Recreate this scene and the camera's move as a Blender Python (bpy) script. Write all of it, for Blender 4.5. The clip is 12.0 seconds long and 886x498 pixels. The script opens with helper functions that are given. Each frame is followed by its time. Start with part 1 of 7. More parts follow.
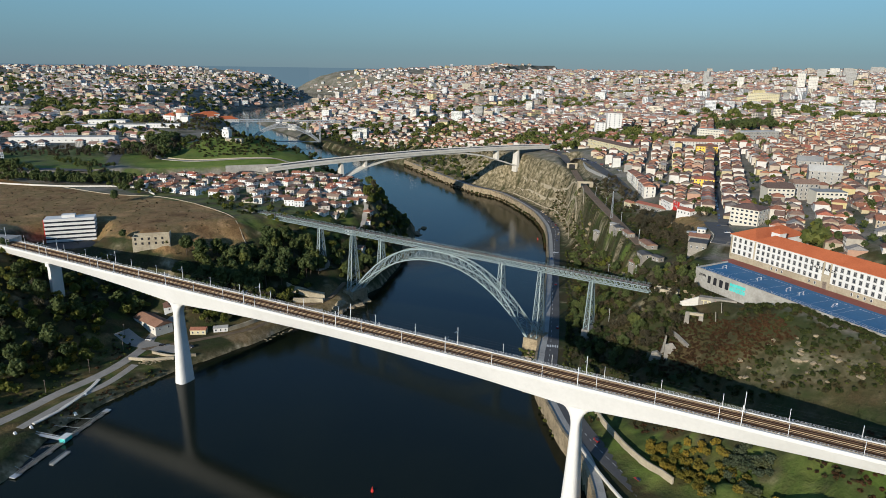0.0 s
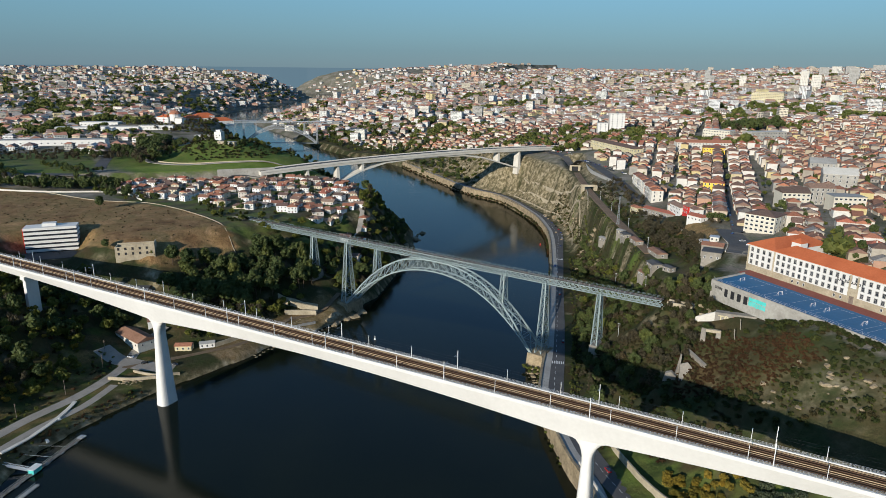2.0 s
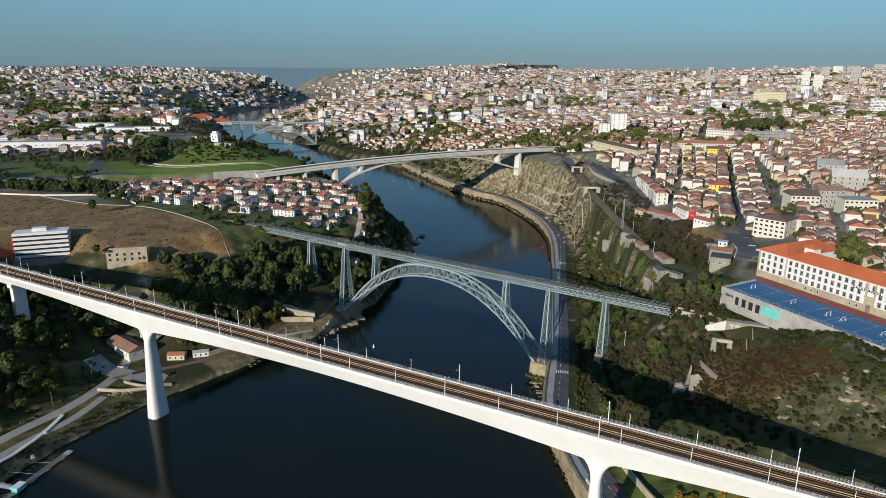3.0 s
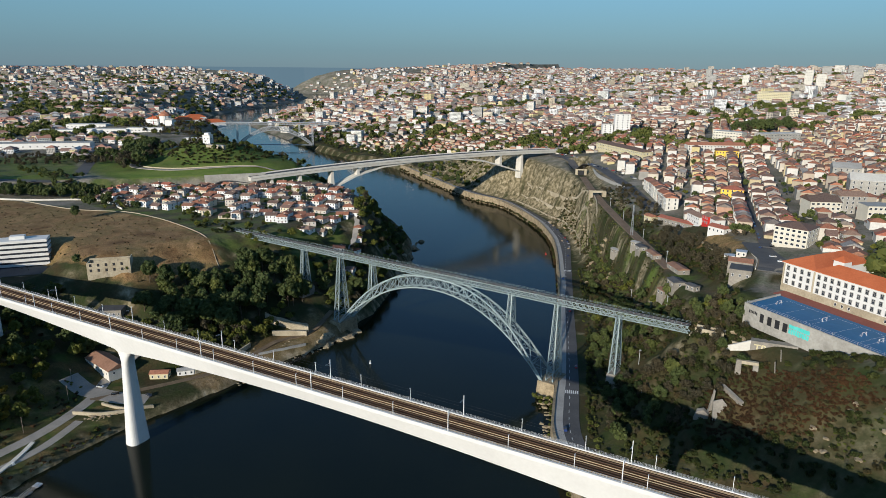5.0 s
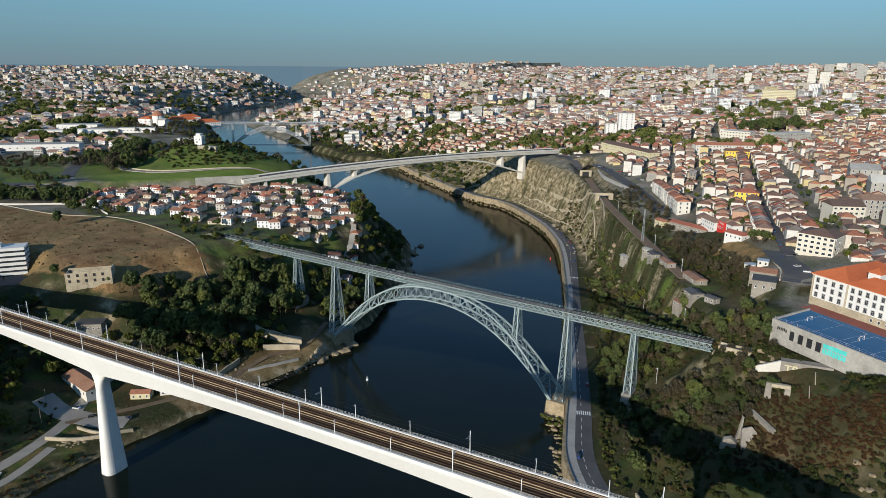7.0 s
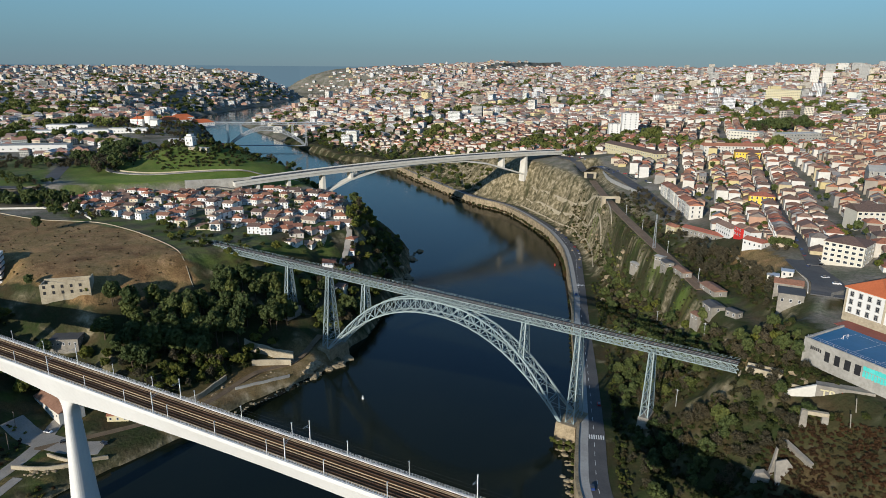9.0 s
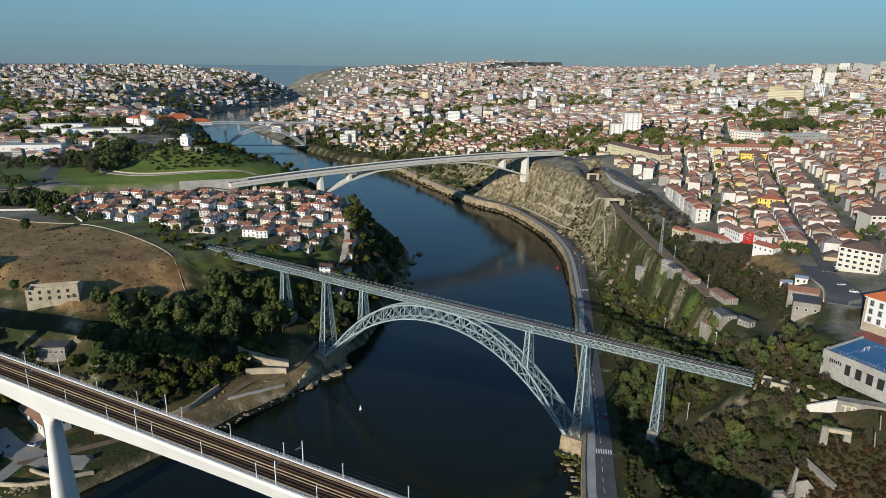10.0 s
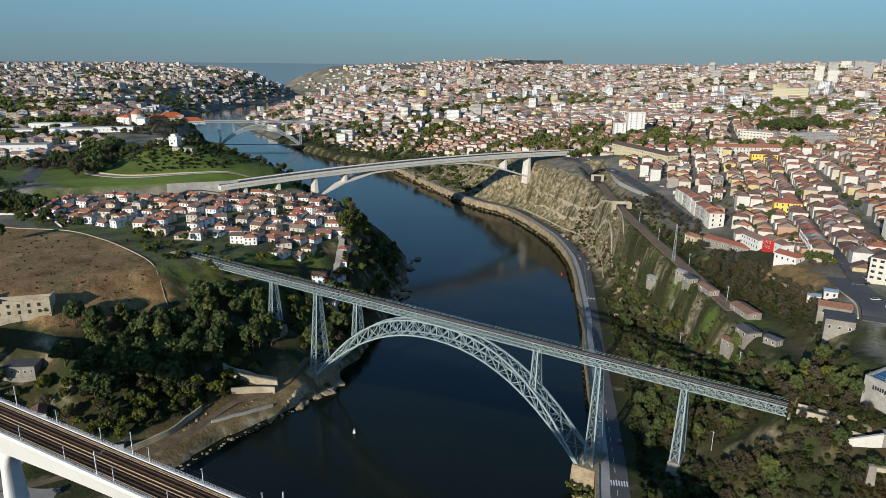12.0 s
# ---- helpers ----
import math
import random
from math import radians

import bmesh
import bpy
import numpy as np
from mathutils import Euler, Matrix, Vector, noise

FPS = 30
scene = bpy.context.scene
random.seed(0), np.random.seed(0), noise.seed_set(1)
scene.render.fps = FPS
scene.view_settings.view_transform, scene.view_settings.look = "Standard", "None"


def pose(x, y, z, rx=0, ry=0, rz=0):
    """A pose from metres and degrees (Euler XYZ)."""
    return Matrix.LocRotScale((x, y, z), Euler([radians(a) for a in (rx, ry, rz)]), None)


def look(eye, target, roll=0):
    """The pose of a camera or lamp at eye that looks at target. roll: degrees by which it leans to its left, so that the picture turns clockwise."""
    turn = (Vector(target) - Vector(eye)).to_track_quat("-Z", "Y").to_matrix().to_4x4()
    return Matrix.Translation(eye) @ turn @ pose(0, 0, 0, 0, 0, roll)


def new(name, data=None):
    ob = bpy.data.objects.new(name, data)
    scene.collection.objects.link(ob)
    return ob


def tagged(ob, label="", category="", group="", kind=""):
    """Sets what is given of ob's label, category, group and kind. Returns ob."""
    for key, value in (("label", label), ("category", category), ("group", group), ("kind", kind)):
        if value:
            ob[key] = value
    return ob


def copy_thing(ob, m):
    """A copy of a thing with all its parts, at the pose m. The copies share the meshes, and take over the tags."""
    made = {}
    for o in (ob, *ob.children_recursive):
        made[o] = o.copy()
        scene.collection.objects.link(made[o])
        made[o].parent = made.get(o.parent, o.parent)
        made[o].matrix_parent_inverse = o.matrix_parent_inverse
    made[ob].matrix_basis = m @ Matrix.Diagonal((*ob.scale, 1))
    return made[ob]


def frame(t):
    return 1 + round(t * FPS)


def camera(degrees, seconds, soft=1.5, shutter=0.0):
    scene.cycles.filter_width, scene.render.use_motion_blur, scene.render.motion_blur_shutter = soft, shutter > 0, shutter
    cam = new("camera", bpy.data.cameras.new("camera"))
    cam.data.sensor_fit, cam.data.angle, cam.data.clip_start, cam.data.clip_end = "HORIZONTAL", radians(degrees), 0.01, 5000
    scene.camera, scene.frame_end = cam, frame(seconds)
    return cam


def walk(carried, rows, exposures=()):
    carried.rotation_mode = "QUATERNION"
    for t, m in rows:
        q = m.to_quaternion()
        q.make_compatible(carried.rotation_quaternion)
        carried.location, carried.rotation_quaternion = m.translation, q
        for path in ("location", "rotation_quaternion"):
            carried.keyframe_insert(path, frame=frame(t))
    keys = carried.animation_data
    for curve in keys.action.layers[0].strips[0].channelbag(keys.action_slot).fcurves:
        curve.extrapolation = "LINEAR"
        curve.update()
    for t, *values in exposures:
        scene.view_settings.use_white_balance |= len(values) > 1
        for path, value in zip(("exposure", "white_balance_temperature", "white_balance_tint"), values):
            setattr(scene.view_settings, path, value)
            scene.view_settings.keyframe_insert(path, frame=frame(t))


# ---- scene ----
cam = camera(67.6, 12.0, soft=0.65)
PATH = [
    (0, (271.987, -405.507, 195.485), (270.922, -403.9, 194.952), 0.9),
    (0.5, (268.626, -399.897, 195.546), (267.561, -398.29, 195.013), 0.8),
    (1, (265.17, -394.155, 195.63), (264.105, -392.549, 195.096), 0.8),
    (1.5, (261.53, -388.416, 195.703), (260.466, -386.809, 195.169), 0.7),
    (2, (257.676, -382.701, 195.765), (256.612, -381.095, 195.231), 0.7),
    (2.5, (253.694, -376.995, 195.825), (252.629, -375.389, 195.291), 0.7),
    (3, (249.644, -371.395, 195.821), (248.58, -369.788, 195.287), 0.6),
    (5, (232.715, -348.73, 195.4), (231.655, -347.121, 194.865), 0.6),
    (5.5, (228.426, -343.098, 195.219), (227.366, -341.489, 194.683), 0.6),
    (6, (224.179, -337.449, 194.92), (223.12, -335.84, 194.383), 0.6),
    (6.5, (220.033, -331.784, 194.546), (218.975, -330.174, 194.008), 0.5),
    (7, (215.92, -326.093, 194.208), (214.863, -324.483, 193.67), 0.5),
    (9, (199.212, -303.597, 192.1), (198.159, -301.984, 191.562), 0.5),
    (9.5, (194.938, -297.856, 191.751), (193.886, -296.242, 191.212), 0.5),
    (10, (190.668, -292.126, 191.391), (189.617, -290.512, 190.852), 0.6),
    (10.5, (186.375, -286.27, 191.028), (185.325, -284.655, 190.488), 0.5),
    (11, (182.16, -280.363, 190.696), (181.112, -278.748, 190.154), 0.5),
    (11.5, (178.203, -274.537, 190.463), (177.156, -272.922, 189.921), 0.6),
    (12, (174.23, -268.772, 190.312), (173.184, -267.156, 189.768), 0.6),
]
walk(cam, [(t, look(eye, target, roll)) for t, eye, target, roll in PATH], [(0, 0.03, 6480, 9), (12, 0.03, 6480, 9)])

# ---- world and light ----
SUN_FROM = Vector((0.03, -0.95, 0.268)).normalized()
world = bpy.data.worlds.new("sky")
scene.world = world
world.use_nodes = True
wn = world.node_tree
sky = wn.nodes.new("ShaderNodeTexSky")
sky.sky_type, sky.sun_disc = "NISHITA", False
sky.sun_elevation = math.asin(SUN_FROM.z)
sky.sun_rotation = math.atan2(SUN_FROM.x, SUN_FROM.y)
sky.altitude, sky.air_density, sky.dust_density, sky.ozone_density = 190, 1.0, 0.1, 4.0
wn.nodes["Background"].inputs["Strength"].default_value = 0.14
hue = wn.nodes.new("ShaderNodeMix")
hue.data_type, hue.blend_type = "RGBA", "MULTIPLY"
hue.inputs["Factor"].default_value, hue.inputs[7].default_value = 1.0, (0.78, 0.94, 1.06, 1)
wn.links.new(sky.outputs[0], hue.inputs[6])
way = wn.nodes.new("ShaderNodeTexCoord")
up = wn.nodes.new("ShaderNodeSeparateXYZ")
wn.links.new(way.outputs["Generated"], up.inputs[0])


def by_height(lo, hi, a, b):
    n = wn.nodes.new("ShaderNodeMapRange")
    n.inputs["From Min"].default_value, n.inputs["From Max"].default_value = lo, hi
    n.inputs["To Min"].default_value, n.inputs["To Max"].default_value = a, b
    wn.links.new(up.outputs["Z"], n.inputs["Value"])
    return n.outputs["Result"]


mist = wn.nodes.new("ShaderNodeMix")
mist.data_type = "RGBA"
mist.inputs[6].default_value, mist.inputs[7].default_value = (0.78, 1.4, 1.95, 1), (1.08, 2.32, 3.0, 1)
wn.links.new(by_height(-0.005, 0.105, 0.0, 1.0), mist.inputs["Factor"])
haze = wn.nodes.new("ShaderNodeMix")
haze.data_type = "RGBA"
wn.links.new(by_height(0.02, 0.42, 0.86, 0.12), haze.inputs["Factor"])
wn.links.new(hue.outputs[2], haze.inputs[6])
wn.links.new(mist.outputs[2], haze.inputs[7])
wn.links.new(haze.outputs[2], wn.nodes["Background"].inputs["Color"])
sun = new("sun", bpy.data.lights.new("sun", "SUN"))
sun.data.energy, sun.data.angle, sun.data.color = 5.0, radians(0.53), (1.0, 0.93, 0.82)
sun.matrix_world = look(SUN_FROM * 900, (0, 0, 0))

# ---- materials ----


def shader(name, rough=0.8, metal=0.0, spec=0.3):
    m = bpy.data.materials.new(name)
    m.use_nodes = True
    b = m.node_tree.nodes["Principled BSDF"]
    b.inputs["Roughness"].default_value, b.inputs["Metallic"].default_value = rough, metal
    b.inputs["Specular IOR Level"].default_value = spec
    return m, m.node_tree, b


def node(tree, kind, **put):
    n = tree.nodes.new(kind)
    for k, v in put.items():
        n.inputs[k.replace("_", " ")].default_value = v
    return n


def ramp(tree, src, stops, step=False):
    r = tree.nodes.new("ShaderNodeValToRGB")
    e = r.color_ramp.elements
    e[0].position, e[0].color = stops[0][0], (*stops[0][1], 1)
    e[1].position, e[1].color = stops[-1][0], (*stops[-1][1], 1)
    for p, c in stops[1:-1]:
        e.new(p).color = (*c, 1)
    r.color_ramp.interpolation = "CONSTANT" if step else "LINEAR"
    tree.links.new(src, r.inputs["Fac"])
    return r.outputs["Color"]


def mixed(tree, fac, a, b, how="MIX"):
    n = tree.nodes.new("ShaderNodeMix")
    n.data_type, n.blend_type = "RGBA", how
    for sock, v in ((n.inputs["Factor"], fac), (n.inputs[6], a), (n.inputs[7], b)):
        if isinstance(v, (int, float)):
            sock.default_value = v
        elif isinstance(v, tuple):
            sock.default_value = (*v, 1)
        else:
            tree.links.new(v, sock)
    return n.outputs[2]


def noise_at(tree, scale, detail=4.0, coords="Object"):
    c = tree.nodes.new("ShaderNodeNewGeometry") if coords == "World" else tree.nodes.new("ShaderNodeTexCoord")
    n = node(tree, "ShaderNodeTexNoise", Scale=scale, Detail=detail, Roughness=0.6)
    tree.links.new(c.outputs["Position" if coords == "World" else "Object"], n.inputs["Vector"])
    return n.outputs["Fac"]


def bumped(tree, b, height, strength, distance):
    n = node(tree, "ShaderNodeBump", Strength=strength, Distance=distance)
    tree.links.new(height, n.inputs["Height"])
    tree.links.new(n.outputs["Normal"], b.inputs["Normal"])


def surface(name, dark, light, fine=3.0, coarse=0.15, rough=0.8, metal=0.0, bump=0.3, lump=0.05, spec=0.3):
    """Two-scale mottled material between two colours."""
    m, t, b = shader(name, rough, metal, spec)
    f, c = noise_at(t, fine, 5.0, "World"), noise_at(t, coarse, 3.0, "World")
    col = mixed(t, 0.5, ramp(t, f, [(0.3, dark), (0.7, light)]), ramp(t, c, [(0.35, dark), (0.65, light)]))
    t.links.new(col, b.inputs["Base Color"])
    if bump:
        bumped(t, b, f, bump, lump)
    return m


def palette(name, cols, by="object", rough=0.85, grime=0.25, scale=0.8, bump=0.0, panes=False):
    """One colour of a set for each object, or for each loose piece of a joined mesh, with grime over it."""
    m, t, b = shader(name, rough)
    if by == "object":
        src = t.nodes.new("ShaderNodeObjectInfo").outputs["Random"]
    else:
        src = t.nodes.new("ShaderNodeNewGeometry").outputs["Random Per Island"]
    col = ramp(t, src, [(i / len(cols), c) for i, c in enumerate(cols)], step=True)
    g = noise_at(t, scale, 5.0, "World")
    col = mixed(t, 1.0, col, ramp(t, g, [(0.3, (1 - grime,) * 3), (0.65, (1.0, 1.0, 1.0))]), "MULTIPLY")
    if panes:
        geo = t.nodes.new("ShaderNodeNewGeometry")
        sep = t.nodes.new("ShaderNodeSeparateXYZ")
        t.links.new(geo.outputs["Position"], sep.inputs[0])
        add = t.nodes.new("ShaderNodeMath")
        add.operation = "ADD"
        t.links.new(sep.outputs["X"], add.inputs[0])
        t.links.new(sep.outputs["Y"], add.inputs[1])
        com = t.nodes.new("ShaderNodeCombineXYZ")
        t.links.new(add.outputs[0], com.inputs["X"])
        t.links.new(sep.outputs["Z"], com.inputs["Y"])
        br = node(t, "ShaderNodeTexBrick", Scale=1.0, Mortar_Size=0.62, Mortar_Smooth=0.1, Brick_Width=2.9, Row_Height=3.0)
        br.offset = 0.0
        t.links.new(com.outputs[0], br.inputs["Vector"])
        col = mixed(t, br.outputs["Fac"], (0.05, 0.055, 0.06), col)
    t.links.new(col, b.inputs["Base Color"])
    if bump:
        bumped(t, b, g, bump, 0.1)
    return m


WALLS = [(0.67, 0.637, 0.574), (0.567, 0.501, 0.383), (0.688, 0.664, 0.609), (0.437, 0.364, 0.261), (0.623, 0.582, 0.513), (0.549, 0.455, 0.278), (0.353, 0.309, 0.252), (0.67, 0.628, 0.548),
         (0.484, 0.291, 0.2), (0.605, 0.537, 0.435), (0.335, 0.319, 0.287), (0.67, 0.637, 0.583), (0.539, 0.437, 0.331), (0.605, 0.501, 0.252), (0.419, 0.373, 0.304), (0.688, 0.655, 0.592)]
WHITES = [(0.8, 0.79, 0.76), (0.74, 0.72, 0.66), (0.8, 0.79, 0.77), (0.66, 0.58, 0.42), (0.78, 0.77, 0.74), (0.55, 0.5, 0.44), (0.8, 0.78, 0.74)]
ROOFS = [tuple(0.72 * v + 0.22 * (0.3 * c[0] + 0.5 * c[1] + 0.2 * c[2]) + 0.006 for v in c) for c in [(0.42, 0.13, 0.05), (0.33, 0.115, 0.055), (0.52, 0.17, 0.065), (0.24, 0.11, 0.065), (0.46, 0.15, 0.055), (0.2, 0.11, 0.075),
         (0.38, 0.15, 0.07), (0.28, 0.15, 0.1), (0.5, 0.12, 0.05), (0.17, 0.1, 0.07), (0.36, 0.2, 0.12)]]
GREYER = ROOFS + [(0.3, 0.28, 0.26), (0.24, 0.2, 0.17), (0.36, 0.25, 0.18)]
M = {
    "wall": palette("render_wall", [tuple(0.92 * v for v in c) for c in WALLS], "object", grime=0.22, scale=0.5),
    "wall_white": palette("whitewashed_wall", WHITES, "object", grime=0.2, scale=0.5),
    "roof": palette("clay_roof", ROOFS, "object", grime=0.35, scale=0.9, bump=0.5),
    "roof_grey": palette("old_roof", GREYER, "object", grime=0.4, scale=0.9, bump=0.5),
    "city_wall": palette("city_wall", [tuple(0.92 * v for v in c) for c in WALLS], "island", grime=0.2, scale=0.2),
    # wall set for the distance: lightened copy, haze put into the colour
    "hazed_wall": palette("hazed_city_wall", [tuple(min(0.8, 1.25 * v + 0.03) for v in c) for c in WALLS] + [(0.78, 0.77, 0.75), (0.72, 0.7, 0.67), (0.78, 0.77, 0.76)], "island", grime=0.15, scale=0.05, panes=True),
    "city_roof": palette("city_roof", GREYER, "island", grime=0.35, scale=0.6, bump=0.4),
    # roof set for the distance: pale grey mixed in as painted haze
    "hazed_roof": palette("hazed_city_roof", [tuple(0.95 * v + 0.22 * w for v, w in zip(c, (0.46, 0.36, 0.31))) for c in GREYER] + [(0.5, 0.48, 0.46), (0.4, 0.36, 0.33)], "island", grime=0.25, scale=0.1),
    "white": surface("white_concrete", (0.61, 0.595, 0.56), (0.7, 0.685, 0.65), 0.6, 0.06, 0.6, bump=0.0),
    "concrete": surface("pale_concrete", (0.5, 0.47, 0.41), (0.66, 0.63, 0.56), 0.8, 0.08, 0.8, bump=0.1),
    "grey": surface("grey_concrete", (0.26, 0.25, 0.23), (0.4, 0.39, 0.36), 1.0, 0.1, 0.85, bump=0.2),
    "steel": surface("painted_iron", (0.21, 0.27, 0.27), (0.32, 0.385, 0.38), 1.5, 0.1, 0.5, 0.1, bump=0.0),
    "steel_far": surface("grey_iron", (0.2, 0.22, 0.24), (0.3, 0.32, 0.34), 1.0, 0.05, 0.6, 0.1, bump=0.0),
    "rail": surface("rusty_rail", (0.12, 0.07, 0.045), (0.22, 0.13, 0.08), 2.0, 0.2, 0.5, 0.6, bump=0.0),
    "ballast": surface("brown_track_bed", (0.07, 0.03, 0.012), (0.16, 0.075, 0.03), 3.0, 0.3, 0.95, bump=0.4),
    "sleeper": surface("concrete_track_beam", (0.4, 0.27, 0.15), (0.55, 0.4, 0.24), 2.0, 0.2, 0.85, bump=0.1),
    "galv": surface("galvanised_metal", (0.5, 0.52, 0.53), (0.66, 0.67, 0.68), 4.0, 0.4, 0.4, 0.5, bump=0.0),
    "asphalt": surface("asphalt", (0.06, 0.06, 0.062), (0.11, 0.108, 0.106), 1.5, 0.08, 0.85, bump=0.2),
    "paving": surface("stone_paving", (0.22, 0.2, 0.17), (0.36, 0.33, 0.29), 1.5, 0.1, 0.85, bump=0.2),
    "stone": surface("granite_masonry", (0.26, 0.215, 0.145), (0.5, 0.43, 0.31), 0.9, 0.12, 0.9, bump=0.8, lump=0.3),
    "paint": surface("road_paint", (0.6, 0.6, 0.58), (0.78, 0.78, 0.76), 2.0, 0.3, 0.7, bump=0.0),
    "court": surface("blue_court", (0.015, 0.11, 0.235), (0.03, 0.155, 0.31), 0.5, 0.06, 0.6, bump=0.0),
    "track_red": surface("red_court_edge", (0.22, 0.07, 0.05), (0.3, 0.1, 0.075), 0.8, 0.08, 0.8, bump=0.0),
    "yellow": surface("yellow_render", (0.72, 0.45, 0.05), (0.85, 0.56, 0.09), 0.8, 0.1, 0.8, bump=0.0),
    "yellow_pale": surface("pale_yellow_render", (0.48, 0.42, 0.25), (0.6, 0.53, 0.34), 0.8, 0.1, 0.8, bump=0.0),
    "wall_cream": surface("cream_render", (0.52, 0.475, 0.38), (0.64, 0.6, 0.5), 0.7, 0.08, 0.85, bump=0.0),
    "school_roof": surface("orange_tiles", (0.42, 0.1, 0.035), (0.58, 0.16, 0.06), 1.2, 0.1, 0.85, bump=0.5),
    "red": surface("red_paint", (0.5, 0.03, 0.025), (0.62, 0.05, 0.04), 2.0, 0.3, 0.5, bump=0.0),
    "teal": surface("turquoise_paint", (0.06, 0.5, 0.45), (0.12, 0.6, 0.55), 1.5, 0.3, 0.7, bump=0.0),
    # real black paint, also the painted darkness of holes and the tunnel
    "black": surface("black_paint_and_hole_shade", (0.012, 0.012, 0.014), (0.03, 0.03, 0.032), 1.5, 0.3, 0.6, bump=0.0),
    "bark": surface("bark", (0.05, 0.035, 0.022), (0.12, 0.09, 0.06), 3.0, 0.4, 0.95, bump=0.5),
    "glass": surface("window_glass", (0.02, 0.024, 0.03), (0.05, 0.055, 0.065), 0.3, 0.05, 0.12, bump=0.0, spec=0.6),
    "tyre": surface("rubber", (0.015, 0.015, 0.015), (0.03, 0.03, 0.03), 4.0, 0.5, 0.9, bump=0.0),
    "wood": surface("weathered_wood", (0.12, 0.09, 0.07), (0.26, 0.21, 0.17), 2.0, 0.3, 0.85, bump=0.3),
    "earth": surface("trodden_earth", (0.11, 0.075, 0.045), (0.2, 0.145, 0.09), 1.2, 0.15, 0.95, bump=0.3),
    "old_concrete": surface("weathered_concrete", (0.24, 0.225, 0.195), (0.43, 0.41, 0.365), 0.7, 0.13, 0.9, bump=0.2),
    "old_render": surface("weathered_render", (0.17, 0.155, 0.13), (0.32, 0.29, 0.245), 0.9, 0.2, 0.9, bump=0.2),
    "rock": surface("brown_granite", (0.13, 0.1, 0.06), (0.44, 0.35, 0.225), 1.1, 0.2, 0.95, bump=0.9, lump=0.4),
    "gravel": surface("brown_ballast", (0.17, 0.115, 0.07), (0.3, 0.21, 0.135), 2.5, 0.2, 0.95, bump=0.4),
    "sheet": surface("rusty_sheet_roof", (0.2, 0.1, 0.06), (0.36, 0.2, 0.13), 0.7, 0.1, 0.8, bump=0.3),
}


def foliage(name, cols):
    m, t, b = shader(name, 0.75, 0, 0.25)
    geo = t.nodes.new("ShaderNodeNewGeometry")
    info = t.nodes.new("ShaderNodeObjectInfo")
    leaf = ramp(t, geo.outputs["Random Per Island"], [(0.0, cols[0]), (0.5, cols[1]), (1.0, cols[2])])
    tone = ramp(t, info.outputs["Random"], [(0.0, (0.62, 0.68, 0.6)), (0.5, (1.0, 1.0, 1.0)), (1.0, (1.25, 1.12, 0.85))])
    patch = ramp(t, noise_at(t, 0.04, 3.0, "World"), [(0.35, (0.7, 0.75, 0.7)), (0.65, (1.25, 1.15, 1.0))])
    col = mixed(t, 1.0, mixed(t, 1.0, leaf, tone, "MULTIPLY"), patch, "MULTIPLY")
    t.links.new(col, b.inputs["Base Color"])
    thin = t.nodes.new("ShaderNodeBsdfTranslucent")
    t.links.new(col, thin.inputs["Color"])
    both = t.nodes.new("ShaderNodeMixShader")
    both.inputs[0].default_value = 0.35
    t.links.new(b.outputs[0], both.inputs[1])
    t.links.new(thin.outputs[0], both.inputs[2])
    t.links.new(both.outputs[0], t.nodes["Material Output"].inputs["Surface"])
    return m


M["leaf"] = foliage("evergreen_leaves", [(0.066, 0.092, 0.034), (0.098, 0.128, 0.046), (0.13, 0.16, 0.062)])
M["leaf_light"] = foliage("light_leaves", [(0.08, 0.105, 0.028), (0.105, 0.13, 0.034), (0.14, 0.16, 0.048)])
M["thicket"] = foliage("thicket_leaves", [(0.023, 0.034, 0.012), (0.04, 0.055, 0.018), (0.064, 0.082, 0.028)])
M["silver"] = foliage("grey_green_leaves", [(0.06, 0.08, 0.05), (0.085, 0.11, 0.07), (0.12, 0.14, 0.095)])
M["scrub"] = foliage("dry_scrub", [(0.038, 0.037, 0.019), (0.056, 0.052, 0.026), (0.085, 0.075, 0.038)])
M["yellow_leaf"] = foliage("yellow_leaves", [(0.16, 0.13, 0.025), (0.24, 0.19, 0.035), (0.3, 0.24, 0.05)])
M["bracken"] = foliage("withered_bracken", [(0.058, 0.03, 0.015), (0.082, 0.043, 0.021), (0.11, 0.062, 0.031)])
M["twig"] = foliage("bare_twigs", [(0.065, 0.055, 0.035), (0.1, 0.085, 0.055), (0.14, 0.12, 0.085)])


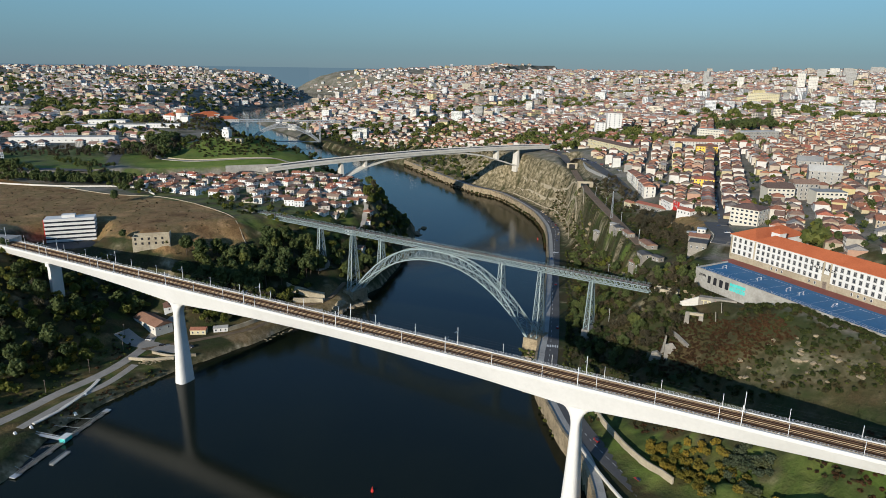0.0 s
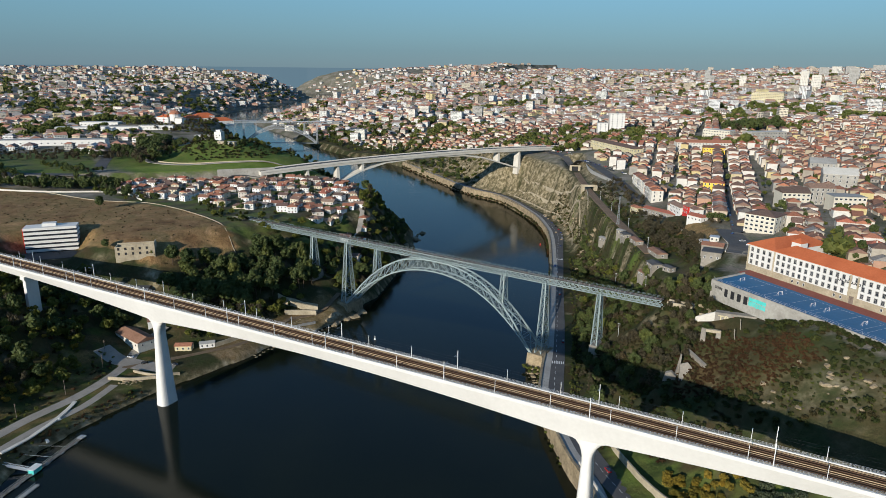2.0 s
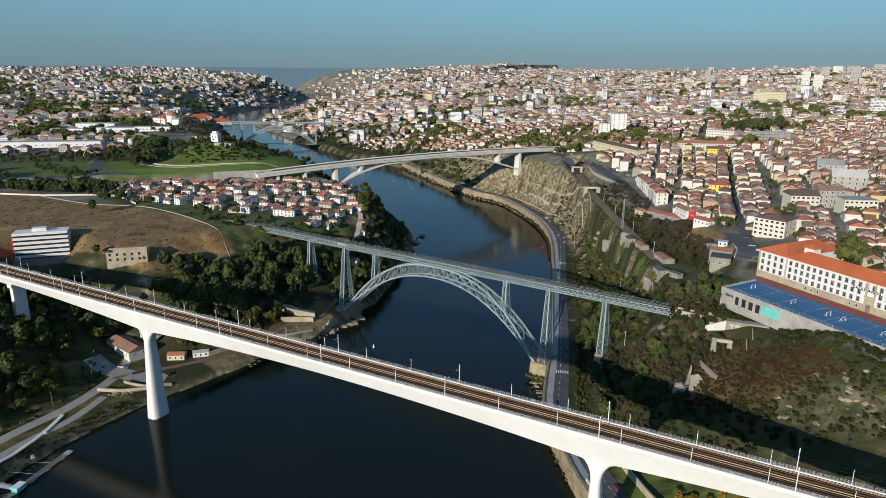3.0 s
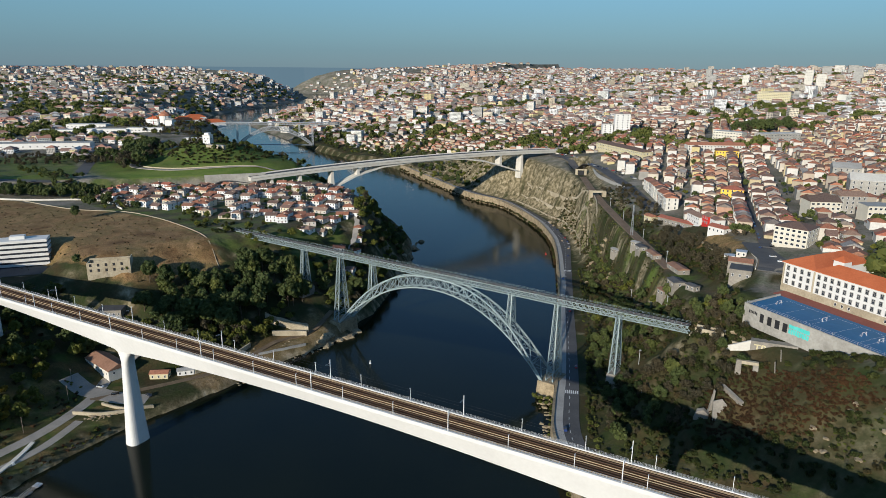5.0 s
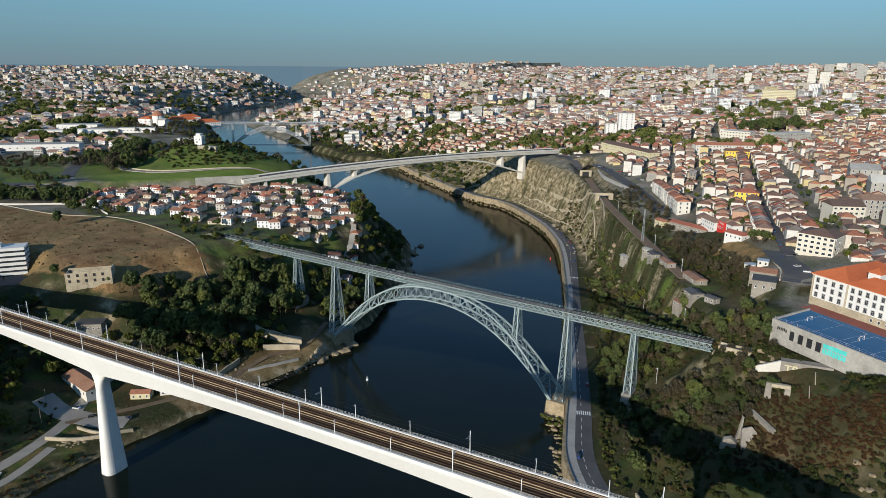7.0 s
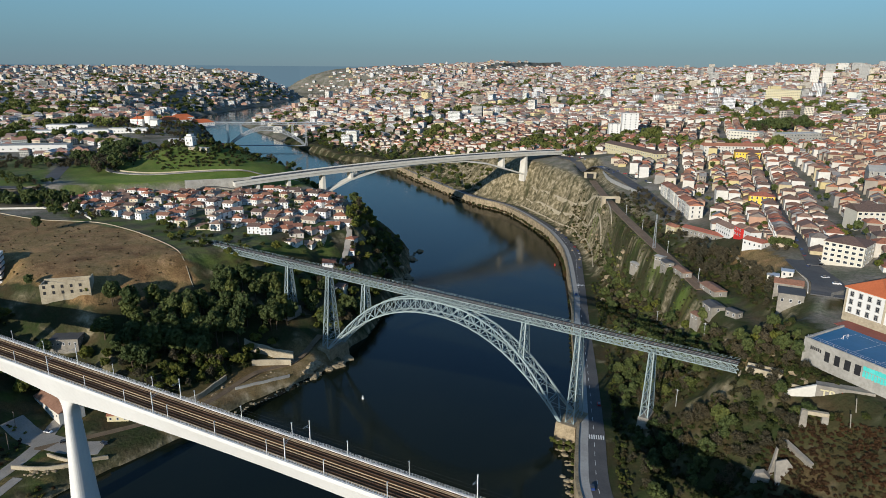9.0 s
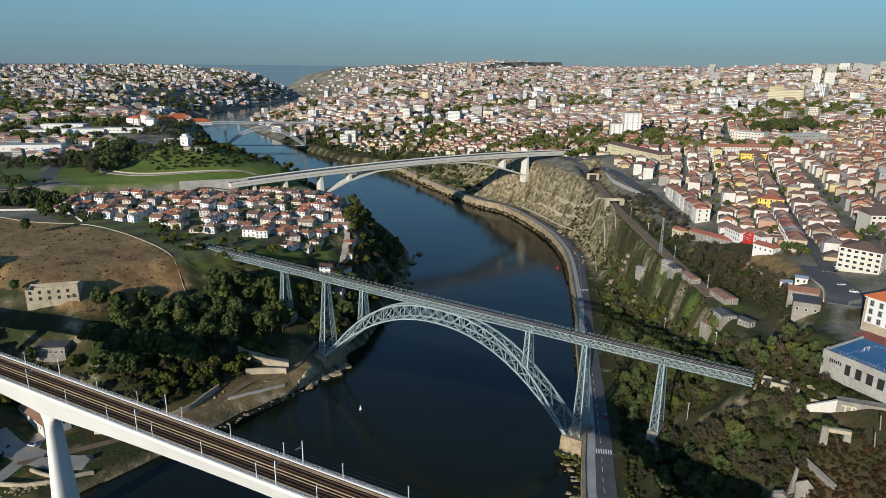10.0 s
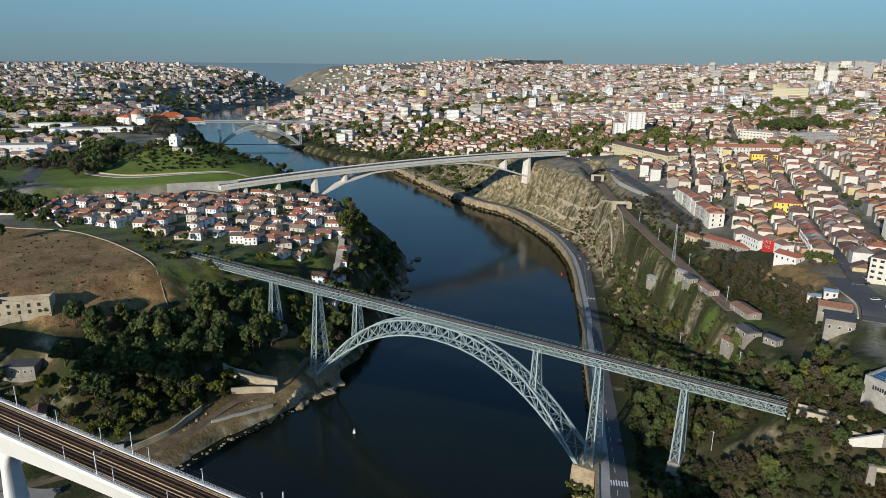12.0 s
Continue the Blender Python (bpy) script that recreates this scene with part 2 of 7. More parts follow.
def ground_material():
    m, t, b = shader("ground", 0.95, 0, 0.15)
    f, c, h = noise_at(t, 0.55, 8.0, "World"), noise_at(t, 0.06, 5.0, "World"), noise_at(t, 0.2, 8.0, "World")

    def mask(n):
        a = t.nodes.new("ShaderNodeAttribute")
        a.attribute_name = n
        return a.outputs["Fac"]
    scrub = mixed(t, 0.5, ramp(t, f, [(0.3, (0.018, 0.028, 0.009)), (0.5, (0.03, 0.035, 0.013)), (0.72, (0.062, 0.055, 0.027))]),
                  ramp(t, c, [(0.35, (0.032, 0.055, 0.013)), (0.5, (0.05, 0.05, 0.021)), (0.66, (0.08, 0.047, 0.024))]))
    rock = ramp(t, h, [(0.32, (0.06, 0.055, 0.03)), (0.48, (0.17, 0.14, 0.08)), (0.6, (0.32, 0.265, 0.17)), (0.74, (0.46, 0.39, 0.28))])
    lawn = mixed(t, 0.5, ramp(t, f, [(0.3, (0.08, 0.13, 0.018)), (0.7, (0.16, 0.23, 0.04))]),
                 ramp(t, c, [(0.35, (0.08, 0.14, 0.022)), (0.65, (0.2, 0.22, 0.06))]))
    dirt = mixed(t, 0.5, ramp(t, f, [(0.3, (0.18, 0.105, 0.05)), (0.7, (0.36, 0.235, 0.12))]),
                 ramp(t, c, [(0.35, (0.14, 0.08, 0.035)), (0.48, (0.34, 0.225, 0.11)), (0.58, (0.2, 0.15, 0.065)), (0.68, (0.42, 0.29, 0.16))]))
    clod = noise_at(t, 1.6, 6.0, "World")
    dirt = mixed(t, 1.0, dirt, ramp(t, clod, [(0.38, (0.6, 0.58, 0.55)), (0.52, (1.0, 1.0, 1.0)), (0.66, (1.25, 1.22, 1.18))]), "MULTIPLY")
    worn = noise_at(t, 0.022, 6.0, "World")
    dirt = mixed(t, 1.0, dirt, ramp(t, worn, [(0.36, (0.55, 0.5, 0.45)), (0.48, (1.0, 0.95, 0.9)), (0.54, (0.75, 0.8, 0.7)), (0.66, (1.3, 1.25, 1.2))]), "MULTIPLY")
    urban = mixed(t, 0.5, ramp(t, f, [(0.3, (0.14, 0.13, 0.11)), (0.7, (0.38, 0.35, 0.3))]),
                  ramp(t, c, [(0.4, (0.06, 0.08, 0.028)), (0.5, (0.15, 0.135, 0.1)), (0.65, (0.28, 0.24, 0.2))]))
    col = mixed(t, mask("rock"), scrub, rock)
    for name, v in (("urban", urban), ("lawn", lawn), ("dirt", dirt)):
        col = mixed(t, mask(name), col, v)
    t.links.new(col, b.inputs["Base Color"])
    bumped(t, b, f, 0.7, 0.8)
    return m


def water_material():
    m, t, b = shader("river_water", 0.11, 0, 0.26)
    b.inputs["IOR"].default_value = 1.333
    c = noise_at(t, 0.012, 3.0, "World")
    t.links.new(ramp(t, c, [(0.35, (0.006, 0.009, 0.005)), (0.65, (0.009, 0.012, 0.006))]), b.inputs["Base Color"])
    bumped(t, b, noise_at(t, 0.5, 4.0, "World"), 0.08, 0.4)
    return m


M["ground"], M["water"] = ground_material(), water_material()

# ---- mesh tools ----


class Shape:
    """Collects boxes, bars and faces for one mesh."""

    def __init__(self):
        self.v, self.f, self.m = [], [], []

    def face(self, pts, mat=0):
        n = len(self.v)
        self.v += [tuple(p) for p in pts]
        self.f.append(tuple(range(n, n + len(pts))))
        self.m.append(mat)

    def solid(self, lower, upper, mat=0, bottom=True):
        """Joins two rings of equal length and caps them."""
        n, k = len(self.v), len(lower)
        self.v += [tuple(p) for p in lower] + [tuple(p) for p in upper]
        for i in range(k):
            j = (i + 1) % k
            self.f.append((n + i, n + j, n + k + j, n + k + i))
        self.f.append(tuple(n + k + i for i in range(k)))
        self.m += [mat] * (k + 1)
        if bottom:
            self.f.append(tuple(n + i for i in reversed(range(k))))
            self.m.append(mat)

    def box(self, x0, x1, y0, y1, z0, z1, mat=0):
        ring = [(x0, y0), (x1, y0), (x1, y1), (x0, y1)]
        self.solid([(x, y, z0) for x, y in ring], [(x, y, z1) for x, y in ring], mat)

    def bar(self, p, q, w, mat=0, h=None):
        p, q = Vector(p), Vector(q)
        d = (q - p).normalized()
        s = d.cross(Vector((0, 0, 1)))
        s = s.normalized() if s.length > 0.01 else Vector((1, 0, 0))
        u = s.cross(d)
        a, c = s * w / 2, u * (h or w) / 2
        self.solid([p - a - c, p + a - c, p + a + c, p - a + c], [q - a - c, q + a - c, q + a + c, q - a + c], mat)

    def add(self, other, m, mat=None):
        n = len(self.v)
        self.v += [tuple(m @ Vector(p)) for p in other.v]
        self.f += [tuple(i + n for i in f) for f in other.f]
        self.m += other.m if mat is None else [mat] * len(other.f)

    def put(self, other, where, mat):
        """Adds another shape, turned about z by a cosine and sine and moved."""
        n = len(self.v)
        x, y, z, c, e = where
        self.v += [(x + p[0] * c - p[1] * e, y + p[0] * e + p[1] * c, z + p[2]) for p in other.v]
        self.f += [tuple(i + n for i in f) for f in other.f]
        self.m += [mat] * len(other.f)

    def mesh(self, name, mats):
        me = bpy.data.meshes.new(name)
        me.from_pydata(self.v, [], self.f)
        for x in mats:
            me.materials.append(x)
        if len(mats) > 1:
            me.polygons.foreach_set("material_index", self.m)
        me.update()
        return me


def part(name, shape, mats, parent=None, label="", at=None):
    """One mesh object, under a thing or a part. shape: a Shape, or a mesh that is shared."""
    if isinstance(shape, Shape):
        shape = shape.mesh(name, mats if isinstance(mats, (list, tuple)) else [mats])
    ob = new(name, shape)
    if parent:
        ob.parent = parent
    if at is not None:
        ob.matrix_basis = at
    return tagged(ob, label) if label else ob


def thing(name, label, category, group="", kind="", at=None):
    ob = new(name)
    ob.empty_display_size = 1
    if at is not None:
        ob.matrix_basis = at
    return tagged(ob, label, category, group, kind)


def along(poly, x, y):
    """Distance to a polyline, and how far along it (0 to its number of legs) the nearest place lies."""
    x, y = np.asarray(x, float), np.asarray(y, float)
    best, where = np.full(x.shape, 1e12), np.zeros(x.shape)
    for i in range(len(poly) - 1):
        (ax, ay), (bx, by) = poly[i][:2], poly[i + 1][:2]
        dx, dy = bx - ax, by - ay
        t = np.clip(((x - ax) * dx + (y - ay) * dy) / (dx * dx + dy * dy), 0, 1)
        d = (x - ax - t * dx) ** 2 + (y - ay - t * dy) ** 2
        near = d < best
        best, where = np.where(near, d, best), np.where(near, i + t, where)
    return np.sqrt(best), where


def inside(poly, x, y):
    x, y = np.asarray(x, float), np.asarray(y, float)
    r = np.zeros(x.shape, bool)
    for i in range(len(poly)):
        (ax, ay), (bx, by) = poly[i - 1], poly[i]
        if ay != by:
            r ^= ((ay > y) != (by > y)) & (x < (bx - ax) * (y - ay) / (by - ay) + ax)
    return r


def step(a, b, v):
    t = np.clip((np.asarray(v, float) - a) / (b - a), 0, 1)
    return t * t * (3 - 2 * t)


def wobble(x, y, size, seed=0.0):
    """Smooth uneven field of about -1 to 1."""
    r = np.zeros(np.shape(x))
    for k, (a, f) in enumerate(((0.5, 1.0), (0.3, 2.1), (0.2, 4.3))):
        p, q = np.asarray(x) * f * 6.28 / size, np.asarray(y) * f * 6.28 / size
        s = seed + k * 1.7
        r = r + a * (np.sin(p * 0.83 + q * 0.55 + s) * np.sin(q * 0.91 - p * 0.37 + 2.1 * s) + 0.5 * np.sin(p * 1.31 + 1.3 * s + 2 * np.sin(q * 0.6 + s)))
    return r


def smooth_line(poly, n=6):
    """A polyline rounded through its points."""
    p = [Vector((*q, 0)[:3]) for q in poly]
    out = []
    for i in range(len(p) - 1):
        a, b, c, d = p[max(i - 1, 0)], p[i], p[i + 1], p[min(i + 2, len(p) - 1)]
        for k in range(n):
            t = k / n
            out.append(tuple(0.5 * (2 * b + (c - a) * t + (2 * a - 5 * b + 4 * c - d) * t * t + (3 * b - a - 3 * c + d) * t ** 3)))
    return out + [tuple(p[-1])]


# ---- the lie of the land ----
BANK_S = [(60, -620), (0, -420), (-56, -285), (-79, -254), (-87, -221), (-91, -175), (-87, -140), (-84, -110), (-86, -75), (-79, -35), (-77, -2),
          (-88, 17), (-90, 40), (-128, 129), (-162, 193), (-205, 250), (-260, 294), (-350, 352), (-440, 372), (-560, 400), (-760, 490), (-885, 575),
          (-1060, 655), (-1230, 720), (-1480, 870), (-1700, 1020), (-1890, 1220), (-2064, 1553), (-2280, 1990), (-2500, 2340), (-2700, 2600), (-3000, 2700), (-3700, 2680), (-6000, 2600)]
BANK_N = [(330, -620), (250, -290), (186, -150), (148, -104), (114, -62), (99, -30), (89, -4), (78, 22), (60, 64), (30, 131), (12, 174), (-7, 214), (-27, 256),
          (-47, 295), (-70, 333), (-117, 392), (-204, 469), (-281, 499), (-417, 586), (-537, 668), (-632, 702), (-710, 716), (-802, 749),
          (-942, 822), (-1172, 947), (-1500, 1130), (-1690, 1330), (-1860, 1650), (-2080, 2060), (-2300, 2440), (-2480, 2790), (-2800, 2990), (-3700, 3000), (-6000, 2900)]
RIVER = BANK_S + BANK_N[::-1]
RAIL = [(-110, 500), (-74, 433), (-13, 321), (39, 234), (92, 149), (124, 98), (160, 52)]
QUAY = [(330, -205), (262, -172), (205, -136), (170, -110), (145, -84), (120, -54), (98, -4), (72, 55), (43, 119), (5, 205), (-16, 252), (-38, 301), (-63, 338), (-107, 391), (-202, 473), (-284, 508), (-410, 596), (-530, 680)]
CONVENT = Matrix.Translation((197, 51, 76)) @ Matrix.Rotation(math.atan2(-0.53, 0.848), 4, "Z")
INF_A, INF_B = Vector((-317.5, 240, 0)), Vector((-194, 510, 0))


def height(x, y):
    """Ground height; the river's surface is at 0."""
    x, y = np.asarray(x, float), np.asarray(y, float)
    wet = inside(RIVER, x, y)
    ds, _ = along(BANK_S, x, y)
    dn, _ = along(BANK_N, x, y)
    far = np.hypot(x - 100, y + 100)
    rise = step(1500, 4800, far)
    rough = wobble(x, y, 46, 1.0)
    # south side
    w = np.interp(y, [-300, -140, -60, 0, 60, 110, 165, 225, 300, 420, 480, 560, 660, 780, 900, 1400], [140, 125, 120, 100, 80, 42, 45, 105, 120, 110, 60, 45, 70, 300, 340, 300])
    shelf = np.interp(y, [-300, -215, -188, -145, -128, -100, -20, 10, 60], [34, 34, 46, 56, 40, 18, 14, 5, 2])
    base = np.interp(y, [-300, -130, -40, 0], [6, 6, 6, 9])
    t = np.clip((ds - shelf) / w, 0, 1)
    zs = -1.5 + (base + 1.5) * step(-2, 9, ds) + (62 - base) * (1 - 0.8 * step(-250, -310, y)) * (0.35 * t + 0.65 * step(0, 1, t)) + 4 * rough * np.sin(3.14 * t)
    side = (x + 495) * -0.72 + (y - 13) * 0.69
    zs = zs + 9.5 * step(0, 5, side) * step(45, 75, ds) * (1 - step(-392, -362, x))
    zs = zs + 26 * np.exp(-(((x + 490) / 85) ** 2 + ((y - 205) / 62) ** 2)) + 10 * np.exp(-(((x + 900) / 160) ** 2 + ((y - 420) / 90) ** 2)) + 12 * np.exp(-(((x + 900) / 110) ** 2 + ((y - 520) / 50) ** 2)) * step(10, 60, ds)
    zs = zs + (62 * rise + 5 * wobble(x, y, 900, 3.0) * step(500, 1200, far)) * step(0, 300, ds)
    zs = zs + 24 * step(3500, 4300, far) * step(0, 220, ds)
    zs = zs - 12 * np.exp(-(((x + 262) / 48) ** 2 + ((y + 150) / 30) ** 2)) - 9 * np.exp(-(((x + 192) / 26) ** 2 + ((y + 124) / 20) ** 2))
    k = (1 - step(24, 42, np.hypot(x + 284, y + 140))) * (ds < dn)
    zs = zs * (1 - k) + 46.6 * k
    # north side
    w = np.interp(y, [-200, -60, 0, 60, 130, 220, 300, 400, 520, 700, 900, 1500, 2300], [165, 120, 62, 74, 76, 55, 40, 34, 24, 130, 230, 300, 220])
    t = np.clip((dn - 19) / w, 0, 1)
    g = 0.5 * t + 0.5 * step(0, 1, t)
    zn = -1.5 + 11.5 * step(1, 5.5, dn) + 56 * g + 7 * rough * np.sin(3.14 * t) * step(0, 0.15, t)
    zn = zn + (18 + 26 * step(-900, 0, x)) * (1 - np.exp(-np.maximum(dn - w - 19, 0) / 230)) + (95 - 50 * step(-1500, -2900, x)) * rise * step(0, 600 - 220 * step(-1400, -2200, x), dn) + 42 * step(3700, 4300, far) * step(0, 180, dn) * (x < -1900)
    zn = zn + 9 * step(92, 116, dn) * np.exp(-(np.maximum(np.abs(y - 110) - 50, 0) / 60) ** 2) + 6 * wobble(x, y, 700, 5.0) * step(400, 1000, far)
    z = np.where(ds < dn, zs, zn)
    # cut for the railway, terrace of the school
    d, at = along(RAIL, x, y)
    k = (1 - step(6, 16, d)) * (dn < ds)
    z = z * (1 - k) + 62.5 * k
    inv = CONVENT.inverted()
    u = inv[0][0] * x + inv[0][1] * y + inv[0][3]
    v = inv[1][0] * x + inv[1][1] * y + inv[1][3]
    k = step(-16, -6, u) * (1 - step(150, 170, u)) * step(-33, -27, v) * (1 - step(30, 60, v))
    z = z * (1 - k) + 75.7 * k
    k = step(-20, 10, u) * (1 - step(150, 170, u)) * (1 - step(-33, -27, v)) * step(-100, -62, v)
    z = z * (1 - k) + (74.6 - 10.5 * (1 - step(46, 84, u)) + np.minimum(v + 45, 0) * 0.62) * k
    # bank that carries the end of the iron bridge
    k = step(158, 164, x) * (1 - step(188, 198, x)) * (1 - step(4, 13, np.abs(y + 1))) * (dn < ds)
    z = np.maximum(z, z * (1 - k) + 59.2 * k)
    return np.where(wet, -4 - np.minimum(ds, dn) * 0.05, z)


GU, GV = np.linspace(-3.52, 3.3, 620), np.linspace(-1.2, 3.52, 430)
GX, GY = np.meshgrid(-20 + 300 * np.sinh(GU), 20 + 300 * np.sinh(GV))
GZ = height(GX, GY)
GS, GN = along(BANK_S, GX, GY)[0], along(BANK_N, GX, GY)[0]


def on_grid(grid, x, y):
    """Value of a ground grid at a place."""
    i = (math.asinh((x + 20) / 300) + 3.52) / 6.82 * 619
    j = (math.asinh((y - 20) / 300) + 1.2) / 4.72 * 429
    a, b = min(max(int(i), 0), 618), min(max(int(j), 0), 428)
    f, g = min(max(i - a, 0), 1), min(max(j - b, 0), 1)
    return float((grid[b, a] * (1 - f) + grid[b, a + 1] * f) * (1 - g) + (grid[b + 1, a] * (1 - f) + grid[b + 1, a + 1] * f) * g)


def ground_at(x, y):
    return on_grid(GZ, x, y)


def build_ground():
    gx, gy, z, nx, ny = GX, GY, GZ, len(GU), len(GV)
    idx = np.arange(nx * ny).reshape(ny, nx)
    quads = np.stack([idx[:-1, :-1], idx[:-1, 1:], idx[1:, 1:], idx[1:, :-1]], -1).reshape(-1, 4)
    me = bpy.data.meshes.new("ground")
    me.from_pydata(np.stack([gx, gy, z], -1).reshape(-1, 3).tolist(), [], quads.tolist())
    north = GN < GS
    slope = np.hypot(*np.gradient(z)) / 3.5
    top = np.where(north, step(60, 70, z), step(57, 62, z))
    field = inside([(-700, -75), (-420, -40), (-336, -16), (-274, -10), (-176, -36), (-162, -64), (-186, -100), (-232, -116), (-420, -190), (-800, -260)], gx, gy) * step(42, 50, z)
    field = np.maximum(field, inside([(127, 162), (150, 150), (166, 126), (159, 111), (144, 137), (132, 146)], gx, gy))
    hill = np.exp(-(((gx + 480) / 120) ** 2 + ((gy - 190) / 100) ** 2))
    side = (gx + 495) * -0.72 + (gy - 13) * 0.69
    lawn = np.clip(step(2, 8, side) * step(0.1, 0.25, hill), 0, 1) * ~north
    far = np.hypot(gx - 100, gy + 100)
    lawn = np.maximum(lawn, inside([(-770, 20), (-700, 135), (-600, 85), (-493, 24), (-585, -49), (-660, -70)], gx, gy) * (0.75 + 0.2 * wobble(gx, gy, 70, 2.0)))
    masks = {
        "rock": np.clip(step(0.55, 1.2, slope) * step(0.05, 0.6, wobble(gx, gy, 38, 6.0)) * (gx > -900) + 0.6 * step(0.45, 0.9, wobble(gx, gy, 26, 2.0)) * (z < 62) + 1.0 * north * step(240, 300, gy) * (1 - step(620, 700, gy)) * step(0.1, 0.35, slope) * step(-0.8, -0.1, wobble(gx, gy, 34, 3.0)) + 0.85 * ~north * (gy < 4) * (gy > -125) * (1 - step(10, 24, GS)) * step(-0.5, 0.2, wobble(gx, gy, 22, 5.0)) + step(4, 0.5, z) * (z > -2), 0, 1),
        "urban": np.clip(np.maximum(top, gx < -1050) * (1 - field) * (1 - lawn) * (1 - north * (gx > -300) * step(0.25, 0.5, slope)) * (1 - north * inside([(150, 60), (185, 40), (230, -30), (330, -90), (330, -140), (150, -60)], gx, gy)), 0, 1) * np.clip(0.75 + 0.5 * wobble(gx, gy, 120, 4.0), 0.2, 1),
        "lawn": np.clip(0.7 * north * (z > 14) * (z < 66) * (gx > -100) * (gy < 330) * (gy > 45) * step(0.25, 0.6, wobble(gx, gy, 64, 11.0)) + lawn * (1 - 0.6 * step(40, 62, side) * (0.6 + 0.5 * wobble(gx, gy, 60, 8.0))), 0, 1), "dirt": np.clip(field + 0.55 * ~north * (gy < -4) * (gy > -125) * (z > 2) * (1 - step(20, 34, GS)) + 0.4 * north * (z > 20) * (gy < 10) * step(0.15, 0.5, wobble(gx, gy, 90, 7.0)) * (z < 64), 0, 1)}
    south = ~north
    hamlet = inside([(-480, 40), (-400, 105), (-345, 155), (-290, 200), (-140, 60), (-130, 0), (-215, -40), (-363, -20), (-440, 0)], gx, gy) & south
    masks["urban"] = masks["urban"] * (1 - 0.75 * hamlet)
    masks["lawn"] = np.clip(masks["lawn"] + 0.45 * hamlet * step(-0.3, 0.3, wobble(gx, gy, 40, 3.0)), 0, 1)
    bank = inside([(180, -28), (200, -20), (238, -34), (250, -52), (225, -60), (188, -52)], gx, gy)
    masks["dirt"] = np.clip(np.maximum(masks["dirt"] * (1 - 0.8 * (north & (gy < -20))), 0.12 * bank), 0, 1)
    crag = np.exp(-(((gx - 262) / 30) ** 2 + ((gy + 66) / 11) ** 2)) * (0.55 + 0.6 * wobble(gx, gy, 18, 4.0))
    masks["rock"] = np.clip(np.maximum(masks["rock"] * (1 - 0.7 * (north & (gy < -15) & (gx > 120))), 0.75 * crag * north), 0, 1)
    meadow = inside([(150, -74), (190, -96), (330, -128), (330, -180), (230, -150), (185, -122)], gx, gy)
    masks["lawn"] = np.clip(masks["lawn"] + meadow * (0.45 + 0.5 * wobble(gx, gy, 40, 1.0)), 0, 1)
    shore = inside([(-125, -330), (-90, -330), (-88, -250), (-100, -170), (-150, -130), (-180, -160), (-140, -230)], gx, gy)
    masks["lawn"] = np.clip(masks["lawn"] + shore * (0.12 + 0.3 * wobble(gx, gy, 30, 6.0)), 0, 1)
    masks["dirt"] = np.clip(masks["dirt"] + 0.5 * shore * step(0.0, 0.4, wobble(gx, gy, 26, 9.0)), 0, 1)
    for name, val in masks.items():
        me.attributes.new(name, "FLOAT", "POINT").data.foreach_set("value", np.asarray(val, float).reshape(-1).astype(np.float32))
    me.materials.append(M["ground"])
    me.polygons.foreach_set("use_smooth", [True] * len(me.polygons))
    tagged(new("ground", me), "hilly ground with rock, scrub, fields and lawns above the river", "ground", kind="structure")


def ribbon(name, poly, width, mat, label, category, lift=0.12, level=None, kind="structure", depth=0.6):
    """A strip with depth that follows the ground, or stays level."""
    s, pts = Shape(), smooth_line(poly, 8)
    rings = []
    for i, p in enumerate(pts):
        a, b = Vector(pts[max(i - 1, 0)]), Vector(pts[min(i + 1, len(pts) - 1)])
        d = (b - a).normalized()
        n = Vector((-d.y, d.x, 0)) * width / 2
        p = Vector((p[0], p[1], 0))
        z = level if level is not None else max(ground_at(*(p + n * k)[:2]) for k in (-0.8, 0, 0.8))
        rings.append([(*(p + n)[:2], z + lift), (*(p - n)[:2], z + lift), (*(p - n)[:2], z + lift - depth), (*(p + n)[:2], z + lift - depth)])
    for a, b in zip(rings, rings[1:]):
        s.solid(a, b)
    ob = part(name, s, mat)
    return tagged(ob, label, category, kind=kind)


build_ground()
s = Shape()
s.box(-5000, 2500, -700, 5000, -0.6, 0.0)
tagged(part("water", s, M["water"]), "dark calm river water between steep banks", "river", kind="structure")
ribbon("road", QUAY, 11, M["asphalt"], "grey asphalt riverside road along the quay wall", "road", lift=0.15, level=10.0)
# pavement and quay wall
edge = smooth_line(BANK_N[1:20], 3)
ribbon("pavement", [(p[0] + 3.3 * q.y, p[1] - 3.3 * q.x) for p, q in ((a, (Vector(b) - Vector(a)).normalized()) for a, b in zip(edge, edge[1:]))], 5.2, M["grey"], "grey paved footway along the quay wall", "pavement", lift=0.2, level=10.0, depth=1.5)
s = Shape()
pts = smooth_line([(x, y) for x, y in BANK_N[1:20]], 6)
for p, q in zip(pts, pts[1:]):
    d = (Vector(q) - Vector(p)).normalized()
    n = Vector((-d.y, d.x, 0)) * -1.2
    a, b = Vector(p), Vector(q)
    ring = [a - n * 0.3, b - n * 0.3, b + n, a + n]
    s.solid([(c.x, c.y, -3) for c in ring], [(c.x, c.y, 10.9) for c in ring])
tagged(part("quay_wall", s, M["rock"]), "tall granite retaining wall between river and road", "wall", kind="structure")

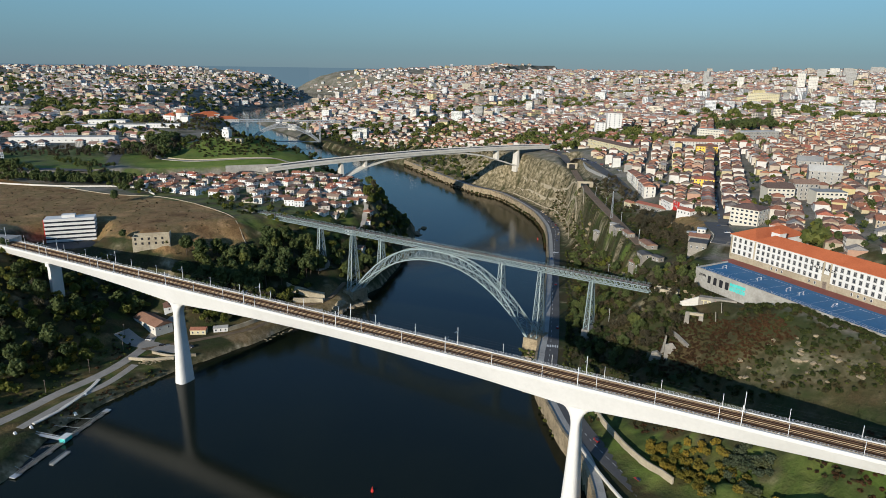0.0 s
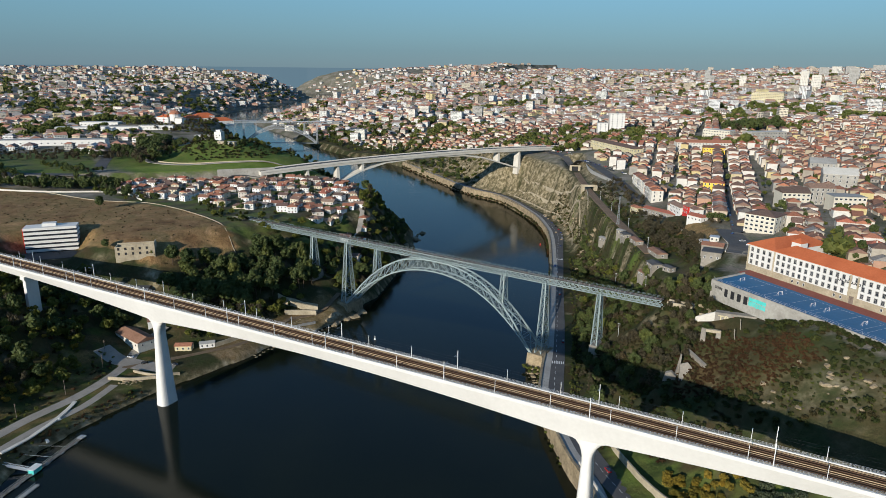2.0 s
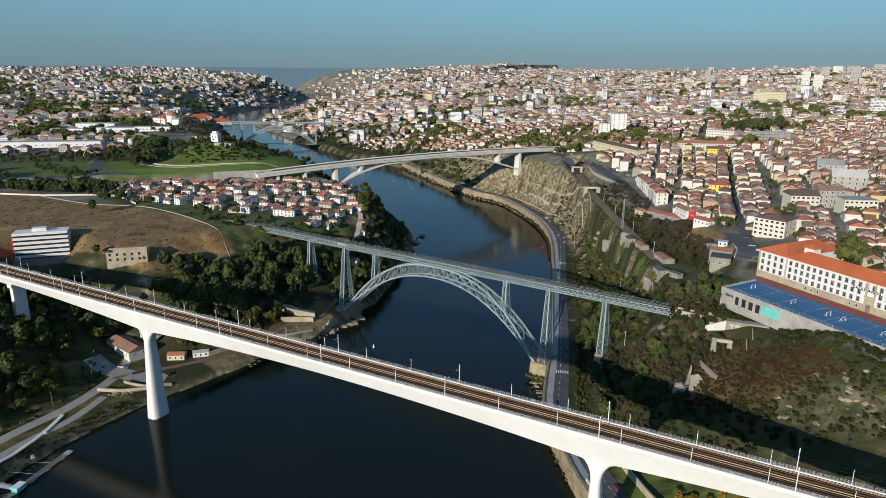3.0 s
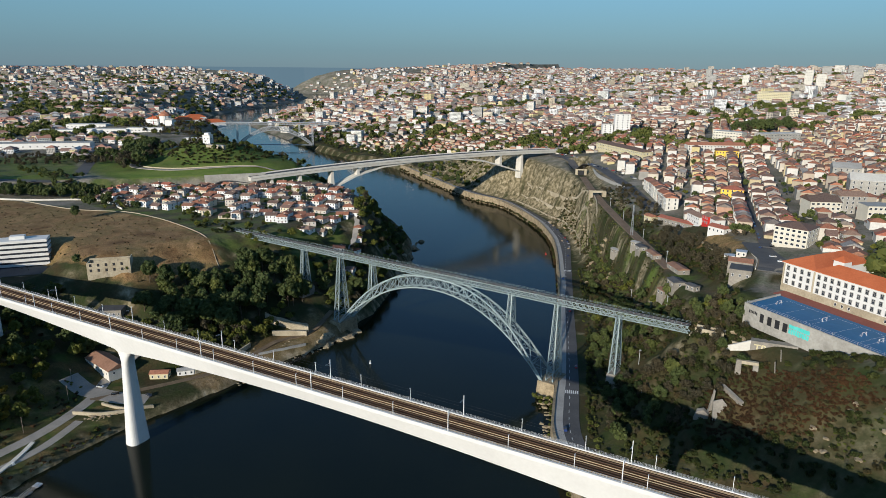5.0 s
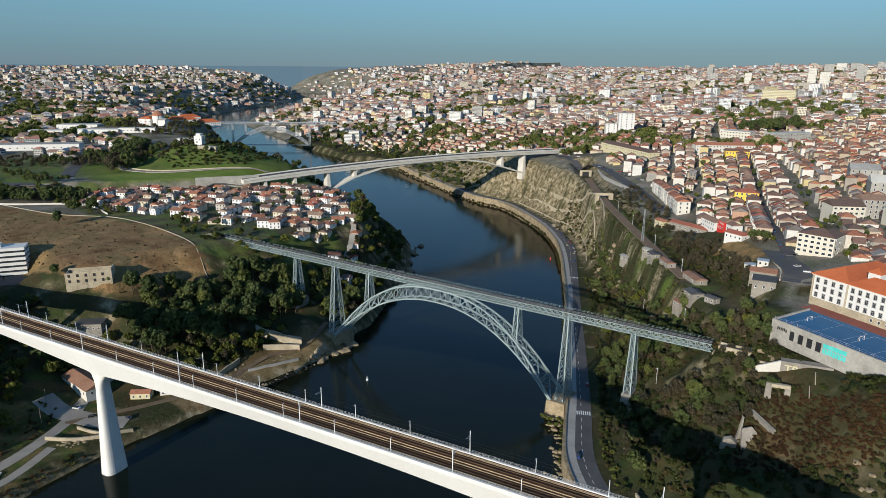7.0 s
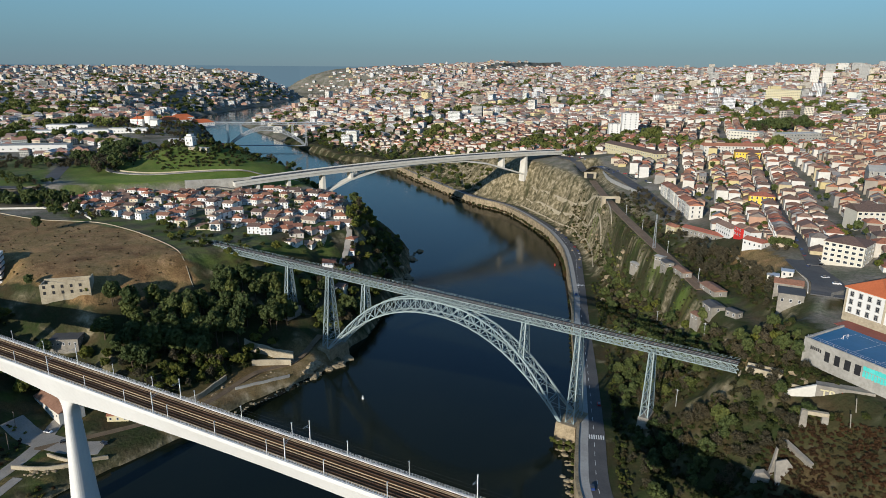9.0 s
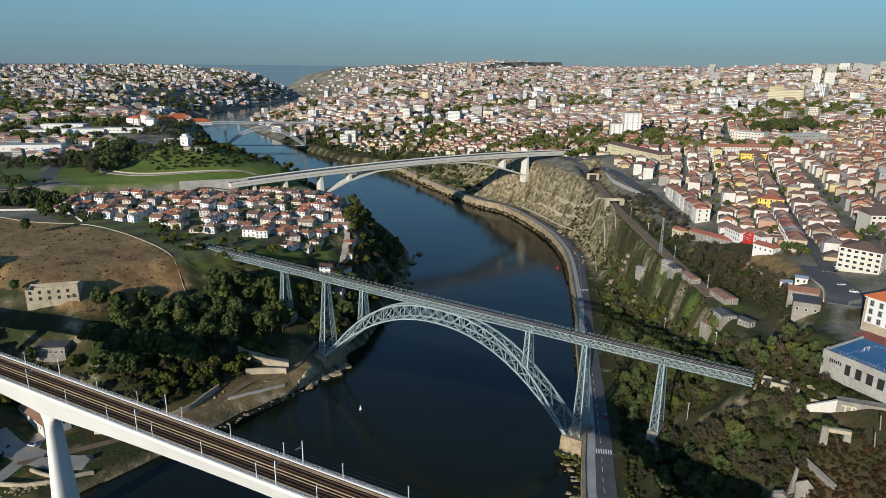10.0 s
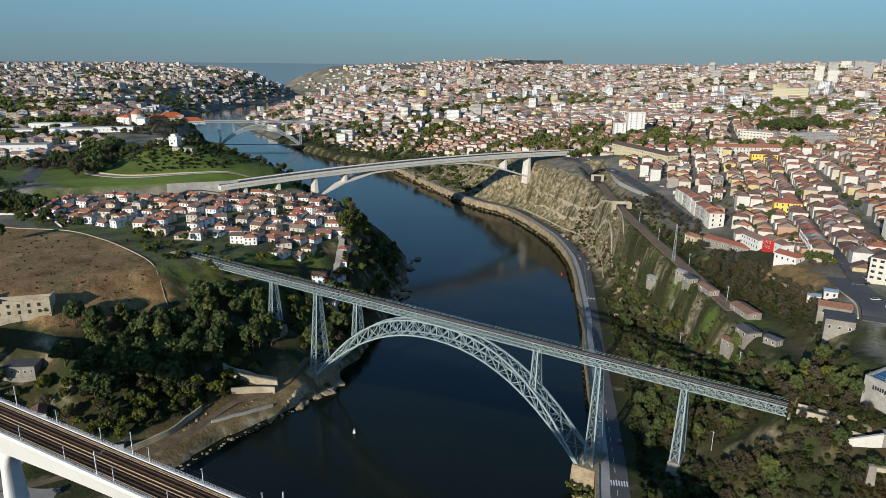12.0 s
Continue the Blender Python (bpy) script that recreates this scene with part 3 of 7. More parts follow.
# ---- white concrete railway bridge ----
DECK_Z = 65.0
SJ = Matrix.Translation((-75.5, -176, 0)) @ Matrix.Rotation(math.atan2(0.0857, 0.9963), 4, "Z")
rail_bridge = thing("railway_bridge", "white concrete railway bridge with haunched girder and slim piers", "bridge", at=SJ)


def girder_depth(x):
    """Depth of the white girder; piers at -125, 0, 254, 379, 504."""
    if 0 <= x <= 254:
        t = abs(x - 127) / 127
        return 7.2 + 4.6 * t ** 2
    t = abs((x % 125 if x < 0 else (x - 254) % 125) - 62.5) / 62.5
    if -125 <= x < 0:
        return 6.0 + 5.5 * ((x + 125) / 125) ** 1.6
    if 254 < x <= 379:
        return 6.0 + 5.5 * ((379 - x) / 125) ** 1.6
    return 6.0 + 0.8 * t


s = Shape()
xs = [-500 + 5 * i for i in range(221)]
rings = []
for x in xs:
    z0 = DECK_Z - girder_depth(x)
    rings.append([(x, -6.8, DECK_Z), (x, -6.8, DECK_Z - 0.9), (x, -4.2, z0 + 0.4), (x, -3.6, z0), (x, 3.6, z0), (x, 4.2, z0 + 0.4), (x, 6.8, DECK_Z - 0.9), (x, 6.8, DECK_Z)])
n = 8
for k, r in enumerate(rings):
    s.v += r
for k in range(len(rings) - 1):
    for i in range(n):
        j = (i + 1) % n
        s.f.append((k * n + i, k * n + j, (k + 1) * n + j, (k + 1) * n + i))
        s.m.append(0)
part("girder", s, M["white"], rail_bridge)


def pier(x0, base, hx=4.3, hy=6.0):
    """Shaft with a rounded section that flares into the girder."""
    s, k = Shape(), 28
    zt = DECK_Z - girder_depth(x0) + 1.0
    levels = []
    for i in range(25):
        f = i / 24
        z = base + (zt - base) * f
        a = hx + (1.75 - hx) * f ** 0.75
        top = max(0.0, (z - (zt - 11)) / 11)
        a += 9.5 * (1 - math.sqrt(max(0.0, 1 - top ** 2.2)))
        b = hy + (2.7 - hy) * f ** 0.9
        levels.append([(x0 + a * abs(math.cos(w)) ** 0.6 * (1 if math.cos(w) > 0 else -1), b * abs(math.sin(w)) ** 0.6 * (1 if math.sin(w) > 0 else -1), z)
                       for w in [2 * math.pi * q / k for q in range(k)]])
    for i, ring in enumerate(levels):
        s.v += ring
        for q in range(k if i else 0):
            r = (q + 1) % k
            s.f.append(((i - 1) * k + q, (i - 1) * k + r, i * k + r, i * k + q))
            s.m.append(0)
    return part("pier", s, M["white"], rail_bridge)


pier(0, -3)
pier(254, 2)
for x0, y0 in ((-125, 0), (379, 0), (-250, 0), (504, 0)):
    s = Shape()
    p = SJ @ Vector((x0, 0, 0))
    s.box(x0 - 1.6, x0 + 1.6, -4, 4, ground_at(p.x, p.y) - 2, DECK_Z - girder_depth(x0) + 0.3)
    s.box(x0 - 2.2, x0 + 2.2, -5, 5, DECK_Z - girder_depth(x0) - 2.2, DECK_Z - girder_depth(x0) + 0.2)
    part("side_pier", s, M["white"], rail_bridge)
for y in (-6.45, 6.45):
    s = Shape()
    s.box(-500, 600, y - 0.35, y + 0.35, DECK_Z + 0.004, DECK_Z + 0.55)
    part("parapet", s, M["white"], rail_bridge)
s = Shape()
s.box(-500, 600, -6.05, 6.05, DECK_Z + 0.004, DECK_Z + 0.14)
part("track_bed", s, M["ballast"], rail_bridge, "dark brown track bed")
for y in (-3.5, -2.0, 2.0, 3.5):
    s = Shape()
    s.box(-500, 600, y - 0.08, y + 0.08, DECK_Z + 0.3, DECK_Z + 0.5)
    part("rail", s, M["rail"], rail_bridge, "rusty steel rail")
for y in (-5.3, -4.7, -0.7, 0.7, 4.7, 5.3):
    s = Shape()
    s.box(-500, 600, y - 0.14, y + 0.14, DECK_Z + 0.144, DECK_Z + 0.34)
    part("track_beam", s, M["sleeper"], rail_bridge, "pale concrete guard beam")
post = Shape()
for y in (-6.6,):
    for i in range(10):
        post.box(i * 2.0 - 0.04, i * 2.0 + 0.04, -0.04, 0.04, 0, 1.2)
for h in (0.45, 0.8, 1.2):
    post.box(0, 20, -0.03, 0.03, h - 0.03, h + 0.03)
fence_mesh = post.mesh("railing", [M["galv"]])
for i in range(55):
    for y in (-6.6, 6.6):
        part("railing", fence_mesh, None, rail_bridge, at=Matrix.Translation((-500 + i * 20, y, DECK_Z + 0.5)))

# ---- iron arch bridge ----
iron = thing("iron_arch_bridge", "pale grey wrought iron railway bridge with lattice crescent arch", "bridge")
TOP, BOT = 62.6, 58.8
L0, PANEL, COUNT = -206.0, 3.75, 98
s = Shape()
for y in (-1.9, 1.9):
    for z in (BOT, TOP):
        s.bar((0, y, z), (PANEL, y, z), 0.42)
    s.bar((0, y, BOT), (0, y, TOP), 0.28)
    s.bar((0, y, BOT), (PANEL, y, TOP), 0.24)
    s.bar((0, y, TOP), (PANEL, y, BOT), 0.24)
s.bar((0, -1.9, BOT), (0, 1.9, BOT), 0.25)
s.bar((0, -1.9, BOT), (PANEL, 1.9, BOT), 0.18)
s.bar((0, 1.9, BOT), (PANEL, -1.9, BOT), 0.18)
panel_mesh = s.mesh("lattice_panel", [M["steel"]])
s = Shape()
for y in (-2.3, 2.3):
    s.bar((0, y, 0), (0, y, 1.25), 0.09)
    for z in (0.6, 1.25):
        s.bar((0, y, z), (PANEL, y, z), 0.07)
rail_mesh = s.mesh("railing", [M["steel"]])
for i in range(COUNT):
    part("lattice_panel", panel_mesh, None, iron, at=Matrix.Translation((L0 + i * PANEL, 0, 0)))
    part("railing", rail_mesh, None, iron, at=Matrix.Translation((L0 + i * PANEL, 0, TOP + 0.45)))
s = Shape()
s.box(L0, L0 + COUNT * PANEL, -2.35, 2.35, TOP + 0.25, TOP + 0.45)
part("deck_plate", s, M["asphalt"], iron, "dark grey deck plate")
for y in (-0.8, 0.8):
    s = Shape()
    s.box(L0, L0 + COUNT * PANEL, y - 0.12, y + 0.12, TOP + 0.454, TOP + 0.62)
    part("rail", s, M["rail"], iron, "rusty steel rail")


def arch_point(t, face, side):
    """t from -1 to 1 along the arch; face 0 lower chord, 1 upper; side -1 or 1."""
    z = 10 + (41.0 + 7.8 * face) * (1 - abs(t) ** (2.15 + 0.3 * face))
    y = 2.1 + 5.6 * ((58.8 - z) / 48.8)
    return Vector((82 * t - 1.5 + (0.9 * (1 if t > 0 else -1) * face if abs(t) > 0.999 else 0), side * y, z))


BAYS = 22
for side in (-1, 1):
    for f in (0, 1):
        s = Shape()
        for i in range(BAYS + 1):
            p = arch_point(-1 + 2 * i / BAYS, f, side)
            d = (arch_point(min(1, -1 + 2 * (i + 1) / BAYS), f, side) - arch_point(max(-1, -1 + 2 * (i - 1) / BAYS), f, side)).normalized()
            u = d.cross(Vector((0, 1, 0))).normalized() * 0.4
            v = Vector((0, 0.35, 0))
            s.v += [tuple(p - u - v), tuple(p + u - v), tuple(p + u + v), tuple(p - u + v)]
            for q in range(4 if i else 0):
                r = (q + 1) % 4
                s.f.append((4 * i - 4 + q, 4 * i - 4 + r, 4 * i + r, 4 * i + q))
        s.f += [(3, 2, 1, 0), tuple(4 * BAYS + q for q in range(4))]
        s.m = [0] * len(s.f)
        part("arch_chord", s, M["steel"], iron)
for i in range(BAYS):
    a, b = -1 + 2 * i / BAYS, -1 + 2 * (i + 1) / BAYS
    s = Shape()
    for side in (-1, 1):
        s.bar(arch_point(a, 0, side), arch_point(a, 1, side), 0.36)
        s.bar(arch_point(a, 0, side), arch_point(b, 1, side), 0.34)
        s.bar(arch_point(a, 1, side), arch_point(b, 0, side), 0.34)
    for f in (0, 1):
        s.bar(arch_point(a, f, -1), arch_point(a, f, 1), 0.32)
        s.bar(arch_point(a, f, -1), arch_point(b, f, 1), 0.26)
        s.bar(arch_point(a, f, 1), arch_point(b, f, -1), 0.26)
    s.bar(arch_point(a, 0, -1), arch_point(a, 1, 1), 0.2)
    part("arch_bracing", s, M["steel"], iron)


def tower(x, base, splay=0.094, levels=None):
    """Four raking legs with crossed bracing."""
    s = Shape()
    h = BOT - base
    levels = levels or max(2, round(h / 6.0))

    def leg(f, i, j):
        z = BOT - h * f
        return Vector((x + i * (1.05 + 0.024 * h * f), j * (1.8 + splay * h * f), z))
    for k in range(levels):
        a, b = k / levels, (k + 1) / levels
        c = [(-1, -1), (1, -1), (1, 1), (-1, 1)]
        for q in range(4):
            m, n = c[q], c[(q + 1) % 4]
            s.bar(leg(a, *m), leg(b, *m), 0.55)
            s.bar(leg(a, *m), leg(b, *n), 0.22)
            s.bar(leg(a, *n), leg(b, *m), 0.22)
            s.bar(leg(b, *m), leg(b, *n), 0.26)
    part("tower", s, M["steel"], iron)


tower(-87.5, 10.5)
tower(85.5, 10.5)
tower(-57, 10 + 48.8 * (1 - (55.5 / 82) ** 2.45) - 0.3)
tower(54.5, 10 + 48.8 * (1 - (56 / 82) ** 2.45) - 0.3)
tower(-124.5, 28.5)
tower(123, 25.5)
for x, y0, zb, hx, hy in ((-86.5, 0, 10.6, 5.5, 9), (84.5, 0, 10.6, 5.5, 9), (-124.5, 0, 28.7, 3.2, 6.2), (123, 0, 25.6, 2.6, 5.6)):
    s = Shape()
    r = [(x - hx, -hy), (x + hx, -hy), (x + hx, hy), (x - hx, hy)]
    s.solid([(a * 1.0 + (a - x) * 0.12, b * 1.12, min(-2, zb - 14) if abs(x) < 100 else zb - 7) for a, b in r], [(a, b, zb) for a, b in r])
    part("footing", s, M["rock"] if abs(x) < 100 else M["old_render"], iron, "granite footing block")

# ---- concrete arch road bridge ----
road_bridge = thing("road_bridge", "pale concrete road bridge on a slender shallow arch", "bridge",
                    at=Matrix.Translation(INF_A) @ Matrix.Rotation(math.atan2(INF_B.y - INF_A.y, INF_B.x - INF_A.x), 4, "Z"))
SPAN = (INF_B - INF_A).length


def inf_z(x):
    """Deck level, cambered."""
    return 80.6 - ((x - 185) / 185) ** 2 * 3.6


def sweep(section, xs):
    """One closed skin through sections along the bridge."""
    s = Shape()
    k = len(section(xs[0]))
    for i, x in enumerate(xs):
        s.v += section(x)
        for q in range(k if i else 0):
            r = (q + 1) % k
            s.f.append(((i - 1) * k + q, (i - 1) * k + r, i * k + r, i * k + q))
    s.f += [tuple(range(k))[::-1], tuple((len(xs) - 1) * k + q for q in range(k))]
    s.m = [0] * len(s.f)
    return s


XS = list(range(-100, 401, 10))
part("girder", sweep(lambda x: [(x, -9, inf_z(x)), (x, 9, inf_z(x)), (x, 9, inf_z(x) - 1.3), (x, 8.3, inf_z(x) - 1.5), (x, 7.9, inf_z(x) - 4.6), (x, -7.9, inf_z(x) - 4.6), (x, -8.3, inf_z(x) - 1.5), (x, -9, inf_z(x) - 1.3)], XS), M["concrete"], road_bridge)
part("roadway", sweep(lambda x: [(x, -7, inf_z(x) + 0.004), (x, 7, inf_z(x) + 0.004), (x, 7, inf_z(x) + 0.1), (x, -7, inf_z(x) + 0.1)], XS), M["asphalt"], road_bridge, "grey asphalt roadway")
for y in (-8.7, 8.7):
    part("parapet", sweep(lambda x: [(x, y - 0.2, inf_z(x) + 0.004), (x, y + 0.2, inf_z(x) + 0.004), (x, y + 0.2, inf_z(x) + 1.1), (x, y - 0.2, inf_z(x) + 1.1)], XS), M["concrete"], road_bridge)
RIB = [(-6, 49.5), (31, 64.8), (66, 73.0), (110, 76.0), (150, 76.4), (190, 75.2), (222, 70.2), (256, 60.2), (294, 48.5)]
part("arch", sweep(lambda x: [(x, -6, z) for z in (np.interp(x, *zip(*RIB)), np.interp(x, *zip(*RIB)) - 1.9)] + [(x, 6, np.interp(x, *zip(*RIB)) - 1.9), (x, 6, np.interp(x, *zip(*RIB)))],
                   [r[0] for r in RIB]), M["concrete"], road_bridge)
for x, foot in ((-75, None), (-41, None), (-1, None), (33, 64), (250, 61), (288, None)):
    p = road_bridge.matrix_basis @ Vector((x, 0, 0))
    z0 = foot if foot else min(ground_at(p.x, p.y) - 3, 46)
    top = inf_z(x) - 4.3
    k = 1.3 + 0.055 * (top - z0)
    s = Shape()
    s.solid([(x - k, -5.5, z0), (x + k, -5.5, z0), (x + k, 5.5, z0), (x - k, 5.5, z0)], [(x - 1.3, -5.5, top), (x + 1.3, -5.5, top), (x + 1.3, 5.5, top), (x - 1.3, 5.5, top)])
    part("pier", s, M["concrete"], road_bridge)


# ---- masts and backdrop ----
def mast(x, side, tall):
    m = SJ @ pose(x, side * 6.4, DECK_Z + 0.5, 0, 0, 0 if side < 0 else 180)
    h = 8.6 if tall else 5.4
    ob = thing("catenary_mast" if tall else "lamp_post", "slim white overhead line mast on the bridge deck" if tall else "short white lamp post on the bridge parapet", "mast" if tall else "lamp post", "posts along the railway deck", at=m)
    s = Shape()
    s.bar((0, 0, -0.4), (0, 0, h), 0.26 if tall else 0.18)
    s.box(-0.3, 0.3, -0.3, 0.3, -0.49, -0.35)
    part("pole", s, M["paint"], ob)
    s = Shape()
    if tall:
        s.bar((0, 0, h - 1.6), (0, 3.4, h - 1.3), 0.1)
        s.bar((0, 0, h - 2.6), (0, 3.4, h - 1.4), 0.08)
        part("bracket", s, M["galv"], ob)
    else:
        s.box(-0.15, 0.15, -0.15, 0.5, h, h + 0.15)
        part("lamp_head", s, M["galv"], ob)


for k in range(-11, 6):
    for side in (-1, 1):
        mast(255 + 64 * k, side, True)
for k in range(-30, 15):
    for side in (-1, 1):
        mast(239 + 24 * k, side, False)
for y in (-2.75, 2.75):
    for dz in (6.4, 7.6):
        s = Shape()
        s.bar((-500, y, DECK_Z + dz), (600, y, DECK_Z + dz), 0.035)
        part("contact_wire", s, M["black"], rail_bridge, "thin dark overhead wire")
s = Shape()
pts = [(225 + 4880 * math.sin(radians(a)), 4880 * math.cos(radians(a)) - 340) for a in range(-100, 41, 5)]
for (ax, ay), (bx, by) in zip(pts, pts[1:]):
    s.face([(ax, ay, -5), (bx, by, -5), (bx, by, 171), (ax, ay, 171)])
# sea strip is no lamp: its hazy blue brightness is painted in as emission
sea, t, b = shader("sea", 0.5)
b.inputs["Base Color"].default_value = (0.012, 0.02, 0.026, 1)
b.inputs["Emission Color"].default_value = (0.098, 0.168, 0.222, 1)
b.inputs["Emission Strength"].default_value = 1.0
tagged(part("backdrop", s, sea), "self-glowing backdrop for the hazy blue sea at the horizon", "sea", kind="structure")

# ---- houses ----
rng = random.Random(7)


def roof_shape(w, d, z, pitch, kind, eave=0.45):
    """Tiled roof with overhang and thickness over a rectangle w by d, its eaves at z."""
    s = Shape()
    a, b = w / 2 + eave, d / 2 + eave
    r = pitch * min(a, b)
    ring = [(-a, -b), (a, -b), (a, b), (-a, b)]
    lo, up = [(x, y, z) for x, y in ring], [(x, y, z + 0.22) for x, y in ring]
    for i in range(4):
        j = (i + 1) % 4
        s.face([lo[i], lo[j], up[j], up[i]])
    s.face(lo[::-1])
    if kind == "flat":
        s.face(up)
        return s
    if w >= d or kind == "row":
        k = a - b if kind == "hip" else a
        r = pitch * b
        p, q = (-k, 0, z + 0.22 + r), (k, 0, z + 0.22 + r)
        s.face([up[0], up[1], q, p])
        s.face([up[2], up[3], p, q])
        s.face([up[1], up[2], q])
        s.face([up[3], up[0], p])
    else:
        k = b - a if kind == "hip" else b
        p, q = (0, -k, z + 0.22 + r), (0, k, z + 0.22 + r)
        s.face([up[1], up[2], q, p])
        s.face([up[3], up[0], p, q])
        s.face([up[0], up[1], p])
        s.face([up[2], up[3], q])
    return s


def window_mesh(w=1.0, h=1.4):
    """Raised frame and a pane that lies back in it, in one skin; its face looks along -y."""
    s, f = Shape(), 0.12

    def ring(a, z0, z1, y):
        return [(-a, y, z0), (a, y, z0), (a, y, z1), (-a, y, z1)]
    a, b = w / 2, w / 2 + f
    s.v = ring(b, -f, h + f, 0.0) + ring(b, -f, h + f, -0.1) + ring(a, 0, h, -0.1) + ring(a, 0, h, -0.03)
    for k in range(3):
        s.f += [(4 * k + i, 4 * k + (i + 1) % 4, 4 * k + 4 + (i + 1) % 4, 4 * k + 4 + i) for i in range(4)]
    s.f.append((12, 13, 14, 15))
    s.m = [0] * 12 + [1]
    return s.mesh("window", [M["paint"], M["glass"]])


def pane_and_frame(w, h):
    """Separate meshes for a large window: surround with glazing bars, and the pane behind them."""
    a, b = Shape(), Shape()
    for x0, x1, z0, z1 in ((-w / 2 - 0.28, -w / 2, -0.1, h + 0.28), (w / 2, w / 2 + 0.28, -0.1, h + 0.28), (-w / 2 - 0.4, w / 2 + 0.4, -0.32, -0.1), (-w / 2, w / 2, h, h + 0.28)):
        a.box(x0, x1, -0.14, 0.0, z0, z1)
    a.box(-0.04, 0.04, -0.07, -0.03, 0, h)
    a.box(-w / 2, w / 2, -0.07, -0.03, h * 0.62, h * 0.62 + 0.07)
    b.box(-w / 2, w / 2, -0.03, 0.0, -0.1, h)
    return a.mesh("window", [M["grey"]]), b.mesh("pane", [M["glass"]])


GRAND = pane_and_frame(1.4, 2.15)


def grand_window(parent, at):
    ob = part("window", GRAND[0], None, parent, at=at)
    part("pane", GRAND[1], None, ob)


WINDOW, TALL_WINDOW, WIDE_WINDOW = window_mesh(), window_mesh(1.1, 1.9), window_mesh(1.9, 1.4)
DOOR = Shape()
DOOR.box(-0.5, 0.5, -0.07, 0, 0, 2.1)
DOOR.box(0.35, 0.42, -0.11, -0.07, 0.95, 1.1)
DOOR = DOOR.mesh("door", [M["wood"]])


def make_house(name, w, d, storeys, kind, label, category="house", group="", wall="wall", roof="roof", pitch=0.45, cols=None, chimney=True, base=1.2, mesh=None, terrace=False):
    """House standing on z = 0: walls, roof, chimney, door and windows on the front and one end."""
    top = storeys * 2.75 + 0.2
    ob = thing(name, label, category, group)
    s = Shape()
    s.box(-w / 2, w / 2, -d / 2, d / 2, -base, top)
    if kind in ("gable", "row"):
        r = pitch * (d / 2 + 0.45 if kind == "row" else min(w / 2 + 0.45, d / 2 + 0.45))
        for e in (-1, 1):
            if w >= d or kind == "row":
                s.face([(e * w / 2, -d / 2, top), (e * w / 2, d / 2, top), (e * w / 2, 0, top + r)][::e])
            else:
                s.face([(-w / 2, e * d / 2, top), (w / 2, e * d / 2, top), (0, e * d / 2, top + r)][::-e])
    part("wall", s, M[wall], ob)
    part("roof", roof_shape(w, d, top, pitch, kind), M[roof], ob)
    if chimney:
        s = Shape()
        zc = top + pitch * min(w, d) * 0.5
        s.box(w * 0.2 - 0.4, w * 0.2 + 0.4, -0.35, 0.35, top, zc + 0.9)
        s.box(w * 0.2 - 0.5, w * 0.2 + 0.5, -0.45, 0.45, zc + 0.9, zc + 1.05)
        part("chimney", s, M["city_wall"], ob)
    cols = cols or max(2, int(w / 2.8))
    for f in range(storeys):
        for c in range(cols):
            x = (c + 0.5) / cols * w - w / 2
            if f == 0 and c == cols // 2:
                part("door", DOOR, None, ob, at=Matrix.Translation((x, -d / 2, 0.05)))
            else:
                part("window", mesh or WINDOW, None, ob, at=pose(x, -d / 2, f * 2.75 + 0.95))
        if not terrace:
            part("window", mesh or WINDOW, None, ob, at=pose(w / 2, 0, f * 2.75 + 0.95, 0, 0, 90))
    return ob


def place(ob, x, y, turn, first, sink=0.0, z=None):
    z = (min(ground_at(x + a, y + b) for a in (-3, 3) for b in (-3, 3)) if z is None else z) - sink
    m = pose(x, y, z, 0, 0, turn)
    if first:
        ob.matrix_basis = m
        return ob
    return copy_thing(ob, m)


# hamlet of small houses on the south plateau
HAMLET = [(-462, 52), (-400, 100), (-345, 150), (-300, 190), (-232, 188), (-180, 125), (-150, 92), (-135, 45), (-215, 14), (-300, 22), (-363, -2), (-440, 8)]
LANES = [(-440, 20), (-360, 55), (-290, 80), (-240, 110), (-205, 150)]
KINDS = [(9, 9, 2, "hip"), (11, 9, 1, "gable"), (10, 9, 2, "gable"), (13, 9, 1, "hip"), (8, 10, 2, "gable"), (11, 11, 1, "hip")]
SAYS = ["two-storey whitewashed house with hipped orange tile roof", "low rendered house with gabled clay tile roof", "two-storey rendered house with gabled red tile roof",
        "low long house with hipped clay tile roof", "narrow two-storey house with gabled tile roof", "broad low house with hipped red tile roof"]
models = [[make_house("house", *k, label=SAYS[i], group="houses of the hamlet", roof="roof_grey" if i % 3 == 1 else "roof", wall="wall_white", pitch=0.4), False] for i, k in enumerate(KINDS)]
taken = []


def clear(x, y, r):
    if any((x - a) ** 2 + (y - b) ** 2 < (r + c) ** 2 for a, b, c in taken):
        return False
    taken.append((x, y, r))
    return True


for i in range(16):
    for j in range(34):
        u, v = -480 + j * 10.6 + rng.uniform(-2.4, 2.4), i * 13.0 + rng.uniform(-2.4, 2.4)
        x, y = u + v * 0.25 + 20, v + (u + 300) * 0.28 + 20
        if not inside(HAMLET, np.array([x]), np.array([y]))[0] or rng.random() < 0.16 or along(LANES, np.array([x]), np.array([y]))[0][0] < 6 or not clear(x, y, 4.9):
            continue
        k = rng.randrange(len(models))
        place(models[k][0], x, y, rng.uniform(0, 45), not models[k][1], 0.1)
        models[k][1] = True

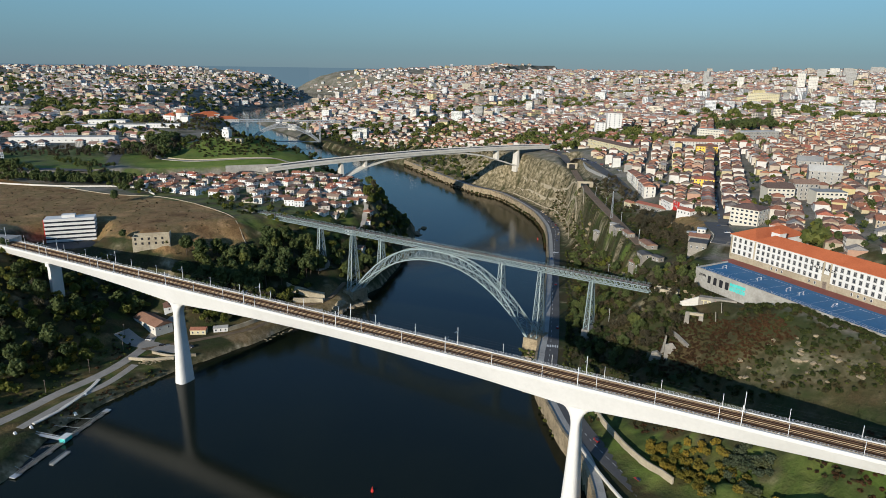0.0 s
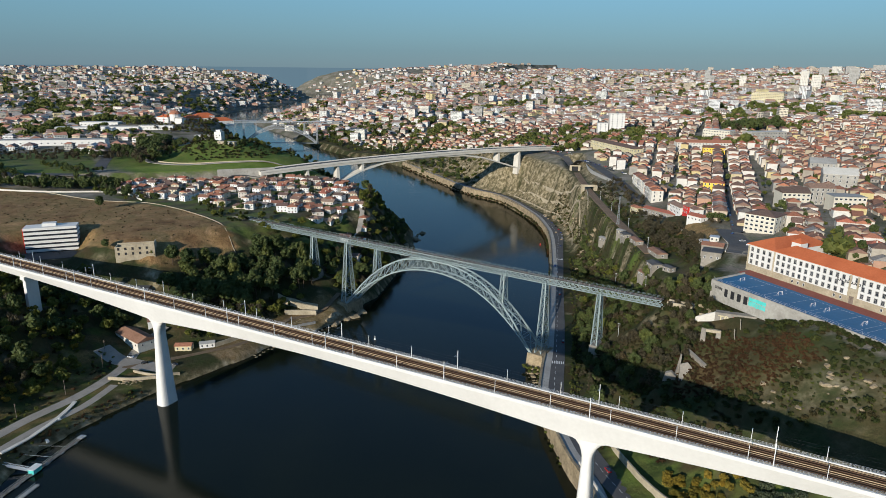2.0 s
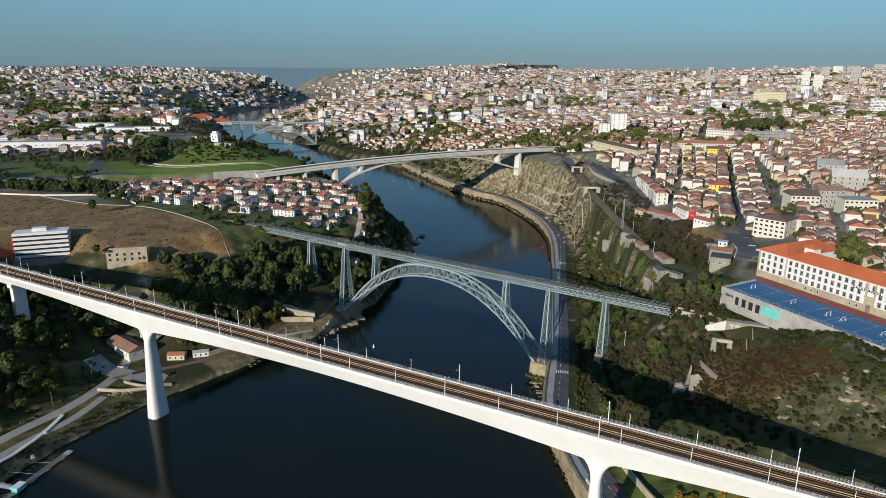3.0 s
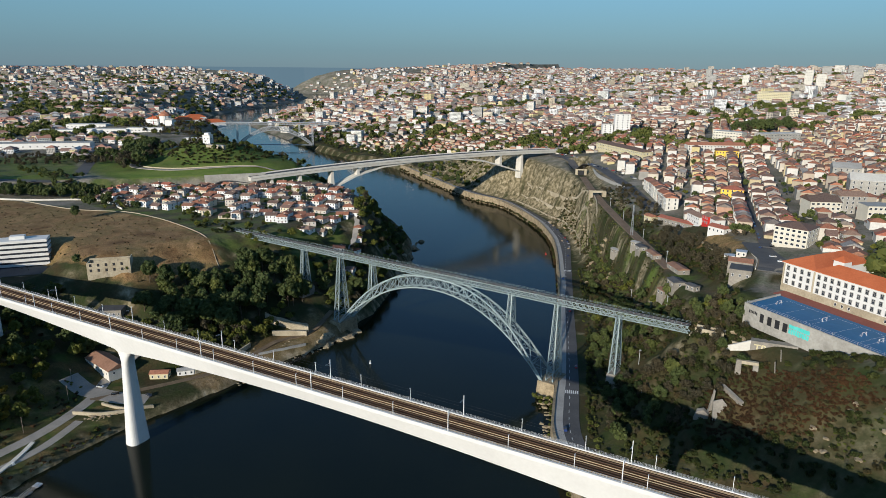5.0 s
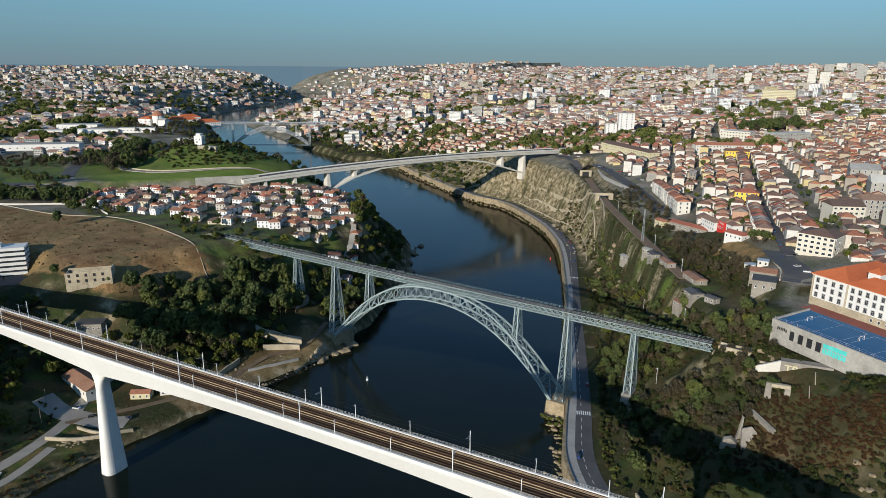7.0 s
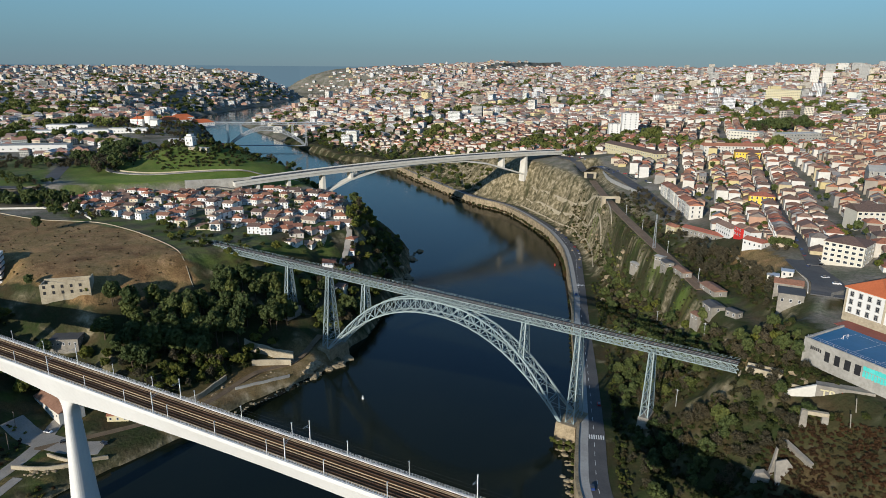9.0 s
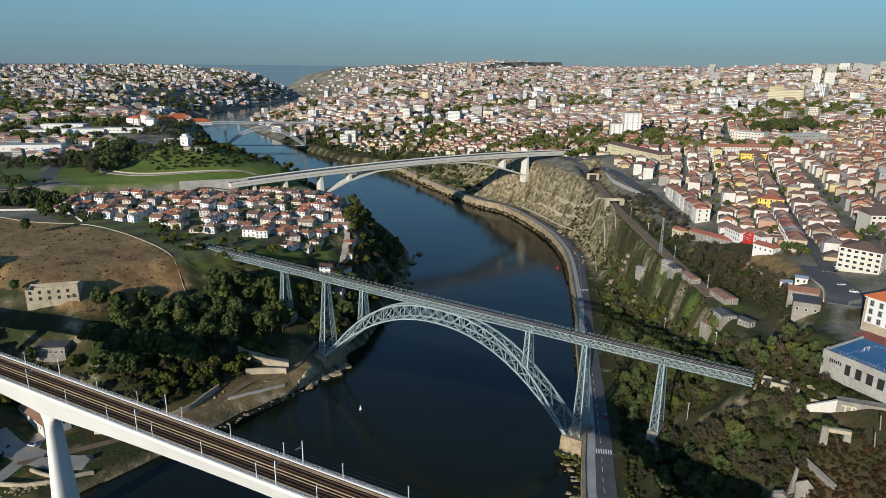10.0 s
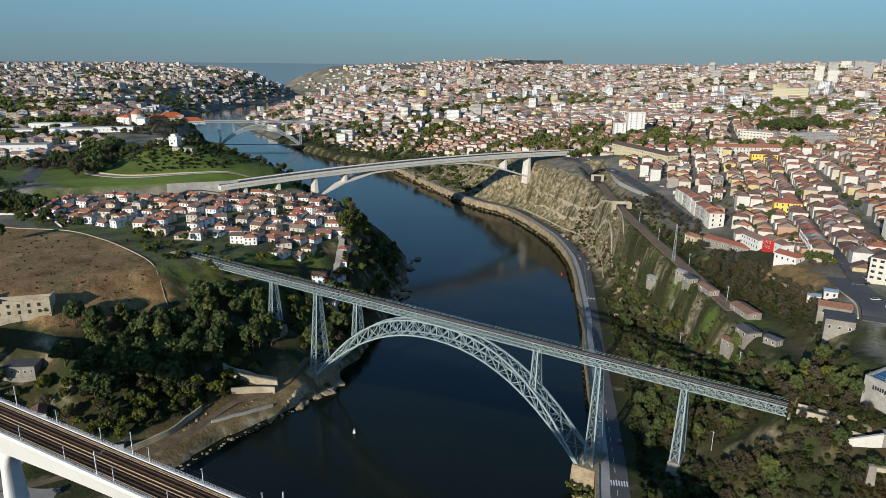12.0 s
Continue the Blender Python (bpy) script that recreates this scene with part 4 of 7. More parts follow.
# town on the north plateau: terraces along streets
AX = Vector((-0.215, 0.977))
AY = Vector((AX.y, -AX.x))
MAIN = Vector((178, 108))
TOWN = [(5.5, 10, 2, "row"), (6.5, 11, 1, "row"), (7.5, 10, 2, "hip"), (8.5, 10, 1, "row"), (6.5, 9, 1, "row"), (9, 10, 3, "hip"), (8.5, 10, 1, "hip"), (6, 11, 2, "row")]
town_models = [[make_house("town_house", w, d, n, kd, f"{('one', 'two', 'three', 'four')[n - 1]}-storey rendered town house with {'hipped' if kd == 'hip' else 'gabled'} clay tile roof",
                           group="town houses", roof="roof_grey" if i % 2 else "roof", pitch=0.46, chimney=i % 3 == 0, terrace=True), False] for i, (w, d, n, kd) in enumerate(TOWN)]


# places kept free for single buildings, roads and yards
KEEP = [(200, 222, 17), (216, 244, 15), (238, 216, 16), (226, 330, 19), (186, 250, 8), (206, 400, 20), (125, 290, 14), (76, 512, 17), (194, 130, 17), (-150, 790, 18), (-172, 780, 14), (-60, 532, 24), (-90, 558, 24), (-30, 508, 24), (52, 556, 22), (28, 542, 20), (76, 570, 20),
        (44, 692, 26), (106, 700, 34), (296, 92, 18), (101, 204, 16), (119, 196, 14), (135, 182, 12), (160, 90, 22), (146, 135, 24), (90, 212, 10), (-640, 40, 70), (-700, 60, 70), (-600, 20, 50), (-850, 85, 40), (-800, 135, 45), (-750, 190, 40), (-905, 415, 45), (-800, 452, 35), (-845, 440, 25),
        (-775, 160, 50), (-905, 305, 42), (-860, 350, 38), (-960, 260, 46), (-690, 330, 26), (-1010, 330, 44), (-890, 385, 20), (55, 840, 26), (85, 880, 24), (60, 305, 14), (76, 270, 14), (42, 342, 14), (-100, 500, 30), (-130, 530, 30)]


def buildable(x, y):
    """Off the water, the slopes, the railway, the school terrace, the square and the park hill."""
    dn, ds = on_grid(GN, x, y), on_grid(GS, x, y)
    if on_grid(GZ, x, y) < 3 or any((x - a) ** 2 + (y - b) ** 2 < c * c for a, b, c in KEEP):
        return False
    q = CONVENT.inverted() @ Vector((x, y, 0))
    if -45 < q.x < 190 and -140 < q.y < 24 or -60 < q.x < 10 and -60 < q.y < 62:
        return False
    if dn < ds:
        if y < 520 and x > -300 and float(along(RAIL, np.array([x]), np.array([y]))[0][0]) < 22:
            return False
        w = np.interp(y, [-200, -60, 0, 60, 130, 220, 300, 400, 520, 700, 900, 1500], [190, 160, 125, 120, 118, 96, 84, 90, 90, 60, 20, 15])
        return dn > w + 10
    far = math.hypot(x + 490, y - 200)
    return ds > (14 if x < -1450 else 30 if x < -1000 else 190) and far > 150 and not (x > -600 and y < 130) and not (x > -480 and y < 260)


def seen(x, y):
    """Within the part of town that the walk can look into."""
    v = Vector((x - 230, y + 345))
    a = math.degrees(math.atan2(v.x, v.y))
    return -80 < a < 12 and v.length < 5000


city, far_city = Shape(), Shape()


def town_block(x, y, turn, w, d, n, kd, shape, wall, roof, pitch=0.46, windows=True):
    z0, c, e = ground_at(x, y) - 0.3, math.cos(radians(turn)), math.sin(radians(turn))
    m = (x, y, z0, c, e)
    top = n * 2.85 + 0.3
    t = Shape()
    t.box(-w / 2, w / 2, -d / 2, d / 2, -3, top)
    shape.put(t, m, wall)
    shape.put(roof_shape(w, d, top, pitch, kd, 0.3), m, roof)
    if windows:
        for f in range(n):
            for c in range(max(2, int(w / 2.8))):
                xx = (c + 0.5) / max(2, int(w / 2.8)) * w - w / 2
                t = Shape()
                t.box(xx - 0.5, xx + 0.5, -d / 2 - 0.06, -d / 2, f * 3 + 1, f * 3 + 2.5)
                shape.put(t, m, 2)


street_turn = math.degrees(math.atan2(AX.y, AX.x))
for row in range(-26, 26):
    for line in range(2):
        v0 = row * 29 + (5.8 if line == 0 else -5.8) + 14.5
        u = -160.0 + rng.uniform(0, 5)
        while u < 900:
            k = rng.randrange(len(TOWN))
            w, d, n, kd = TOWN[k]
            u += w / 2
            block = (u + 37 * (row % 3)) % 118
            v = v0 + (rng.uniform(-0.5, 0.5) if -1 <= row <= 0 else rng.uniform(-2.2, 2.2)) + (0 if -1 <= row <= 0 else 7 * math.sin(u / 130 + row * 0.2))
            x, y = MAIN.x + AX.x * u + AY.x * v, MAIN.y + AX.y * u + AY.y * v
            if block > 110 or not seen(x, y) or rng.random() < (0.04 if -1 <= row <= 0 else 0.2) or not buildable(x, y):
                u += w / 2
                continue
            if row == -1 and line == 0:
                k = 5
                w, d, n, kd = TOWN[k]
            odd = abs(row + 0.5) > 1 and rng.random() < 0.3
            turn = street_turn + (0 if line else 180) + (0 if -1 <= row <= 0 else rng.uniform(-9, 9)) + (rng.choice((-90, 90)) if odd else 0)
            if math.hypot(x - 230, y + 345) < 565:
                place(town_models[k][0], x, y, turn, not town_models[k][1], 0.2)
                town_models[k][1] = True
            else:
                town_block(x, y, turn, w, d + rng.uniform(-1, 1), min(n + rng.choice((0, 0, 0, 1)), 4), kd, city, 0, 1, windows=y < 620)
            if rng.random() < 0.5:
                b = rng.uniform(6.5, 8.5) * (-1 if line == 0 else 1)
                town_block(x + AY.x * b, y + AY.y * b, turn + rng.uniform(-10, 10), rng.uniform(3, 6), rng.uniform(3, 6), 1, rng.choice(("row", "gable", "flat")), city, 0, 1, 0.25, False)
            u += w / 2 + (rng.uniform(0, 3) if rng.random() < 0.2 else 0)

# the rest of the town as far as one can see
dist = 760.0
while dist < 4800:
    gap = 13.5 + dist * 0.0064
    n = int(radians(94) * dist / gap)
    for i in range(n):
        a = radians(-81 + 94 * (i + rng.random() * 0.7) / n)
        r = dist + rng.uniform(-0.4, 0.4) * gap
        x, y = 230 + r * math.sin(a), -345 + r * math.cos(a)
        q = Vector((x, y)) - MAIN
        u, v = q.dot(AX), q.dot(AY)
        if (-150 < u < 910 and -720 < v < 740 and y > 300 and on_grid(GN, x, y) < on_grid(GS, x, y)) or not buildable(x, y):
            continue
        green = float(wobble(np.array([x]), np.array([y]), 900, 9.0)[0])
        south = on_grid(GS, x, y) < on_grid(GN, x, y)
        if rng.random() < (0.22 if south else 0.12) + 0.8 * max(0.0, green - (-0.05 if south else 0.2)):
            continue
        turn = street_turn + 30 * round(3 * float(wobble(np.array([x]), np.array([y]), 1400, 2.0)[0])) + rng.choice((0, 90)) + rng.uniform(-6, 6)
        big = rng.random()
        k = 1 + dist / 5200
        if big > ((0.8 if dist > 2600 else 0.93) if south else 0.955) and dist > 1300:
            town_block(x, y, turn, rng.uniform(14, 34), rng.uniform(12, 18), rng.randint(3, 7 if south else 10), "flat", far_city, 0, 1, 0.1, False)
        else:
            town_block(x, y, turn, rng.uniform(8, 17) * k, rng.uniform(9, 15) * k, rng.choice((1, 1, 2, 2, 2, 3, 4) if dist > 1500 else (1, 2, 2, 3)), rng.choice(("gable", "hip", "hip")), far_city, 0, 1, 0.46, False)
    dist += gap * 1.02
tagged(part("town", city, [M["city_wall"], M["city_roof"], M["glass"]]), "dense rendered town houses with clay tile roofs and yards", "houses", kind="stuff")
tagged(part("far_town", far_city, [M["hazed_wall"], M["hazed_roof"]]), "distant dense town of houses and tile roofs, haze put into their colours", "houses", kind="stuff")
for rest in (models, town_models):
    for ob, used in rest:
        if not used:
            for c in list(ob.children_recursive) + [ob]:
                bpy.data.objects.remove(c)

# ---- roads and walls of the south side ----
ribbon("approach_road", [(-640, -60), (-560, -25), (-495, 13), (-431, 52), (-402, 95), (-384, 124), (-358, 160)], 13, M["asphalt"], "grey asphalt road leading to the road bridge", "road")
ribbon("avenue", [(-520, 45), (-600, 100), (-712, 185), (-830, 300)], 14, M["asphalt"], "wide grey asphalt avenue beside the park hill", "road")
ribbon("park_path", [(-560, 160), (-538, 124), (-510, 108), (-457, 116), (-415, 150), (-380, 196), (-352, 240)], 7, M["paving"], "pale paved path round the park hill", "path")
ribbon("hamlet_lane", [(-440, 20), (-360, 55), (-290, 80), (-240, 110), (-205, 150)], 5, M["asphalt"], "narrow asphalt lane between the small houses", "road")
ribbon("hamlet_lane_end", [(-262, 55), (-225, 72), (-175, 110), (-152, 90), (-140, 62)], 5, M["paving"], "narrow paved lane along the cliff edge", "road")
RIVER_ROAD = [(-95, -330), (-104, -265), (-110, -238), (-115, -204), (-128, -172), (-145, -150), (-150, -125)]
ribbon("river_road", RIVER_ROAD, 7, M["paving"], "worn grey riverside road below the wooded slope", "road")
ribbon("yard", [(-158, -168), (-138, -166), (-114, -160), (-102, -152)], 12, M["paving"], "paved yard beside the shed and bridge pier", "yard")
ribbon("promenade", [(-88, -268), (-96, -240), (-100, -212), (-110, -188)], 5, M["paving"], "paved riverside promenade above the jetty", "path")
ribbon("river_path", [(-128, -172), (-112, -140), (-104, -122), (-98, -106), (-97, -97), (-98, -84), (-101, -67), (-101, -49), (-94, -31), (-96, -14), (-100, 2)], 4.2, M["earth"], "sandy footpath along the rocky bank", "path")


def wall_line(name, poly, h, thick, mat, label, drop=1.5, level=None):
    """A wall that follows the ground along a line."""
    s, pts = Shape(), [p[:2] for p in smooth_line(poly, 5)]
    rings = []
    for i, p in enumerate(pts):
        a, b = Vector(pts[max(i - 1, 0)]), Vector(pts[min(i + 1, len(pts) - 1)])
        d = (b - a).normalized()
        n = Vector((-d.y, d.x)) * thick / 2
        z = ground_at(*p) if level is None else level
        q = Vector(p)
        rings.append([(*(q + n), z - drop), (*(q - n), z - drop), (*(q - n), z + h), (*(q + n), z + h)])
    for i, r in enumerate(rings):
        s.v += r
        for k in range(4 if i else 0):
            j = (k + 1) % 4
            s.f.append(((i - 1) * 4 + k, (i - 1) * 4 + j, i * 4 + j, i * 4 + k))
    s.f += [(3, 2, 1, 0), tuple(len(s.v) - 4 + k for k in range(4))]
    s.m = [0] * len(s.f)
    return tagged(part(name, s, mat), label, "wall", kind="structure")


wall_line("retaining_wall", [(-388, 112), (-376, 130), (-362, 148), (-350, 166)], 1.0, 0.8, M["old_concrete"], "pale ribbed concrete retaining wall under the approach road", drop=13, level=74.5)
wall_line("field_wall", [(-470, -42), (-390, -34), (-340, -12), (-300, -10), (-262, -14), (-215, -24), (-172, -42)], 0.6, 0.3, M["stone"], "low rough masonry wall bounding the bare field")
wall_line("park_wall", [(-530, 128), (-508, 113), (-457, 121), (-412, 156), (-378, 200)], 1.3, 0.5, M["stone"], "low stone wall round the park hill")
wall_line("bank_wall", [(-123, -43), (-112, -38), (-103, -33), (-95, -28)], 6.0, 1.2, M["stone"], "tall ruined granite wall on the rocky bank", drop=4)
wall_line("bank_wall_low", [(-109, -50), (-104, -43), (-98, -37), (-92, -33)], 3.8, 1.0, M["stone"], "broken granite wall beside the footpath", drop=3)
wall_line("bank_wall_far", [(-107, -116), (-105, -104), (-104, -92), (-107, -80), (-109, -70)], 3.0, 1.0, M["stone"], "broken granite wall above the rocky shore", drop=3)
wall_line("shore_wall", [(-96, -74), (-91, -60), (-88, -50), (-85.5, -41)], 1.4, 0.9, M["grey"], "low grey quay wall on the rocky shore", drop=4)
wall_line("pier_yard_wall", [(-120, -186), (-106, -178), (-98, -168)], 2.0, 0.8, M["stone"], "curved pale wall beside the bridge pier", drop=2)
wall_line("square_wall", [(166, 124), (172, 108), (178, 92), (180, 74)], 0.9, 0.5, M["concrete"], "low pale wall along the square")
wall_line("rail_wall", [(-70, 455), (-40, 402), (8, 346)], 8, 1.0, M["grey"], "tall dark grey retaining wall beside the railway", drop=4, level=64)
wall_line("yard_wall", [(126, 163), (138, 140), (150, 120), (158, 110)], 1.4, 0.5, M["stone"], "rough masonry wall round the bare yard")


for i, off in enumerate((15, 22, 29)):
    wall_line("terrace_wall", [(x + off * 0.83, y + off * 0.55) for x, y in QUAY[10:15]], 1.2, 0.8, M["stone"], "dry stone terrace wall on the steep slope", drop=4)

# rocks along the shore
def boulder(seed, r):
    rr = random.Random(seed)
    bm = bmesh.new()
    bmesh.ops.create_icosphere(bm, subdivisions=2, radius=r)
    for v in bm.verts:
        n = noise.noise(v.co * (1.1 / r) + Vector((seed * 3.1, 0, 0)))
        v.co *= 1 + 0.55 * n
        v.co.z *= 0.5
    me = bpy.data.meshes.new("boulder")
    bm.to_mesh(me)
    bm.free()
    me.materials.append(M["rock"])
    return me


BOULDERS = [boulder(i, 1.0) for i in range(5)]
br = random.Random(5)


def rocks(line, n, spread, lo, hi, label, tall=1.0):
    pts = [p[:2] for p in smooth_line(line, 10)]
    for _ in range(n):
        x, y = br.choice(pts)
        x, y = x + br.gauss(0, spread), y + br.gauss(0, spread)
        k = br.uniform(lo, hi)
        ob = new("rock", br.choice(BOULDERS))
        ob.matrix_basis = pose(x, y, max(ground_at(x, y), -0.4) + 0.1 * k, br.uniform(-12, 12), br.uniform(-12, 12), br.uniform(0, 360)) @ Matrix.Diagonal((k, k * br.uniform(0.6, 1.0), k * tall, 1))
        tagged(ob, label, "rock", "rocks on the shore")


rocks([(-82, -104), (-83, -84), (-82, -66), (-80, -48), (-79, -36)], 80, 1.5, 0.35, 1.3, "pale brown broken stone on the shore")
rocks([(-81, -28), (-80, -18), (-77, -6), (-76, 4)], 30, 2.2, 1.4, 4.2, "weathered granite ledge by the bridge footing")
rocks([(-104, -84), (-98, -62), (-94, -46)], 14, 3.5, 0.3, 1.0, "broken stone scattered beside the footpath")
rocks([(-109, -184), (-104, -175), (-101, -167)], 44, 1.8, 0.5, 1.3, "pale broken stone heaped beside the pier")
rocks([(-128, 125), (-160, 190), (-200, 243)], 30, 3.5, 1.5, 4.5, "weathered granite outcrop at the cliff foot", 1.5)
rocks([(84, -10), (95, -30), (110, -62)], 34, 2.0, 0.8, 2.2, "granite rock at the foot of the quay wall")
rocks([(234, -58), (258, -66), (282, -74)], 34, 6.0, 0.7, 1.9, "pale granite outcrop on the scrubby hillside", 0.9)
rocks([(150, 34), (160, 20), (172, 14), (184, 2)], 14, 5.0, 1.0, 2.6, "granite outcrop below the terrace", 1.2)
rocks([(60, 150), (40, 190), (20, 225)], 22, 5.0, 1.0, 3.0, "granite face on the steep slope above the road", 1.3)
rocks([(-10, 290), (-50, 345), (-95, 400)], 24, 7.0, 1.0, 3.0, "granite face on the steep slope above the road", 1.3)

# ---- single buildings ----


def slab_block(name, x, y, turn, w, d, h, label, wall, roof="grey", rows=0, cols=0, z=None, category="building", mesh=None, base=6, y_windows=True, kind="flat", pitch=0.4):
    """A building with a plain body, a roof and rows of windows on its front and one end."""
    ob = thing(name, label, category, at=pose(x, y, ground_at(x, y) if z is None else z, 0, 0, turn))
    s = Shape()
    s.box(-w / 2, w / 2, -d / 2, d / 2, -base, h)
    part("wall", s, M[wall] if isinstance(wall, str) else wall, ob)
    part("roof", roof_shape(w, d, h, pitch, kind, 0.35), M[roof], ob)
    for r in range(rows):
        zz = (r + 0.3) * h / rows
        for c in range(cols):
            part("window", mesh or TALL_WINDOW, None, ob, at=pose((c + 0.5) / cols * w - w / 2, -d / 2, zz))
        for c in range(max(1, int(d / 5)) if y_windows else 0):
            k = max(1, int(d / 5))
            part("window", mesh or TALL_WINDOW, None, ob, at=pose(w / 2, (c + 0.5) / k * d - d / 2, zz, 0, 0, 90))
    return ob


# banded office block
blk = thing("office_block", "office block with white bands and dark window strips", "building", at=pose(-291, -127, 46.8, 0, 0, 54))
s = Shape()
s.box(-18.5, 18.5, -1, 12, -4, 20.2)
part("wall", s, M["glass"], blk)
for i in range(6):
    s = Shape()
    s.box(-19, 19, -1.6, 12.4, i * 3.55 + 0.6, i * 3.55 + 2.6)
    part("band", s, M["white"], blk, "white parapet band")
s = Shape()
s.box(-6, 4, 3, 9, 20.2, 22.8)
part("roof_hut", s, M["white"], blk)
s = Shape()
s.box(-19.6, -19.05, -1.3, 12.1, -3.5, 20)
part("end_wall", s, M["red"], blk, "red painted end wall")
s = Shape()
s.box(-24, 24, -24, -2, -0.5, 0.12)
tagged(part("car_park", s, M["asphalt"], at=pose(-291, -127, 46.8, 0, 0, 54)), "dark asphalt car park before the office block", "car park", kind="structure")
# walls and poles by the river road and the field
wall_line("pier_wall", [(-117, -171), (-107, -169), (-99, -165), (-94, -154)], 1.6, 0.8, M["stone"], "pale stone wall round the yard by the pier", drop=3)
wall_line("field_wall", [(-720, -92), (-600, -84), (-541, -74), (-468, -40), (-412, 1), (-352, -8)], 1.6, 0.4, M["concrete"], "low pale wall between the field and the trees")
for x, y in ((-115, -241), (-122, -211), (-138, -179), (-152, -169)):
    pole = thing("utility_pole", "weathered wooden utility pole beside the road", "pole", "utility poles by the river", at=pose(x, y, ground_at(x, y)))
    s = Shape()
    s.solid([(0.16 * math.cos(i), 0.16 * math.sin(i), -1) for i in (0, 1.05, 2.1, 3.14, 4.2, 5.24)], [(0.1 * math.cos(i), 0.1 * math.sin(i), 9.5) for i in (0, 1.05, 2.1, 3.14, 4.2, 5.24)])
    part("post", s, M["wood"], pole)
    s = Shape()
    s.box(-0.9, 0.9, -0.06, 0.06, 8.9, 9.05)
    part("crossarm", s, M["wood"], pole)
# ruined mill
ruin = thing("ruined_mill", "roofless pale concrete ruin with broken top and empty windows", "ruin", at=pose(-206, -108, 52, 0, 0, 50))
for x0, x1, h in ((-14, -9, 8.6), (-9, -4, 10), (-4, 1, 9.2), (1, 6, 10.4), (6, 11, 9.4), (11, 14, 10.8)):
    s = Shape()
    s.box(x0, x1 - 0.01, 0, 0.6, -4, h)
    part("wall", s, M["stone"], ruin)
for box in ((13.4, 14, 0.61, 11.39, -4, 10.2), (-14, -13.4, 0.61, 11.39, -4, 8), (-14, 14, 11.4, 12, -4, 8.8)):
    s = Shape()
    s.box(*box)
    part("wall", s, M["stone"], ruin)
# no holes cut: black plates carry the shade of the empty windows
for x in (-11.5, -6.5, -1.5, 3.5, 8.5):
    for z in (2.0, 5.8):
        s = Shape()
        s.box(x - 0.8, x + 0.8, -0.05, 0.0, z, z + 2)
        part("window", s, M["black"], ruin, "black plate painted as the shade of an empty window")
slab_block("warehouse", -188, -120, 40, 16, 10, 5, "long low warehouse with dark flat roof below the ruin", "old_render", "asphalt", 1, 5, mesh=WINDOW, category="warehouse")
# shed and cottages by the white pier
slab_block("shed", -155, -145, -5, 31, 13, 4.0, "long shed with rusty red sheet roof and pale walls", "concrete", "sheet", 1, 5, category="shed", kind="gable", mesh=WINDOW)
slab_block("cottage", -121, -131, 38, 11, 6, 3.4, "low cream cottage with brown tile roof by the river", "yellow_pale", "roof_grey", 1, 3, category="cottage", kind="gable", mesh=WINDOW)
slab_block("cottage", -112, -119, 50, 10, 5, 3.0, "low white cottage with grey roof by the river", "white", "grey", 1, 3, category="cottage", kind="gable", mesh=WINDOW)
slab_block("cottage", -160, -128, -30, 10, 7, 3.4, "small white cottage with clay tile roof under the trees", "white", "roof", 1, 3, category="cottage", kind="gable", mesh=WINDOW)
slab_block("depot", -270, -190, 30, 26, 12, 7, "long pale blue depot building among trees", "galv", "grey", 1, 6, category="building", mesh=WIDE_WINDOW)
slab_block("cliff_house", -128, 55, 20, 9, 8, 5, "small house with red tile roof on the wooded cliff", "concrete", "roof", 2, 3, category="house", kind="gable", mesh=WINDOW)

# park hill chapel, monastery
chapel = thing("chapel", "white square chapel tower on the park hill", "chapel", at=pose(-482, 192, ground_at(-482, 192), 0, 0, 20))
s = Shape()
s.box(-5, 5, -4, 4, -3, 11)
s.box(-3, 3, -3, 3, 11, 14)
part("wall", s, M["white"], chapel)
part("roof", roof_shape(10, 8, 11, 0.3, "hip"), M["concrete"], chapel)
for x in (-2.5, 2.5):
    part("window", TALL_WINDOW, None, chapel, at=pose(x, -4, 6))
part("window", TALL_WINDOW, None, chapel, at=pose(5, 0, 6, 0, 0, 90))
slab_block("garden_hall", -462, 188, 15, 26, 6, 3.4, "low stone garden wall hall beside the chapel", "stone", "grey", 1, 4, mesh=WINDOW)
mon = thing("monastery", "white monastery with round domed church and orange roofs", "monastery", at=pose(-905, 412, ground_at(-905, 412) - 1, 0, 0, 20) @ Matrix.Scale(0.82, 4))
s = Shape()
s.box(-32, -2, -12, 10, -6, 15)
part("wall", s, M["white"], mon)
part("roof", roof_shape(30, 22, 15, 0.45, "hip"), M["school_roof"], mon, at=Matrix.Translation((-17, -1, 0)))
s = Shape()
s.solid([(8 + 13 * math.cos(a), 4 + 13 * math.sin(a), -6) for a in [6.283 * i / 24 for i in range(24)]], [(8 + 13 * math.cos(a), 4 + 13 * math.sin(a), 22) for a in [6.283 * i / 24 for i in range(24)]])
part("rotunda", s, M["white"], mon)
s = Shape()
rg = [[(8 + r * math.cos(a), 4 + r * math.sin(a), z) for a in [6.283 * i / 24 for i in range(24)]] for r, z in ((14, 22), (12, 26), (7, 29.5), (1.5, 31), (1.2, 34))]
for lo, up in zip(rg, rg[1:]):
    s.solid(lo, up, bottom=False)
part("dome", s, M["roof"], mon, "low orange tiled dome")
s = Shape()
s.box(14, 34, -10, 6, -6, 13)
part("wing", s, M["white"], mon)
part("wing_roof", roof_shape(20, 16, 13, 0.4, "gable"), M["grey"], mon, at=Matrix.Translation((24, -2, 0)))
